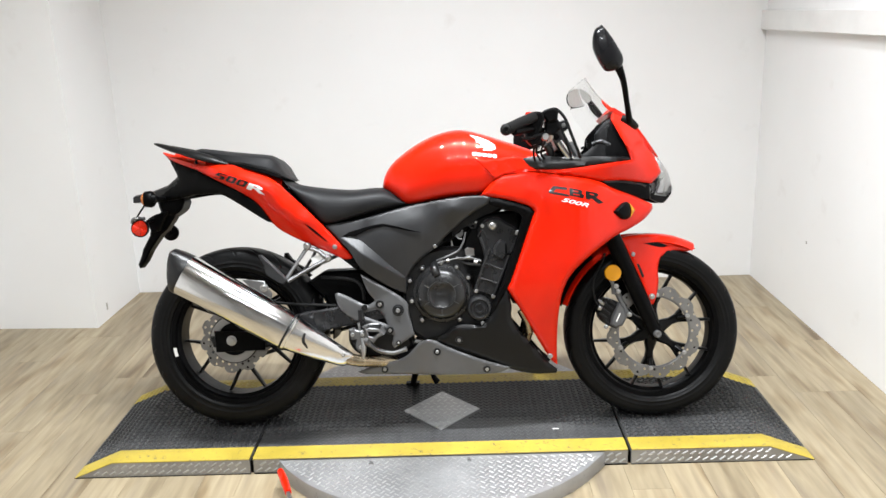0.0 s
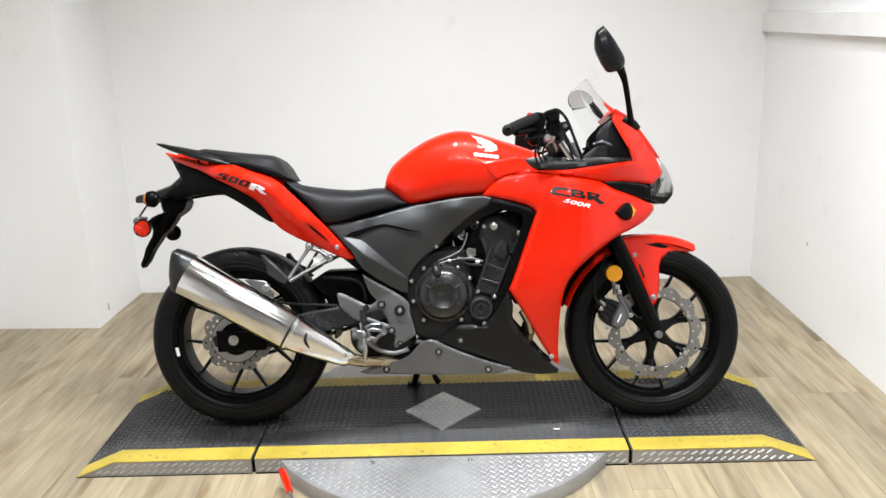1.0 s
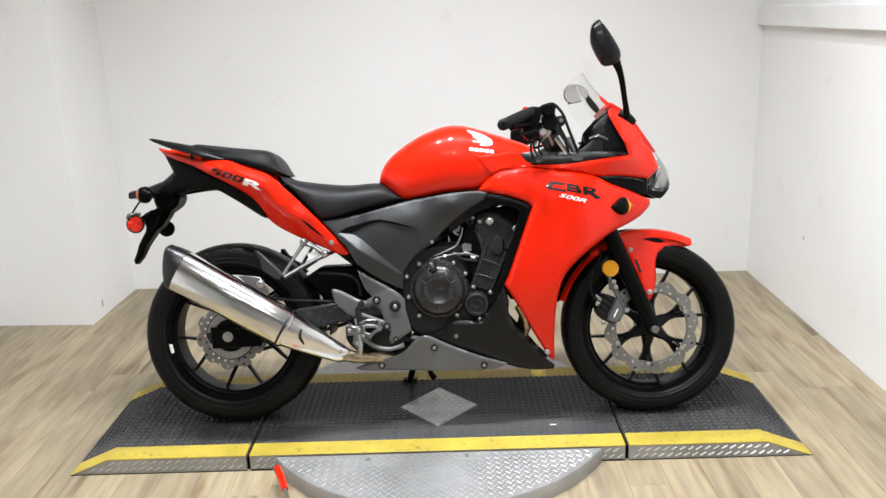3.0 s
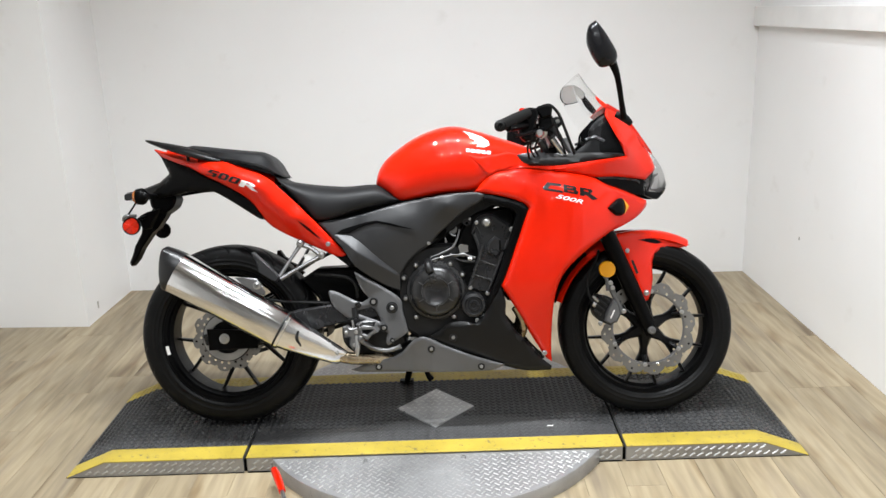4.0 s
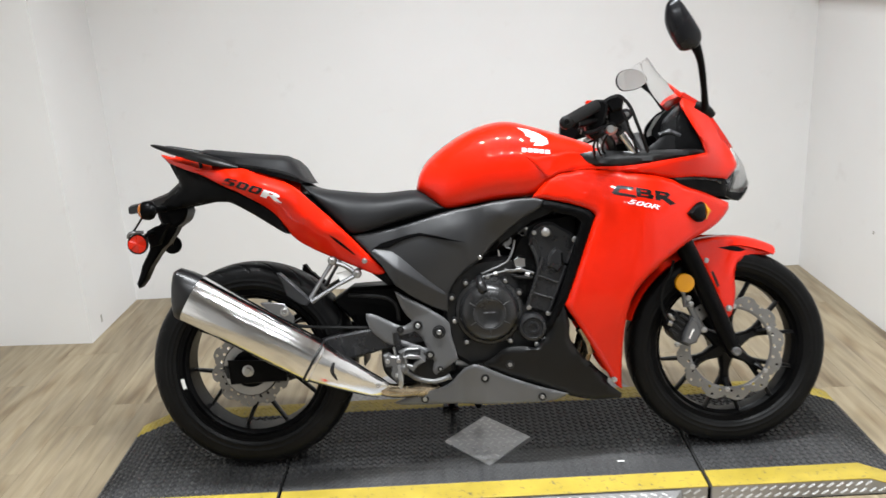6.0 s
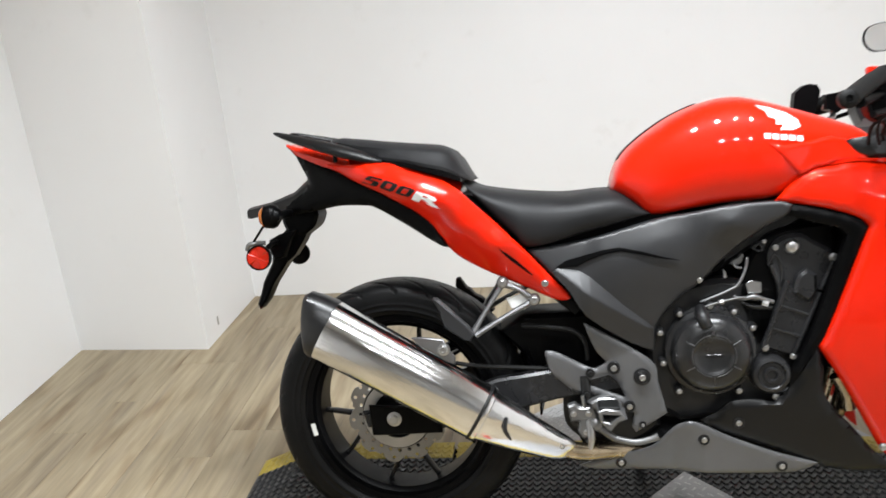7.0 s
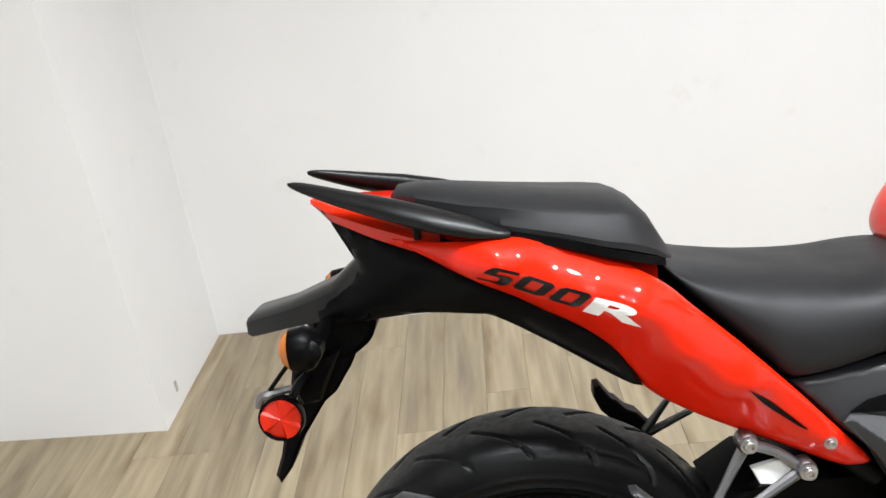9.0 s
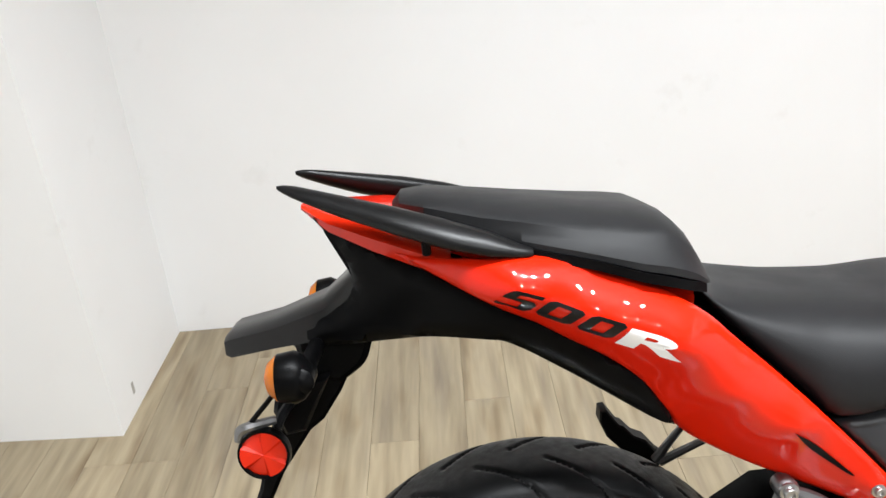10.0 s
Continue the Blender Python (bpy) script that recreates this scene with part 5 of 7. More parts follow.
both("cowl_vent", lambda s: skin([(-0.437, 0.692), (-0.412, 0.673), (-0.368, 0.631), (-0.376, 0.634), (-0.415, 0.666)], lambda x, z: cowl_shape(x, z) + 0.003, side=s, thick=0.004, edge=0.001, step=0.008), BLACK, "black vent slit")
bolt(-0.343, -float(cowl_shape(-0.343, 0.612)) - 0.001, 0.612, bike, 1.0)
TAIL_Y = 0.02      # the tail sits a little towards the far side
LOWER = field([(-0.9, 0.86, 0.03), (-0.95, 0.79, 0.024), (-0.757, 0.812, 0.105), (-0.56, 0.71, 0.135), (-0.79, 0.872, 0.098), (-0.698, 0.83, 0.122), (-0.87, 0.893, 0.05)])
STRIP = [(-0.928, 0.936), (-0.85, 0.897), (-0.794, 0.872), (-0.698, 0.834), (-0.621, 0.788), (-0.575, 0.748), (-0.552, 0.698), (-0.575, 0.706), (-0.655, 0.758), (-0.715, 0.793), (-0.745, 0.799), (-0.80, 0.80), (-0.85, 0.793), (-0.90, 0.785), (-0.95, 0.783), (-0.975, 0.80), (-0.935, 0.817), (-0.902, 0.835), (-0.889, 0.855), (-0.893, 0.88), (-0.908, 0.91)]
solid("undertail_side", skin(STRIP, LOWER, side=-1, thick=0.01, edge=0.008), BLACK, label="black undertail side moulding")
solid("undertail_side", skin(STRIP[:4] + [(-0.64, 0.80), (-0.66, 0.775)] + STRIP[9:], lambda x, z: LOWER(x, z) + 2 * TAIL_Y, side=1, thick=0.01, edge=0.008), BLACK, label="black undertail side moulding")


def keel(rows, cap=0.9):
    """A six-sided body along x about the tail's middle: rows of x, half-width, bottom, top."""
    return loft([[(x, TAIL_Y - w, zb), (x, TAIL_Y - w * 1.04, (zb + zt) / 2), (x, TAIL_Y - w * cap, zt), (x, TAIL_Y + w * cap, zt), (x, TAIL_Y + w * 1.04, (zb + zt) / 2), (x, TAIL_Y + w, zb)] for x, w, zb, zt in rows])


solid("undertail", keel([(-0.92, 0.025, 0.915, 0.935), (-0.885, 0.04, 0.85, 0.915), (-0.865, 0.045, 0.808, 0.90), (-0.76, 0.08, 0.808, 0.875), (-0.66, 0.1, 0.80, 0.86), (-0.57, 0.105, 0.765, 0.83), (-0.45, 0.10, 0.73, 0.79)]), BLACK, label="black undertail tray")
solid("tail_lamp", keel([(-0.942, 0.03, 0.944, 0.949), (-0.91, 0.058, 0.921, 0.940), (-0.86, 0.084, 0.90, 0.929), (-0.81, 0.105, 0.882, 0.916), (-0.775, 0.115, 0.872, 0.905)]), RED_LENS, label="red tail lamp lens", angle=50)
solid("tail_centre_cover", keel([(-0.895, 0.05, 0.925, 0.944), (-0.85, 0.07, 0.92, 0.94), (-0.77, 0.09, 0.89, 0.925), (-0.68, 0.11, 0.86, 0.905), (-0.52, 0.115, 0.80, 0.86)], 0.8), RED, label="red tail centre cover")


def rail(s):
    """A blade-shaped grab rail from its slim tip to its foot under the seat."""
    rings = []
    knots = [(-0.960, 0.064, 0.976, 0.002, 0.0015), (-0.94, 0.071, 0.97, 0.011, 0.005), (-0.89, 0.09, 0.954, 0.016, 0.009), (-0.83, 0.114, 0.937, 0.020, 0.0115), (-0.78, 0.13, 0.922, 0.020, 0.0125), (-0.735, 0.138, 0.909, 0.016, 0.011), (-0.705, 0.14, 0.900, 0.009, 0.006), (-0.69, 0.139, 0.896, 0.004, 0.004)]
    line = smooth_line([k[:3] for k in knots], 4)
    for i, p in enumerate(line):
        t = i / (len(line) - 1) * (len(knots) - 1)
        w = float(np.interp(t, range(len(knots)), [k[3] for k in knots]))
        h = float(np.interp(t, range(len(knots)), [k[4] for k in knots])) * (1.45 if s > 0 else 1.0)
        rings.append([(p.x, TAIL_Y + s * (p.y + w * math.cos(a) * 0.95), p.z + h * math.sin(a) - 0.35 * w * math.cos(a)) for a in np.linspace(0, 2 * math.pi, 14, endpoint=False)])
    return loft(rings)


both("grab_rail", rail, COWL_BLACK, "black blade-shaped passenger grab rail")
both("rail_stay", lambda s: tube([(-0.80, TAIL_Y + s * 0.128, 0.928), (-0.80, TAIL_Y + s * 0.122, 0.9)], 0.005, 8, 1), BLACK)

# plate holder, rear signals, reflectors
solid("holder_arm", loft([[(x, TAIL_Y - w, z), (x, TAIL_Y - w, z + t * 0.8), (x, TAIL_Y - w * 0.75, z + t), (x, TAIL_Y + w * 0.75, z + t), (x, TAIL_Y + w, z + t * 0.8), (x, TAIL_Y + w, z)] for x, w, z, t in ((-1.05, 0.039, 0.780, 0.020), (-1.043, 0.041, 0.777, 0.027), (-0.99, 0.041, 0.784, 0.03), (-0.93, 0.042, 0.79, 0.045), (-0.89, 0.046, 0.797, 0.07), (-0.86, 0.06, 0.805, 0.085))]), ENGINE, label="black plate lamp arm")
blade_pts = [(-0.986, 0.792), (-0.966, 0.804), (-0.875, 0.801), (-0.883, 0.786), (-0.905, 0.748), (-0.922, 0.716), (-0.948, 0.68), (-0.966, 0.667), (-1.006, 0.613), (-1.027, 0.573), (-1.046, 0.551), (-1.052, 0.564), (-1.039, 0.594), (-1.032, 0.618), (-1.006, 0.664), (-1.003, 0.686), (-0.982, 0.728), (-0.955, 0.753)]
holder = solid("plate_holder", slab(blade_pts, 0.0, 0.05, bevel=0.005), BLACK, label="black number plate bracket")
part("holder_box", mesh("holder_box", *slab([(-1.002, 0.706), (-0.998, 0.724), (-0.972, 0.737), (-0.93, 0.746), (-0.966, 0.679), (-0.99, 0.675)], -0.03, 0.07, bevel=0.006), BLACK), holder)
part("holder_hinge", mesh("holder_hinge", *slab([(-0.972, 0.79), (-0.95, 0.802), (-0.885, 0.798), (-0.878, 0.777), (-0.89, 0.75), (-0.92, 0.728), (-0.957, 0.735), (-0.968, 0.76)], -0.008, 0.075, bevel=0.008, smooth=True), BLACK), holder, "black moulded hinge block")
for z in (0.77, 0.79):
    part("holder_slot", mesh("holder_slot", *slab([(-0.912 + (z - 0.77) * 0.4, z - 0.012), (-0.904 + (z - 0.77) * 0.4, z - 0.008), (-0.897 + (z - 0.77) * 0.4, z + 0.006), (-0.905 + (z - 0.77) * 0.4, z + 0.002)], -0.0035, 0.002, bevel=0.0005), RUBBER), holder)
rear_side = solid("side_reflector", disc_solid([(0, 0.166), (0.027, 0.166), (0.029, 0.162), (0.029, 0.154), (0.02, 0.15), (0, 0.15)], -0.985, 0.669, 28), BLACK, label="black back of the far side reflector")
part("reflector_stay", mesh("reflector_stay", *tube([(-0.985, 0.152, 0.669), (-0.975, 0.11, 0.69), (-0.965, 0.05, 0.705)], 0.006, 8), BLACK), rear_side)
for s in (-1, 1):
    reach = {-1: 0.13, 1: 0.18}[s]
    stalk = solid("rear_signal", disc_solid([(0, s * (reach + 0.025)), (0.008, s * (reach + 0.023)), (0.014, s * (reach + 0.017)), (0.014, s * (reach - 0.01)), (0.01, s * (reach - 0.03)), (0.009, s * 0.03), (0, s * 0.03)], -0.94, 0.787, 20), BLACK, label="black rear turn signal stalk")
    dome = []
    for d, r in ((-0.027, 0.004), (-0.022, 0.017), (-0.012, 0.0255), (0.006, 0.028), (0.015, 0.024), (0.024, 0.012), (0.027, 0.003)):
        dome.append([(-0.954 + d, s * reach + r * math.cos(a), 0.787 + r * math.sin(a)) for a in np.linspace(0, 2 * math.pi, 24, endpoint=False)])
    part("signal_body", mesh("signal_body", *loft(dome[2:]), BLACK), stalk)
    part("signal_lens", mesh("signal_lens", *loft(dome[:3]), AMBER_DARK), stalk, "amber lens")
facet = [(-0.999, -0.1085, 0.691)] + [(-0.999 + 0.0262 * math.cos(a), -0.1035 - 0.0048 * (1 if int((a + 0.5) / (math.pi / 3)) % 2 else 0.1), 0.691 + 0.0262 * math.sin(a)) for a in np.linspace(0, 2 * math.pi, 36, endpoint=False)]
facet_f = [(0, i + 1, (i + 1) % 36 + 1) for i in range(36)]
reflector = solid("side_reflector", join(disc_solid([(0, -0.1035), (0.0262, -0.1035), (0.0262, -0.098), (0, -0.098)], -0.999, 0.691, 36), (facet, facet_f)), RED_LENS, label="round red side reflector", angle=8)
part("reflector_ring", mesh("reflector_ring", *revolve([(0.0255, -0.107), (0.029, -0.108), (0.03, -0.1), (0.029, -0.096), (0.0255, -0.096), (0.0255, -0.107)], -0.999, 0.691, 36), BLACK), reflector)
solid("reflector_bracket", tube([(-1.026, -0.104, 0.708), (-1.022, -0.104, 0.719), (-1.012, -0.104, 0.724), (-0.985, -0.09, 0.724)], [0.004, 0.006, 0.006, 0.005], 8), CAST, label="small grey reflector bracket")
solid("bracket_rod", tube([(-1.012, -0.1, 0.725), (-0.972, -0.12, 0.77)], 0.003, 8, 1), BLACK)
solid("reflector_stay", tube([(-0.99, -0.098, 0.70), (-0.985, -0.06, 0.715), (-0.975, -0.02, 0.72)], 0.006, 8), BLACK)

# seats
def about(geo, y):
    """The same body with its middle moved sideways."""
    return [(p[0], p[1] + y, p[2]) for p in geo[0]], geo[1]


TOP = soften([(-0.516, 0.842), (-0.478, 0.824), (-0.382, 0.808), (-0.289, 0.800), (-0.214, 0.804), (-0.171, 0.800), (-0.138, 0.776), (-0.110, 0.752)])
LOW = soften([(-0.516, 0.836), (-0.478, 0.79), (-0.404, 0.712), (-0.368, 0.688), (-0.235, 0.719), (-0.118, 0.744), (-0.110, 0.748)])
HALF = soften([(-0.516, 0.107), (-0.44, 0.132), (-0.36, 0.151), (-0.26, 0.15), (-0.18, 0.139), (-0.110, 0.118)])
solid("seat_base", slab([(-0.43, 0.70), (-0.36, 0.66), (-0.05, 0.70), (-0.03, 0.77), (-0.16, 0.77), (-0.40, 0.76)], -0.10, 0.13, bevel=0.01), BLACK)
solid("rider_seat", about(sections(easing(TOP, 40), TOP, LOW, HALF, 28, 0.56, 0.92, low=0.1), 0.006), SEAT, label="black vinyl rider seat", angle=60)
pad = []
for x, zt, zc, zb, wt, wc, wb in ((-0.838, 0.942, 0.938, 0.933, 0.012, 0.02, 0.015), (-0.828, 0.954, 0.945, 0.930, 0.03, 0.05, 0.05), (-0.80, 0.956, 0.944, 0.921, 0.055, 0.085, 0.085), (-0.74, 0.948, 0.932, 0.906, 0.075, 0.11, 0.112), (-0.70, 0.942, 0.926, 0.896, 0.08, 0.12, 0.125), (-0.63, 0.933, 0.914, 0.886, 0.095, 0.143, 0.168), (-0.585, 0.928, 0.908, 0.872, 0.104, 0.152, 0.178), (-0.56, 0.924, 0.905, 0.865, 0.108, 0.15, 0.175), (-0.541, 0.915, 0.898, 0.858, 0.108, 0.145, 0.168), (-0.527, 0.899, 0.886, 0.853, 0.106, 0.138, 0.158), (-0.516, 0.878, 0.87, 0.848, 0.1, 0.128, 0.146), (-0.506, 0.86, 0.856, 0.844, 0.09, 0.112, 0.128), (-0.496, 0.846, 0.845, 0.84, 0.06, 0.08, 0.09)):
    half = [(wb * 0.9, zb), (wb, zb + (zc - zb) * 0.15), (wb, zb + (zc - zb) * 0.35), (wc + (wb - wc) * 0.3, zb + (zc - zb) * 0.7), (wc, zc), (wc - (wc - wt) * 0.25, zc + (zt - zc) * 0.4), (wt, zt - (zt - zc) * 0.12), (wt * 0.5, zt)]
    pad.append([(x, TAIL_Y - 0.003 - w, z) for w, z in half] + [(x, TAIL_Y - 0.003 + w * 0.88, z - 0.09 * w * (z - zb) / (zt - zb)) for w, z in reversed(half)])
pan_rings = []
for ring in pad[2:-2]:
    x, w, zb = ring[0][0], TAIL_Y - 0.003 - ring[1][1], ring[0][2]
    pan_rings.append([(x, TAIL_Y - 0.003 + s * (w + d), zb + h) for s, d, h in ((-1, -0.01, -0.008), (-1, 0.003, -0.006), (-1, 0.003, 0.004), (1, 0.003, 0.004), (1, 0.003, -0.006), (1, -0.01, -0.008))])
solid("seat_pan", loft(pan_rings), BLACK, label="black pan under the seat pad")
solid("passenger_seat", loft(pad), SEAT, label="black vinyl passenger seat pad", angle=28)

# tank
TOP = soften([(-0.188, 0.815), (-0.176, 0.852), (-0.143, 0.895), (-0.064, 0.950), (0.014, 0.982), (0.082, 0.990), (0.149, 0.974), (0.245, 0.942), (0.321, 0.912), (0.345, 0.89)], 60)
LOW = soften([(-0.188, 0.80), (-0.172, 0.79), (-0.137, 0.764), (-0.105, 0.742), (-0.027, 0.752), (0.047, 0.762), (0.139, 0.768), (0.2, 0.788), (0.27, 0.825), (0.345, 0.865)], 60)
HALF = soften([(-0.188, 0.06), (-0.174, 0.105), (-0.12, 0.142), (-0.05, 0.166), (0.05, 0.182), (0.14, 0.182), (0.22, 0.165), (0.345, 0.13)], 60)
tank = solid("fuel_tank", about(sections(easing(TOP, 56), TOP, LOW, HALF, 32, 0.55, 0.95, 0.03, 0.24), 0.015), RED, label="glossy red fuel tank", angle=70)
pad_rings = []
for x in np.linspace(-0.168, 0.01, 16):
    zt, zb, w = (float(np.interp(x, [k[0] for k in q], [k[1] for k in q])) for q in (TOP, LOW, HALF))
    row = []
    for a in np.linspace(math.pi / 2 + 0.0, math.pi / 2 + 0.2, 9):
        y, u = w * abs(math.cos(a)) ** 0.55 * (-1 if a < math.pi / 2 else 1), math.sin(a) ** 0.95
        row.append((x, y + 0.015, zb + (zt - zb) * (0.35 + 0.65 * u)))
    pad_rings.append([(x - 0.001, y, z + 0.0022) for x, y, z in row] + [(x, y, z - 0.002) for x, y, z in reversed(row)])
solid("tank_pad", loft(pad_rings), MATT, tank, "dark grey protective pad on the tank's crown", 50)
solid("fuel_cap", disc_solid([(0, 0), (0.038, 0), (0.042, -0.004), (0.042, -0.012), (0, -0.012)], 0, 0, 36), ENGINE, tank)
bpy.data.objects["fuel_cap"].matrix_local = pose(0.17, 0.015, 0.938, -90, -12, 0)

# side fairing
FAIR = field([(0.14, 0.77, 0.158), (0.22, 0.46, 0.175), (0.31, 0.72, 0.192), (0.37, 0.21, 0.125), (0.36, 0.45, 0.195), (0.45, 0.72, 0.214), (0.5, 0.57, 0.2), (0.42, 0.78, 0.203), (0.41, 0.822, 0.182), (0.3, 0.835, 0.168), (0.3, 0.79, 0.186), (0.53, 0.79, 0.188), (0.69, 0.715, 0.12), (0.62, 0.67, 0.165), (0.2, 0.82, 0.163)], True)
FAIR_LINE = [(0.138, 0.764), (0.166, 0.797), (0.194, 0.824), (0.24, 0.833), (0.293, 0.838), (0.347, 0.832), (0.408, 0.823), (0.471, 0.812), (0.525, 0.797), (0.563, 0.777), (0.632, 0.752), (0.707, 0.72), (0.705, 0.7), (0.67, 0.668), (0.619, 0.642), (0.57, 0.621), (0.521, 0.588), (0.474, 0.552), (0.428, 0.508), (0.401, 0.463), (0.386, 0.404), (0.379, 0.327), (0.378, 0.25), (0.38, 0.195), (0.356, 0.217), (0.319, 0.281), (0.273, 0.365), (0.216, 0.46), (0.235, 0.5), (0.268, 0.591), (0.297, 0.671), (0.311, 0.707), (0.295, 0.724), (0.255, 0.74), (0.21, 0.752)]
both("side_fairing", lambda s: skin(FAIR_LINE, FAIR, side=s, thick=0.006, edge=0.012, step=0.012), RED, "glossy red side fairing", 60)
bolt(0.354, -0.135, 0.229, bike, 1.1, BOLT)
UPPER = field([(0.25, 0.84, 0.165), (0.52, 0.85, 0.19), (0.62, 0.862, 0.17), (0.6, 0.95, 0.15), (0.58, 1.01, 0.12), (0.66, 0.94, 0.10), (0.70, 0.89, 0.08), (0.74, 0.83, 0.08), (0.67, 0.79, 0.125), (0.53, 0.80, 0.18)], True)
NOSE_LINE = {-1: [(0.24, 0.833), (0.294, 0.838), (0.348, 0.833), (0.41, 0.823), (0.473, 0.812), (0.527, 0.8), (0.593, 0.8), (0.694, 0.79), (0.704, 0.787), (0.74, 0.818), (0.743, 0.835), (0.724, 0.881), (0.703, 0.908), (0.691, 0.935), (0.662, 0.974), (0.629, 1.006), (0.583, 1.04), (0.548, 1.069), (0.554, 1.05), (0.579, 1.021), (0.573, 1.002), (0.582, 0.979), (0.597, 0.944), (0.618, 0.904), (0.63, 0.865), (0.519, 0.852), (0.411, 0.841), (0.321, 0.843), (0.276, 0.843)],
             1: [(0.24, 0.833), (0.294, 0.838), (0.348, 0.833), (0.41, 0.823), (0.473, 0.812), (0.527, 0.8), (0.593, 0.8), (0.694, 0.79), (0.704, 0.787), (0.74, 0.818), (0.743, 0.835), (0.724, 0.881), (0.703, 0.908), (0.691, 0.935), (0.662, 0.974), (0.632, 0.99), (0.61, 0.98), (0.597, 0.944), (0.618, 0.904), (0.63, 0.865), (0.519, 0.852), (0.411, 0.841), (0.321, 0.843), (0.276, 0.843)]}
both("upper_fairing", lambda s: skin(NOSE_LINE[s], UPPER, side=s, thick=0.006, edge=0.007, step=0.01), RED, "glossy red upper fairing", 60)
both("fairing_trim", lambda s: skin([(0.278, 0.881), (0.313, 0.85), (0.412, 0.841), (0.521, 0.852), (0.626, 0.864), (0.605, 0.877), (0.414, 0.882), (0.324, 0.887)], field([(0.3, 0.86, 0.158), (0.62, 0.865, 0.158), (0.5, 0.86, 0.172), (0.4, 0.88, 0.162)]), side=s, thick=0.03, edge=0.006), ENGINE, "black inner fairing trim")
DUCT = field([(0.53, 0.80, 0.172), (0.68, 0.79, 0.107), (0.68, 0.75, 0.108), (0.6, 0.77, 0.145)])
both("duct_lip", lambda s: skin([(0.536, 0.799), (0.596, 0.7995), (0.66, 0.792), (0.687, 0.781), (0.684, 0.774), (0.66, 0.785), (0.595, 0.793), (0.546, 0.794)], lambda x, z: DUCT(x, z) + 0.007, side=s, thick=0.006, edge=0.0025, step=0.006), CASE, "grey upper lip of the duct")
both("air_duct", lambda s: skin([(0.515, 0.803), (0.577, 0.806), (0.703, 0.798), (0.70, 0.738), (0.634, 0.746), (0.566, 0.772)], DUCT, side=s, thick=0.01, edge=0.004), BLACK, "black air duct")
lamp_w = field([(0.78, 0.77, 0.03), (0.70, 0.75, 0.10), (0.70, 0.88, 0.08), (0.77, 0.81, 0.045), (0.74, 0.73, 0.06)])
lamp_line = [(0.703, 0.906), (0.728, 0.886), (0.756, 0.858), (0.781, 0.82), (0.797, 0.768), (0.783, 0.742), (0.707, 0.746), (0.704, 0.783), (0.741, 0.816), (0.745, 0.834), (0.726, 0.881)]
both("headlamp", lambda s: skin(lamp_line, lamp_w, side=s, thick=0.004, edge=0.006, step=0.009), LAMP_GLASS, "clear headlamp lens")
both("lamp_bowl", lambda s: skin(lamp_line, lambda x, z: lamp_w(x, z) - 0.022, side=s, thick=0.003, edge=0.003, step=0.01), ZINC, "grey headlamp reflector")
both("lamp_divider", lambda s: skin([(0.736, 0.81), (0.724, 0.775), (0.714, 0.75), (0.719, 0.749), (0.730, 0.775), (0.742, 0.812)], lambda x, z: lamp_w(x, z) - 0.006, side=s, thick=0.012, edge=0.002, step=0.005), ENGINE, "dark divider inside the lamp")
both("lamp_reflector", lambda s: skin([(0.744, 0.80), (0.733, 0.775), (0.725, 0.756), (0.758, 0.752), (0.768, 0.78), (0.762, 0.81)], lambda x, z: lamp_w(x, z) - 0.012, side=s, thick=0.006, edge=0.008, step=0.006), ZINC, "bright inner reflector")
both("lamp_chin", lambda s: skin([(0.702, 0.753), (0.725, 0.75), (0.766, 0.744), (0.79, 0.762), (0.789, 0.752), (0.764, 0.727), (0.745, 0.723), (0.705, 0.737)], lambda x, z: lamp_w(x, z) + 0.001, side=s, thick=0.02, edge=0.004, step=0.008), BLACK, "black chin below the headlamp")
solid("nose_core", loft([[(x, -w, z0), (x, -w, z1), (x, w, z1), (x, w, z0)] for x, w, z0, z1 in ((0.50, 0.11, 0.74, 0.84), (0.62, 0.09, 0.75, 0.88), (0.70, 0.06, 0.76, 0.88), (0.76, 0.02, 0.76, 0.82))]), BLACK)
solid("nose_cover", loft([[(x, y, z + 0.006 * math.cos(y / 0.1 * 1.5)) for y in np.linspace(-w, w, 9)] + [(x - 0.01, y, z - 0.01) for y in np.linspace(w, -w, 9)] for x, w, z in ((0.585, 0.115, 1.04), (0.632, 0.1, 1.012), (0.664, 0.085, 0.978), (0.694, 0.07, 0.94), (0.72, 0.055, 0.906), (0.745, 0.035, 0.874))]), RED)
# front signal on the fairing
signal = solid("front_signal", skin([(0.561, 0.699), (0.592, 0.725), (0.611, 0.73), (0.62, 0.722), (0.622, 0.686), (0.61, 0.674), (0.588, 0.676)], lambda x, z: FAIR(x, z) + 0.02 - 9.0 * (np.asarray(x) - 0.598) ** 2 - 9.0 * (np.asarray(z) - 0.702) ** 2, thick=0.03, edge=0.008, step=0.008), BLACK, label="black front turn signal")
part("signal_lens", mesh("signal_lens", *skin([(0.617, 0.727), (0.638, 0.703), (0.619, 0.679), (0.625, 0.70)], lambda x, z: FAIR(x, z) + 0.014, thick=0.02, edge=0.004, step=0.006), AMBER), signal, "amber lens")
solid("front_signal", skin([(0.561, 0.699), (0.592, 0.725), (0.611, 0.73), (0.636, 0.702), (0.61, 0.674), (0.588, 0.676)], lambda x, z: FAIR(x, z) + 0.018, thick=0.03, edge=0.008, step=0.01, side=1), BLACK)

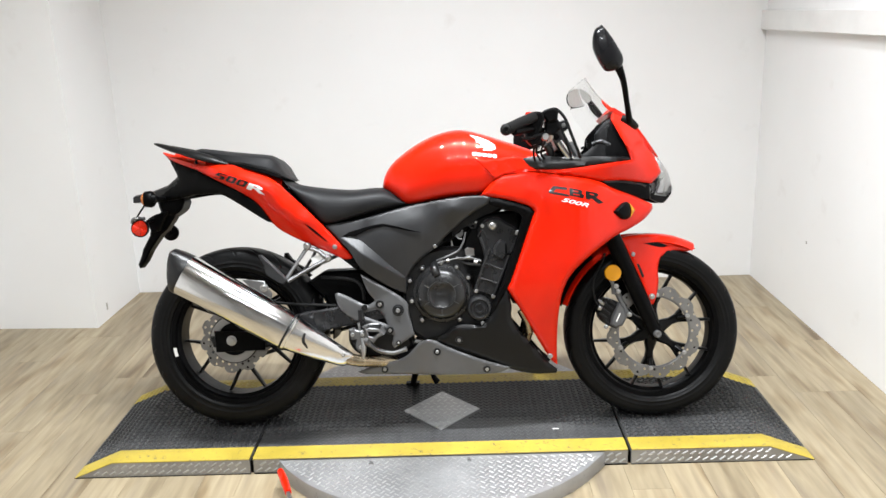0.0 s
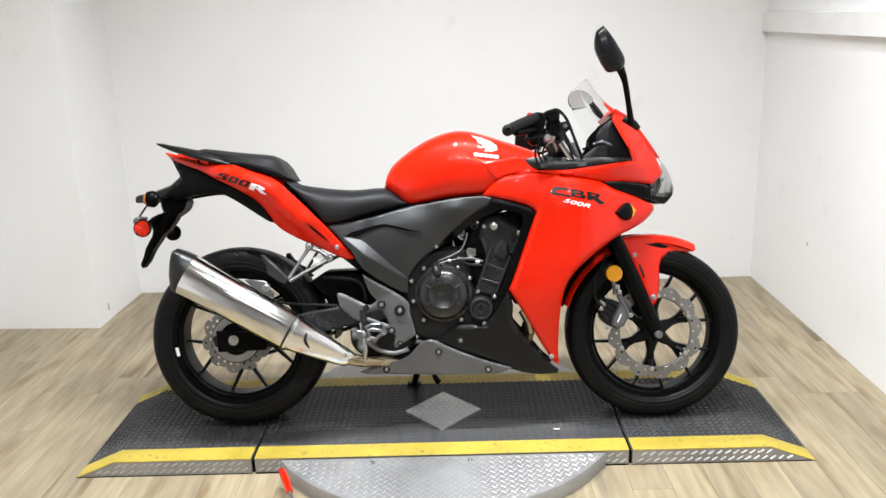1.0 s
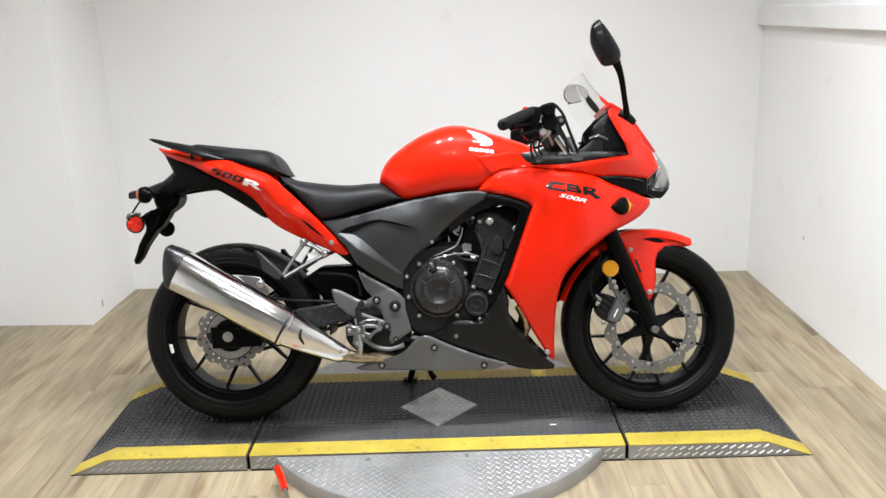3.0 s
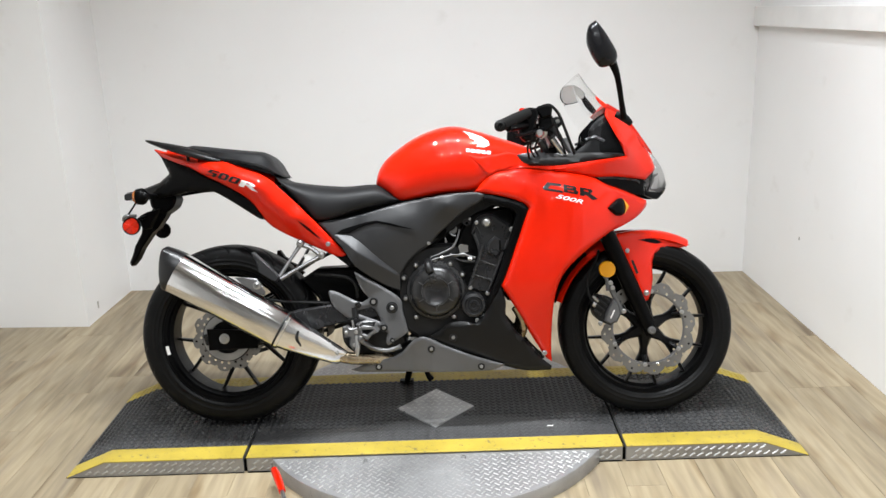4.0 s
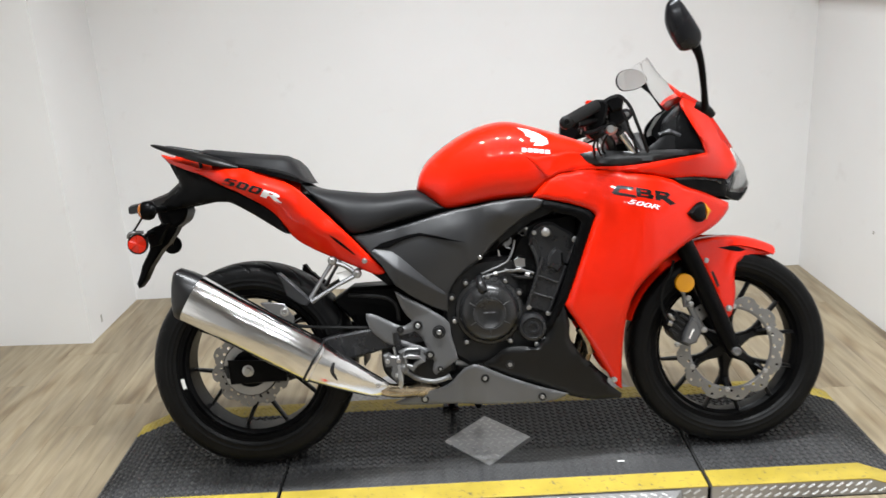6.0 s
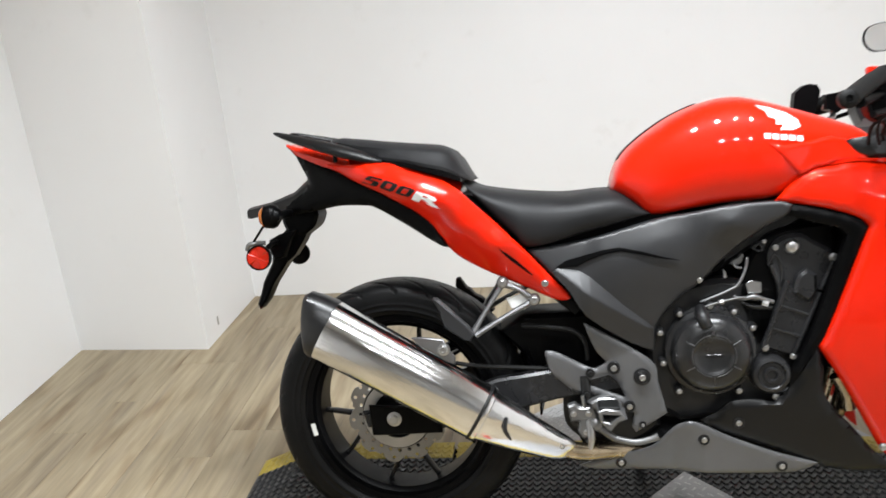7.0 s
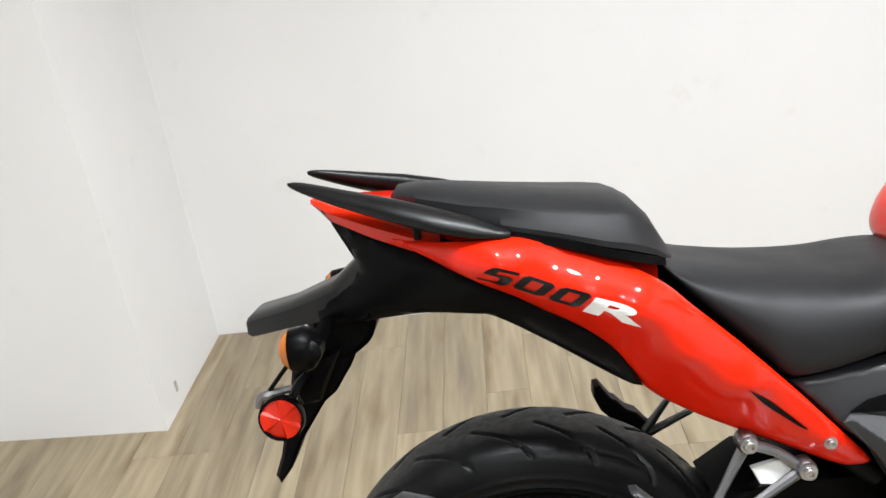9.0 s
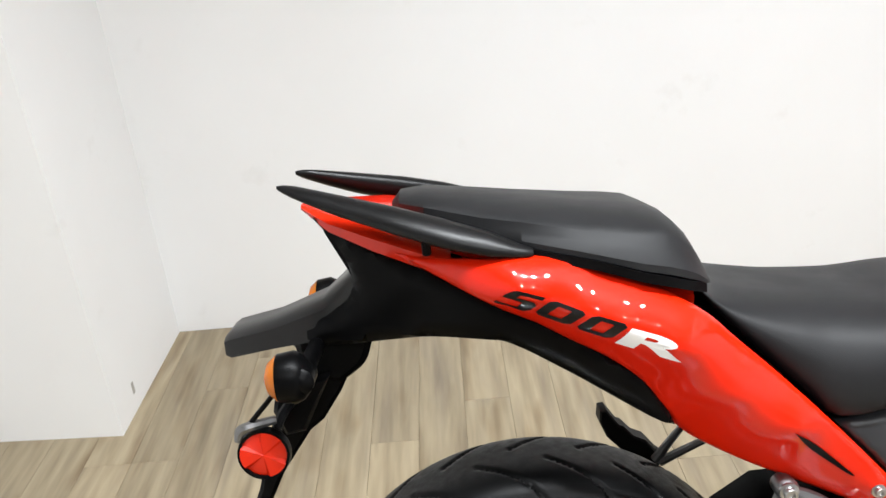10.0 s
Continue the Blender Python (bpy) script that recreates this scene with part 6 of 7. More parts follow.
# windscreen and cockpit
rows_v = []
for i in range(11):
    u = i / 10
    c = Vector((0.628 - 0.118 * u - 0.012 * math.sin(math.pi * u), 0, 1.022 + 0.133 * u))
    half = 0.15 - 0.04 * u ** 2
    rows_v.append([(c.x - 0.055 * (v / 0.12) ** 2 * 0.9, v, c.z - 0.035 * (v / 0.12) ** 2) for v in np.linspace(-half, half, 17)])
front_v, front_f = loft(rows_v, closed=False)
n = len(front_v)
back_v = [(x - 0.0028, y, z - 0.001) for x, y, z in front_v]
back_f = [tuple(n + i for i in reversed(f)) for f in front_f]
rim_loop = list(range(17)) + [17 * i + 16 for i in range(1, 11)] + [170 + i for i in range(15, -1, -1)] + [17 * i for i in range(9, 0, -1)]
rim_f = [(rim_loop[i], rim_loop[(i + 1) % len(rim_loop)], n + rim_loop[(i + 1) % len(rim_loop)], n + rim_loop[i]) for i in range(len(rim_loop))]
solid("windscreen", (front_v + back_v, front_f + back_f + rim_f), CLEAR, label="clear curved windscreen").visible_shadow = False
solid("dashboard", loft([[(x, -w, z0), (x, -w, z1), (x + 0.02, w, z1), (x + 0.02, w, z0)] for x, w, z0, z1 in ((0.50, 0.07, 0.925, 0.94), (0.53, 0.085, 0.90, 0.985), (0.58, 0.09, 0.88, 1.015), (0.625, 0.08, 0.87, 0.99))]), BLACK, label="black instrument panel")
CABIN = field([(0.44, 0.88, 0.13), (0.62, 0.87, 0.145), (0.575, 1.0, 0.105), (0.53, 0.93, 0.115)])
both("cockpit_trim", lambda s: skin([(0.455, 0.876), (0.494, 0.90), (0.517, 0.923), (0.524, 0.959), (0.556, 0.994), (0.578, 1.006), (0.6, 0.955), (0.632, 0.868), (0.55, 0.870)], CABIN, side=s, thick=0.004, edge=0.004), BLACK, "black inner cockpit panel")
# no hollow is modelled: a black sheet on the trim gives the recess's shade
both("cockpit_recess", lambda s: skin([(0.556, 0.925), (0.566, 0.99), (0.58, 0.996), (0.6, 0.95), (0.625, 0.876), (0.553, 0.877), (0.551, 0.9)], lambda x, z: CABIN(x, z) + 0.0035, side=s, thick=0.004, edge=0.002), SHADE_BLACK, "black sheet as the shaded recess beside the instruments")
both("trim_fold", lambda s: skin([(0.508, 0.929), (0.539, 0.939), (0.572, 0.922), (0.566, 0.913), (0.536, 0.926), (0.51, 0.92)], lambda x, z: CABIN(x, z) + 0.006, side=s, thick=0.004, edge=0.003, step=0.006), MATT, "matt fold of the trim")
# mirrors
def pillow(outline, levels):
    """A rounded shell over a side-view outline: levels of (y, scale)."""
    poly = rounded(outline, 5, 80)
    cx, cz = sum(p[0] for p in poly) / len(poly), sum(p[1] for p in poly) / len(poly)
    return loft([[(cx + (x - cx) * k, y, cz + (z - cz) * k) for x, z in poly] for y, k in levels])


near = solid("mirror", pillow([(0.515, 1.268), (0.532, 1.248), (0.555, 1.213), (0.578, 1.168), (0.574, 1.142), (0.562, 1.132), (0.531, 1.127), (0.514, 1.142), (0.495, 1.178), (0.487, 1.21), (0.493, 1.25)], ((-0.334, 0.12), (-0.333, 0.45), (-0.329, 0.78), (-0.32, 0.95), (-0.31, 1.0), (-0.299, 0.98), (-0.287, 0.86), (-0.28, 0.45), (-0.279, 0.1))), CHROME_DARK, label="dark glossy rear-view mirror housing", angle=60)
part("mirror_stem", mesh("mirror_stem", *tube([(0.566, -0.30, 1.14), (0.583, -0.285, 1.10), (0.60, -0.25, 1.035), (0.617, -0.2, 0.985)], [0.014, 0.0095, 0.0085, 0.011], 12), BLACK), near, "black mirror stem")
part("mirror_foot", mesh("mirror_foot", *tube([(0.595, -0.185, 0.998), (0.62, -0.19, 0.985), (0.643, -0.185, 0.965)], [0.01, 0.014, 0.009], 10), RUBBER), near)
FAR = [(0.500, 1.143), (0.510, 1.163), (0.535, 1.169), (0.562, 1.160), (0.583, 1.136), (0.580, 1.114), (0.555, 1.099), (0.518, 1.098), (0.502, 1.118)]


def swung(geo):
    """Turned about its upright, towards the rider."""
    return [(x, y - 1.1 * (x - 0.55) + 0.1 * (z - 1.12), z) for x, y, z in geo[0]], geo[1]


far = solid("mirror", swung(pillow(FAR, ((0.335, 0.9), (0.337, 1.0), (0.345, 1.0), (0.36, 0.9), (0.375, 0.6), (0.38, 0.2)))), BLACK, label="far rear-view mirror seen through the screen", angle=60)
part("mirror_glass", mesh("mirror_glass", *swung(pillow(FAR, ((0.3325, 0.2), (0.3325, 0.95), (0.336, 0.95)))), MIRROR), far, "mirror glass")
part("mirror_stem", mesh("mirror_stem", *tube([(0.578, 0.33, 1.115), (0.602, 0.29, 1.075), (0.62, 0.24, 1.02), (0.625, 0.19, 0.985)], [0.014, 0.010, 0.009, 0.011], 12), BLACK), far, "black mirror stem")
# handlebars
AWAY = {-1: 0.0, 1: 0.1}      # the bars are turned: the far end stands further forward
both("handlebar", lambda s: tube([(0.425, s * 0.10, 0.93), (0.37 + AWAY[s] / 2, s * 0.17, 0.955), (0.31 + AWAY[s], s * 0.25, 0.965), (0.24 + AWAY[s], s * 0.34, 0.95)], 0.011, 12), BLACK, "black clip-on handlebar")
GRIP = {-1: [(0.308, -0.262, 1.002), (0.262, -0.306, 0.98), (0.219, -0.352, 0.958)], 1: [(0.40, 0.265, 0.977), (0.365, 0.31, 0.972), (0.326, 0.352, 0.962)]}
both("grip", lambda s: join(tube(GRIP[s], [0.016, 0.0172, 0.0172], 18), disc_solid([(0, s * 0.358), (0.006, s * 0.358), (0.007, s * 0.366), (0.013, s * 0.365), (0.0175, s * 0.36), (0.0175, s * 0.345), (0, s * 0.345)], GRIP[s][2][0] - 0.004, GRIP[s][2][2] - 0.001, 20)), RUBBER, "black rubber grip")
both("switch_box", lambda s: join(slab([(0.282, 1.0), (0.307, 1.018), (0.333, 1.017), (0.341, 0.999), (0.333, 0.965), (0.318, 0.925), (0.300, 0.914), (0.284, 0.93), (0.278, 0.964)], s * 0.265, s * 0.225, bevel=0.007, smooth=True)), BLACK, "black switch housing")
solid("kill_switch", block(0.283, 0.300, -0.262, -0.24, 1.003, 1.018, 0.003), RED, label="red stop switch")
solid("brake_reservoir", join(slab([(0.333, 1.012), (0.343, 1.024), (0.371, 1.03), (0.388, 1.02), (0.384, 0.993), (0.354, 0.984)], -0.245, -0.205, bevel=0.006, smooth=True)), BLACK, label="black brake fluid reservoir")
both("lever_perch", lambda s: slab([(0.345, 0.99), (0.385, 0.995), (0.395, 0.965), (0.37, 0.945), (0.345, 0.955)], s * 0.235, s * 0.19, bevel=0.006, smooth=True), BLACK)
both("hand_lever", lambda s: tube([(0.362 + AWAY[s], s * 0.225, 0.955), (0.325 + AWAY[s], s * 0.275, 0.944), (0.29 + AWAY[s], s * 0.32, 0.932), (0.258 + AWAY[s], s * 0.352, 0.927)], [0.008, 0.0055, 0.005, 0.007], 10), BLACK, "black hand lever")
both("lever_clamp", lambda s: tube([(0.344, s * 0.222, 0.962), (0.362, s * 0.218, 0.955), (0.366, s * 0.21, 0.938), (0.352, s * 0.20, 0.93)], [0.009, 0.0085, 0.007, 0.0065], 10), ZINC, "bright lever clamp")
solid("pinch_collar", disc_solid([(0, -0.02), (0.014, -0.02), (0.0175, -0.016), (0.0185, 0.01), (0, 0.01)], 0.4155, 0.984, 20), CASE, label="dark round pinch collar").location = (0, -0.115, 0)
solid("collar_nut", disc_solid([(0, -0.012), (0.006, -0.012), (0.008, -0.008), (0.008, 0.004), (0, 0.004)], 0.4155, 0.984, 6), ZINC, label="bright collar nut").location = (0, -0.133, 0)
solid("clutch_cable", tube([(0.37, -0.2, 1.015), (0.395, -0.195, 0.985), (0.41, -0.19, 0.945), (0.425, -0.18, 0.905), (0.435, -0.17, 0.875)], 0.004, 8), RUBBER, label="thin black cable")
solid("instrument_loom", tube([(0.39, -0.14, 0.985), (0.413, -0.14, 0.94), (0.435, -0.14, 0.89), (0.445, -0.14, 0.87)], [0.011, 0.013, 0.015, 0.016], 10), ENGINE, label="black taped wire loom")
solid("brake_line", tube([(0.35, -0.205, 1.022), (0.366, -0.205, 1.029), (0.388, -0.2, 1.029), (0.413, -0.2, 1.0), (0.43, -0.2, 0.955), (0.448, -0.195, 0.908), (0.462, -0.18, 0.875)], 0.0048, 10), RUBBER, label="black brake hose")
both("bar_clamp", lambda s: slab([(0.372, 0.975), (0.404, 0.972), (0.425, 0.935), (0.42, 0.90), (0.392, 0.91), (0.378, 0.94)], s * 0.15, s * 0.085, bevel=0.008, smooth=True), ENGINE, "black handlebar clamp")
solid("fork_cap", tube([(0.398, -0.15, 0.93), (0.437, -0.15, 0.873)], [0.0135, 0.0135], 18, 1), SLEEVE, label="bright fork top")
solid("clamp_bolt", disc_solid([(0, -0.012), (0.009, -0.012), (0.0115, -0.009), (0.012, 0.006), (0, 0.006)], 0, 0, 20), ZINC, label="bright round clamp end").location = (0.341, -0.275, 0.937)
solid("cable_loop", tube([(0.335, -0.17, 0.87), (0.32, -0.2, 0.895), (0.322, -0.215, 0.921), (0.338, -0.22, 0.933), (0.362, -0.2, 0.93)], 0.003, 8), RUBBER, label="looped black cable")
solid("throttle_cable", tube([(0.336, -0.225, 0.93), (0.319, -0.21, 0.918), (0.311, -0.19, 0.90), (0.318, -0.16, 0.872)], 0.0035, 8), RUBBER)
solid("throttle_cable", tube([(0.344, -0.22, 0.925), (0.336, -0.2, 0.905), (0.34, -0.17, 0.885), (0.365, -0.13, 0.87)], 0.0035, 8), RUBBER)
solid("wire_loom", tube([(0.355, -0.14, 0.925), (0.37, -0.13, 0.905), (0.375, -0.12, 0.88)], [0.012, 0.014, 0.011], 10), ENGINE)
solid("top_yoke", slab([(0.385, 0.90), (0.455, 0.915), (0.455, 0.935), (0.39, 0.925)], -0.12, 0.12, bevel=0.006), CAST, label="grey cast top yoke")
# fork, fender, caliper
rake = Vector((-0.134, 0, 0.314)).normalized()
for s in (-1, 1):
    p = Vector((FX, s * 0.1, FZ))
    leg = solid("fork_leg", tube([p - rake * 0.015, p + rake * 0.12, p + rake * 0.22, p + rake * 0.38], [0.021, 0.0265, 0.027, 0.027], 18), BLACK, label="black fork slider")
    part("fork_tube", mesh("fork_tube", *tube([p + rake * 0.37, p + rake * 0.6, p + rake * 0.69], 0.0205, 16, 1), ALLOY), leg, "bright fork tube")
fender = solid("front_fender", revolve([(0.303, -0.062), (0.318, -0.055), (0.327, -0.03), (0.33, 0), (0.327, 0.03), (0.318, 0.055), (0.303, 0.062), (0.30, 0.058), (0.315, 0.05), (0.324, 0), (0.315, -0.05), (0.30, -0.058), (0.303, -0.062)], FX, FZ, 44, 63, 162), RED, label="glossy red front fender", angle=60)
part("fender_lip", mesh("fender_lip", *revolve([(0.322, -0.068), (0.344, -0.058), (0.347, -0.05), (0.34, -0.048), (0.32, -0.062), (0.322, -0.068)], FX, FZ, 20, 128, 163), BLACK), fender, "black rear edge of the fender")
FEND = field([(0.7, 0.5, 0.088), (0.7, 0.6, 0.062), (0.85, 0.57, 0.04), (0.62, 0.58, 0.078), (0.7, 0.39, 0.09)])
for s in (-1, 1):
    part("fender_side", mesh("fender_side", *skin([(0.593, 0.607), (0.648, 0.618), (0.707, 0.618), (0.767, 0.61), (0.826, 0.589), (0.866, 0.564), (0.833, 0.556), (0.782, 0.558), (0.74, 0.541), (0.729, 0.505), (0.728, 0.449), (0.714, 0.395), (0.699, 0.381), (0.685, 0.396), (0.665, 0.461), (0.64, 0.518), (0.62, 0.556)], FEND, side=s, thick=0.004, edge=0.006, step=0.01), RED, 60), fender, "glossy red fender side")
    part("fender_slit", mesh("fender_slit", *skin([(0.683, 0.589), (0.732, 0.591), (0.77, 0.577), (0.741, 0.574)], lambda x, z: FEND(x, z) + 0.0015, side=s, thick=0.002, edge=0.001), BLACK), fender)
part("fender_mark", mesh("fender_mark", *skin([(0.655, 0.521), (0.663, 0.523), (0.679, 0.479), (0.671, 0.476)], lambda x, z: FEND(x, z) + 0.0008, thick=0.002, edge=0.0005), BLACK_INK), fender, "small black caution print")
bolt(0.644, -0.08, 0.553, bike, 1.2)
bolt(0.702, -0.098, 0.413, bike, 1.2)
solid("fork_reflector", disc_solid([(0, -0.128), (0.026, -0.127), (0.0275, -0.122), (0.0275, -0.112), (0, -0.112)], 0.569, 0.497, 36), AMBER, label="round amber fork reflector")
caliper = solid("brake_caliper", slab([(0.52, 0.395), (0.545, 0.412), (0.572, 0.405), (0.598, 0.39), (0.612, 0.36), (0.606, 0.328), (0.58, 0.308), (0.548, 0.322), (0.525, 0.345)], -0.106, -0.05, bevel=0.008, smooth=True), ENGINE, label="black front brake caliper")
part("caliper_bridge", mesh("caliper_bridge", *slab([(0.562, 0.35), (0.586, 0.398), (0.604, 0.384), (0.612, 0.35), (0.598, 0.322), (0.574, 0.314), (0.558, 0.326)], -0.126, -0.104, bevel=0.006), GREY), caliper, "grey caliper body")
part("body_print", mesh("body_print", *slab([(0.574, 0.337), (0.587, 0.364), (0.591, 0.362), (0.578, 0.335)], -0.1268, -0.1258, bevel=0.0002), LABEL), caliper, "small pale print")
for k in range(4):
    x, z = 0.529 + 0.011 * k, 0.352 + 0.0135 * k
    part("cooling_fin", mesh("cooling_fin", *slab([(x - 0.012, z + 0.012), (x - 0.006, z + 0.018), (x + 0.018, z - 0.002), (x + 0.014, z - 0.008)], -0.122, -0.1, bevel=0.002), ENGINE), caliper)
part("caliper_mount", mesh("caliper_mount", *slab([(0.572, 0.438), (0.59, 0.447), (0.604, 0.41), (0.624, 0.365), (0.626, 0.345), (0.61, 0.345), (0.595, 0.39)], -0.1, -0.085, bevel=0.003), CAST), caliper, "cast caliper mount")
part("bleed_nipple", mesh("bleed_nipple", *tube([(0.538, -0.104, 0.392), (0.528, -0.108, 0.4), (0.522, -0.108, 0.409)], [0.008, 0.007, 0.005], 8, 2), ZINC), caliper, "bright bleed nipple")
part("banjo_bolt", mesh("banjo_bolt", *tube([(0.53, -0.11, 0.378), (0.519, -0.112, 0.384)], [0.0085, 0.0085], 6, 1), ZINC), caliper, "bright hose bolt")
for x, z in ((0.543, 0.318), (0.622, 0.357), (0.586, 0.435), (0.58, 0.452)):
    bolt(x, -0.118, z, caliper, 1.0)
solid("front_brake_hose", tube([(0.525, -0.11, 0.382), (0.513, -0.108, 0.402), (0.506, -0.104, 0.43), (0.506, -0.1, 0.458), (0.515, -0.095, 0.49), (0.54, -0.085, 0.53), (0.55, -0.08, 0.56)], 0.0045, 8), RUBBER, label="black front brake hose")
solid("hose_clip", tube([(0.575, -0.1, 0.425), (0.57, -0.1, 0.46), (0.565, -0.1, 0.475)], [0.008, 0.006, 0.009], 8), ALLOY)

# graphics
def letters(text, name, x, z, size, slope, w, mat, parent, stretch=1.0, shear=0.25, bold=0.0, proud=0.0016):
    """Lettering laid on the skin, its baseline starting at (x, z) in the side view."""
    cu = bpy.data.curves.new(name, "FONT")
    cu.body, cu.size, cu.shear, cu.offset = text, 1.0, shear, bold
    tmp = new(name, cu)
    bpy.context.view_layer.update()
    me = bpy.data.meshes.new_from_object(tmp.evaluated_get(bpy.context.evaluated_depsgraph_get()))
    bpy.data.objects.remove(tmp)
    bpy.data.curves.remove(cu)
    bm = bmesh.new()
    bm.from_mesh(me)
    bmesh.ops.triangulate(bm, faces=bm.faces)
    for _ in range(4):
        long = [e for e in bm.edges if e.calc_length() > 0.16]
        if long:
            bmesh.ops.subdivide_edges(bm, edges=long, cuts=1)
            bmesh.ops.triangulate(bm, faces=bm.faces)
    bm.to_mesh(me)
    bm.free()
    c, s = math.cos(radians(slope)), math.sin(radians(slope))
    for q in me.vertices:
        u, v = q.co.x * stretch * size, q.co.y * size
        px, pz = x + c * u - s * v, z + s * u + c * v
        q.co = (px, -(float(w(np.array(px), np.array(pz))) + proud), pz)
    me.materials.clear()
    me.materials.append(mat)
    me.name = name
    return part(name, me, parent)


letters("R", "letter_print", -0.6235, 0.8125, 0.029, -20, cowl_shape, WHITE_INK, tail[0], 3.6, 0.1, 0.04)
letters("500R", "number_print", 0.392, 0.7385, 0.0175, -15, FAIR, WHITE_INK, bike, 2.4, 0.3, 0.012)


def decal(name, pts, w, mat, parent, label="", proud=0.0012):
    return part(name, mesh(name, *skin(pts, lambda x, z: w(x, z) + proud, thick=0.0004, edge=0.0002, step=0.008, smooth=False), mat), parent, label)


FIVE = [(0.2, 1.0), (1.0, 1.0), (1.0, 0.82), (0.36, 0.82), (0.33, 0.62), (0.86, 0.62), (1.0, 0.48), (1.0, 0.14), (0.86, 0.0), (-0.02, 0.0), (-0.02, 0.12), (0.6, 0.14), (0.6, 0.46), (0.0, 0.46), (0.0, 0.6), (0.08, 0.9)]
ZERO = [(0.14, 1.0), (0.86, 1.0), (1.0, 0.86), (1.0, 0.14), (0.86, 0.0), (0.14, 0.0), (0.0, 0.14), (0.0, 0.86)]
COUNTER = [(0.32, 0.8), (0.64, 0.8), (0.68, 0.76), (0.68, 0.24), (0.64, 0.2), (0.32, 0.2), (0.3, 0.24), (0.3, 0.76)]


def digit(k, pts, holes=()):
    """A squared, slanted digit laid on the tail cowl, the k-th of its row."""
    c, q = math.cos(radians(-18.5)), math.sin(radians(-18.5))

    def put(u, v):
        a, b = 0.0405 * k + 0.0345 * u + 0.012 * v, 0.0215 * v
        return (-0.735 + c * a - q * b, 0.8515 + q * a + c * b)
    geo = skin([put(*p) for p in pts], lambda x, z: cowl_shape(x, z) + 0.0016, [[put(*p) for p in h] for h in holes], thick=0.0004, edge=0.0002, step=0.006, smooth=False)
    part("digit_print", mesh("digit_print", *geo, BLACK_INK), tail[0], "squared black digit")


digit(0, FIVE)
digit(1, ZERO, [COUNTER])
digit(2, ZERO, [COUNTER])
GRAPHIC = (
    ([(0.354, 0.769), (0.371, 0.788), (0.415, 0.781), (0.412, 0.773), (0.380, 0.778), (0.371, 0.769), (0.416, 0.759), (0.42, 0.751), (0.362, 0.763)], ()),
    ([(0.42, 0.78), (0.456, 0.772), (0.463, 0.766), (0.459, 0.7605), (0.468, 0.754), (0.463, 0.745), (0.42, 0.755)], ([(0.432, 0.7715), (0.449, 0.768), (0.449, 0.765), (0.432, 0.7685)], [(0.432, 0.7615), (0.452, 0.757), (0.452, 0.7535), (0.432, 0.758)])),
    ([(0.472, 0.769), (0.508, 0.761), (0.515, 0.754), (0.506, 0.747), (0.53, 0.729), (0.512, 0.726), (0.492, 0.7425), (0.486, 0.744), (0.485, 0.7395), (0.471, 0.743)], ([(0.485, 0.7605), (0.499, 0.757), (0.499, 0.753), (0.485, 0.7565)],)))
for pts, gaps in GRAPHIC:
    part("fairing_graphic", mesh("fairing_graphic", *skin(pts, lambda x, z: FAIR(x, z) + 0.0012, gaps, thick=0.0004, edge=0.0002, step=0.008, smooth=False), BLACK_INK), bike, "black slanted graphic shape")


def tank_w(x, z):
    """Half-width of the tank's upper side, for graphics laid on it."""
    x, z = np.asarray(x, float), np.asarray(z, float)
    zt, zb, w = (np.interp(x, [k[0] for k in q], [k[1] for k in q]) for q in (TOP, LOW, HALF))
    t = np.clip((z - zb) / (zt - zb), 0, 1)
    u = np.where(t > 0.35, np.clip((t - 0.35) / 0.65, 0, 1) ** (1 / 0.95), np.clip((0.35 - t) / 0.35, 0, 1) ** (1 / 0.95))
    return w * np.sqrt(np.clip(1 - u * u, 0, 1)) ** np.where(t > 0.35, 0.55, 0.24) - 0.015


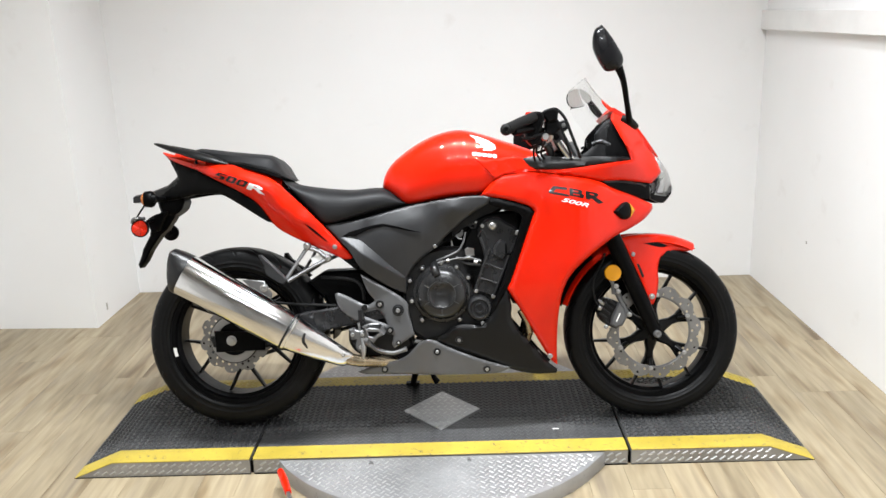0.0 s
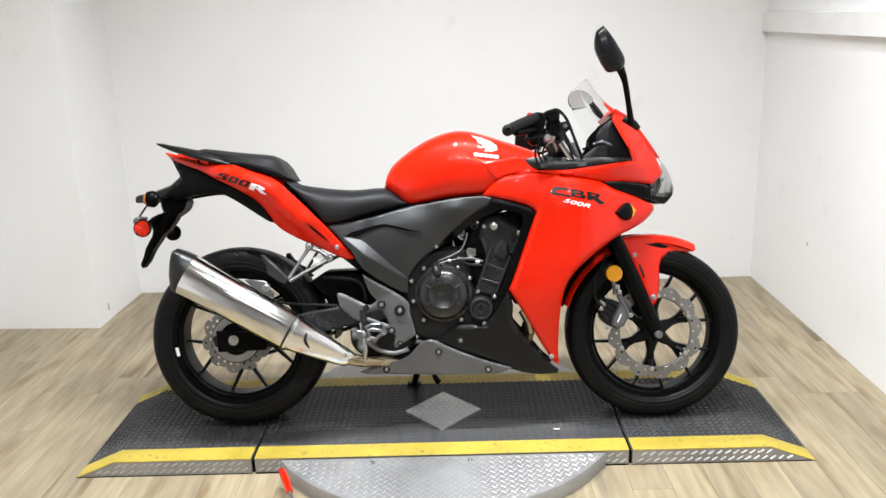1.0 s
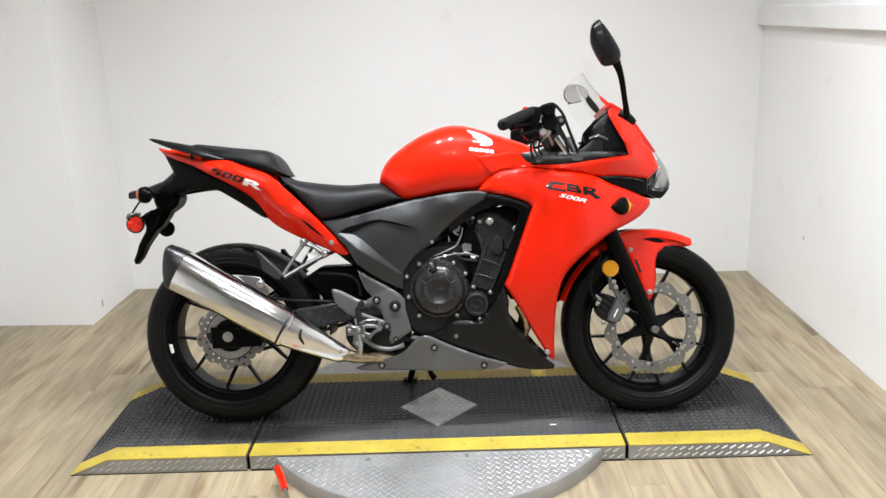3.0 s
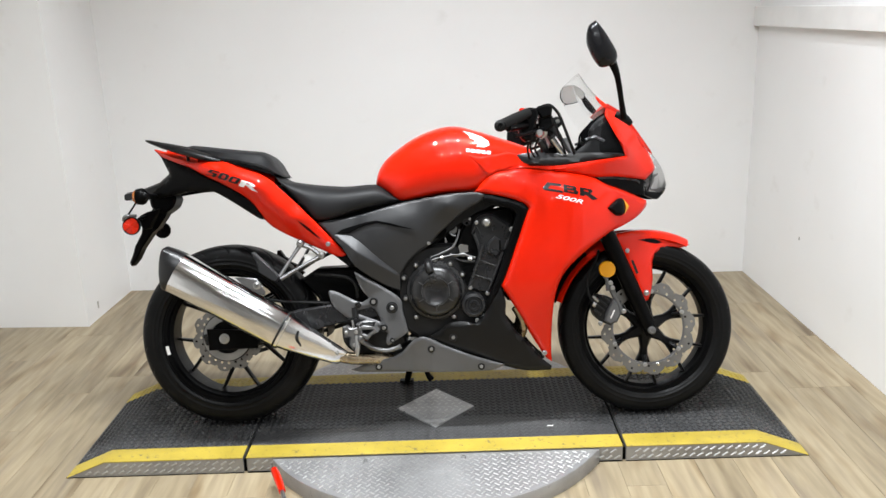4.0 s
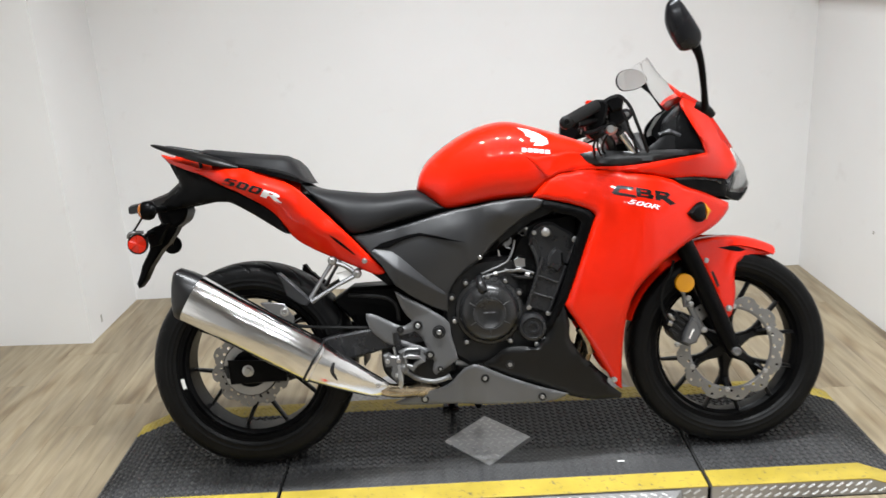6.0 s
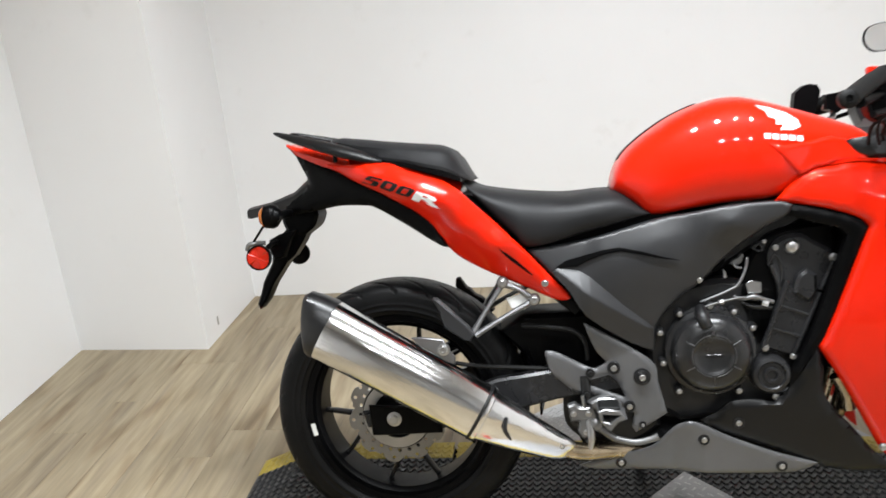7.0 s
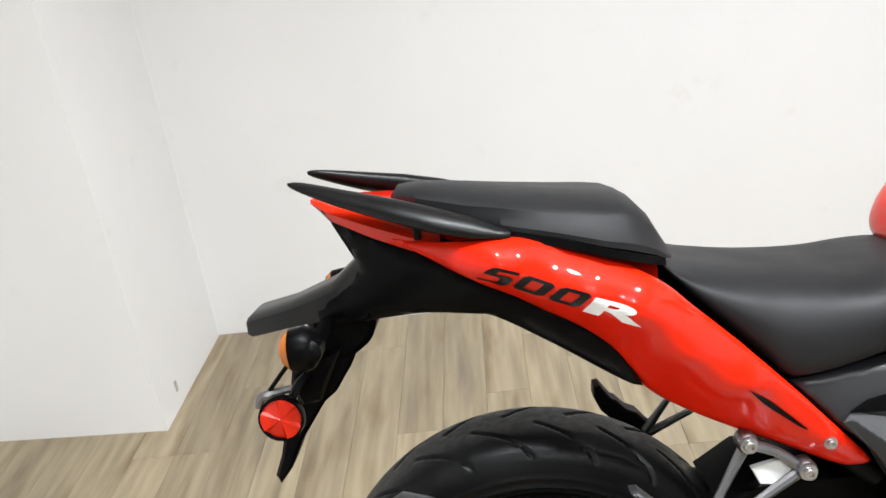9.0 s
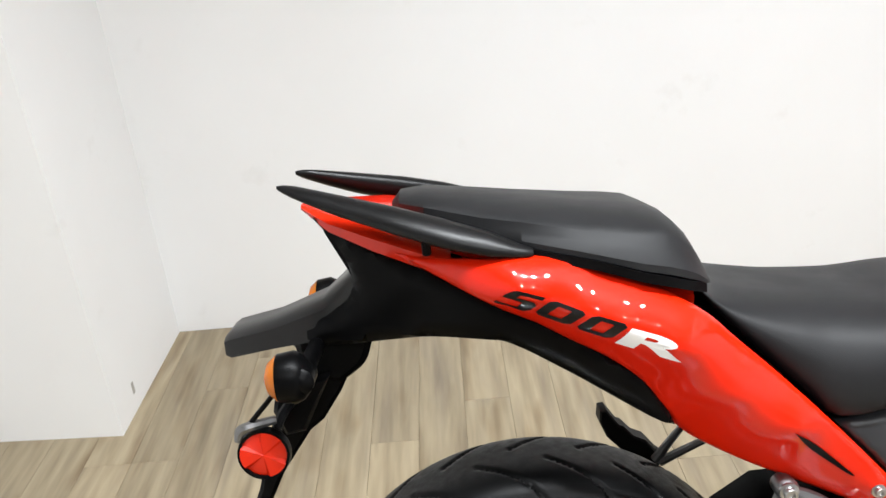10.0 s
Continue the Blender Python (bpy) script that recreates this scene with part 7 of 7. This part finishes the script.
COVER = field([(0.12, 0.886, 0.166), (0.15, 0.855, 0.168), (0.189, 0.818, 0.17), (0.24, 0.832, 0.167), (0.32, 0.842, 0.163), (0.28, 0.88, 0.152), (0.2, 0.9, 0.158)])
part("tank_front_cover", mesh("tank_front_cover", *skin([(0.121, 0.884), (0.151, 0.854), (0.186, 0.817), (0.215, 0.83), (0.26, 0.837), (0.32, 0.843), (0.318, 0.852), (0.29, 0.882), (0.25, 0.892), (0.2, 0.884), (0.155, 0.88)], lambda x, z: np.maximum(tank_w(x, z) + 0.003, COVER(x, z) - 0.006), thick=0.02, edge=0.004, step=0.008, smooth=False), RED, 60), tank, "red front cover with a thin panel gap")
decal("wing_emblem", [(0.108, 0.966), (0.14, 0.958), (0.17, 0.945), (0.19, 0.93), (0.193, 0.915), (0.176, 0.909), (0.15, 0.911), (0.158, 0.921), (0.142, 0.923), (0.146, 0.933), (0.13, 0.94), (0.128, 0.95)], tank_w, WHITE_INK, tank, "white wing-shaped emblem", 0.002)
for k in range(5):
    x = 0.116 + 0.0165 * k
    decal("emblem_bar", [(x, 0.906 - 0.0022 * k), (x + 0.013, 0.9045 - 0.0022 * k), (x + 0.013, 0.8935 - 0.0022 * k), (x, 0.895 - 0.0022 * k)], tank_w, WHITE_INK, tank, "", 0.002)

# ---- floor of grey-tan planks ----
floor = setting("floor", box(LEFT_X - 0.12, RIGHT_X + 0.12, REAR_Y - 0.12, BACK_Y + 0.12, -0.12, -0.0035), PLANK, "grey-tan wood-look plank floor", "floor")
PLANK_W, PLANK_L, GAP = 0.122, 0.93, 0.0006
shapes = {}


def plank_mesh(w, l):
    key = (round(w, 3), round(l, 3))
    if key not in shapes:
        shapes[key] = mesh("plank", *block(0, w, 0, l, -0.0034, 0.0, 0.0005), PLANK, 20)
    return shapes[key]


rng = random.Random(4)
x = LEFT_X
while x < RIGHT_X - 0.02:
    w = min(PLANK_W, RIGHT_X - x)
    y = BACK_Y - rng.choice((0.2, 0.35, 0.5, 0.65, 0.8, 0.93))
    y1 = BACK_Y
    while y1 > -2.2:
        l = y1 - y
        ob = part("plank", plank_mesh(w - GAP, l - GAP), floor)
        ob.location = (x, y, 0)
        y1, y = y, y - PLANK_L
    x += PLANK_W
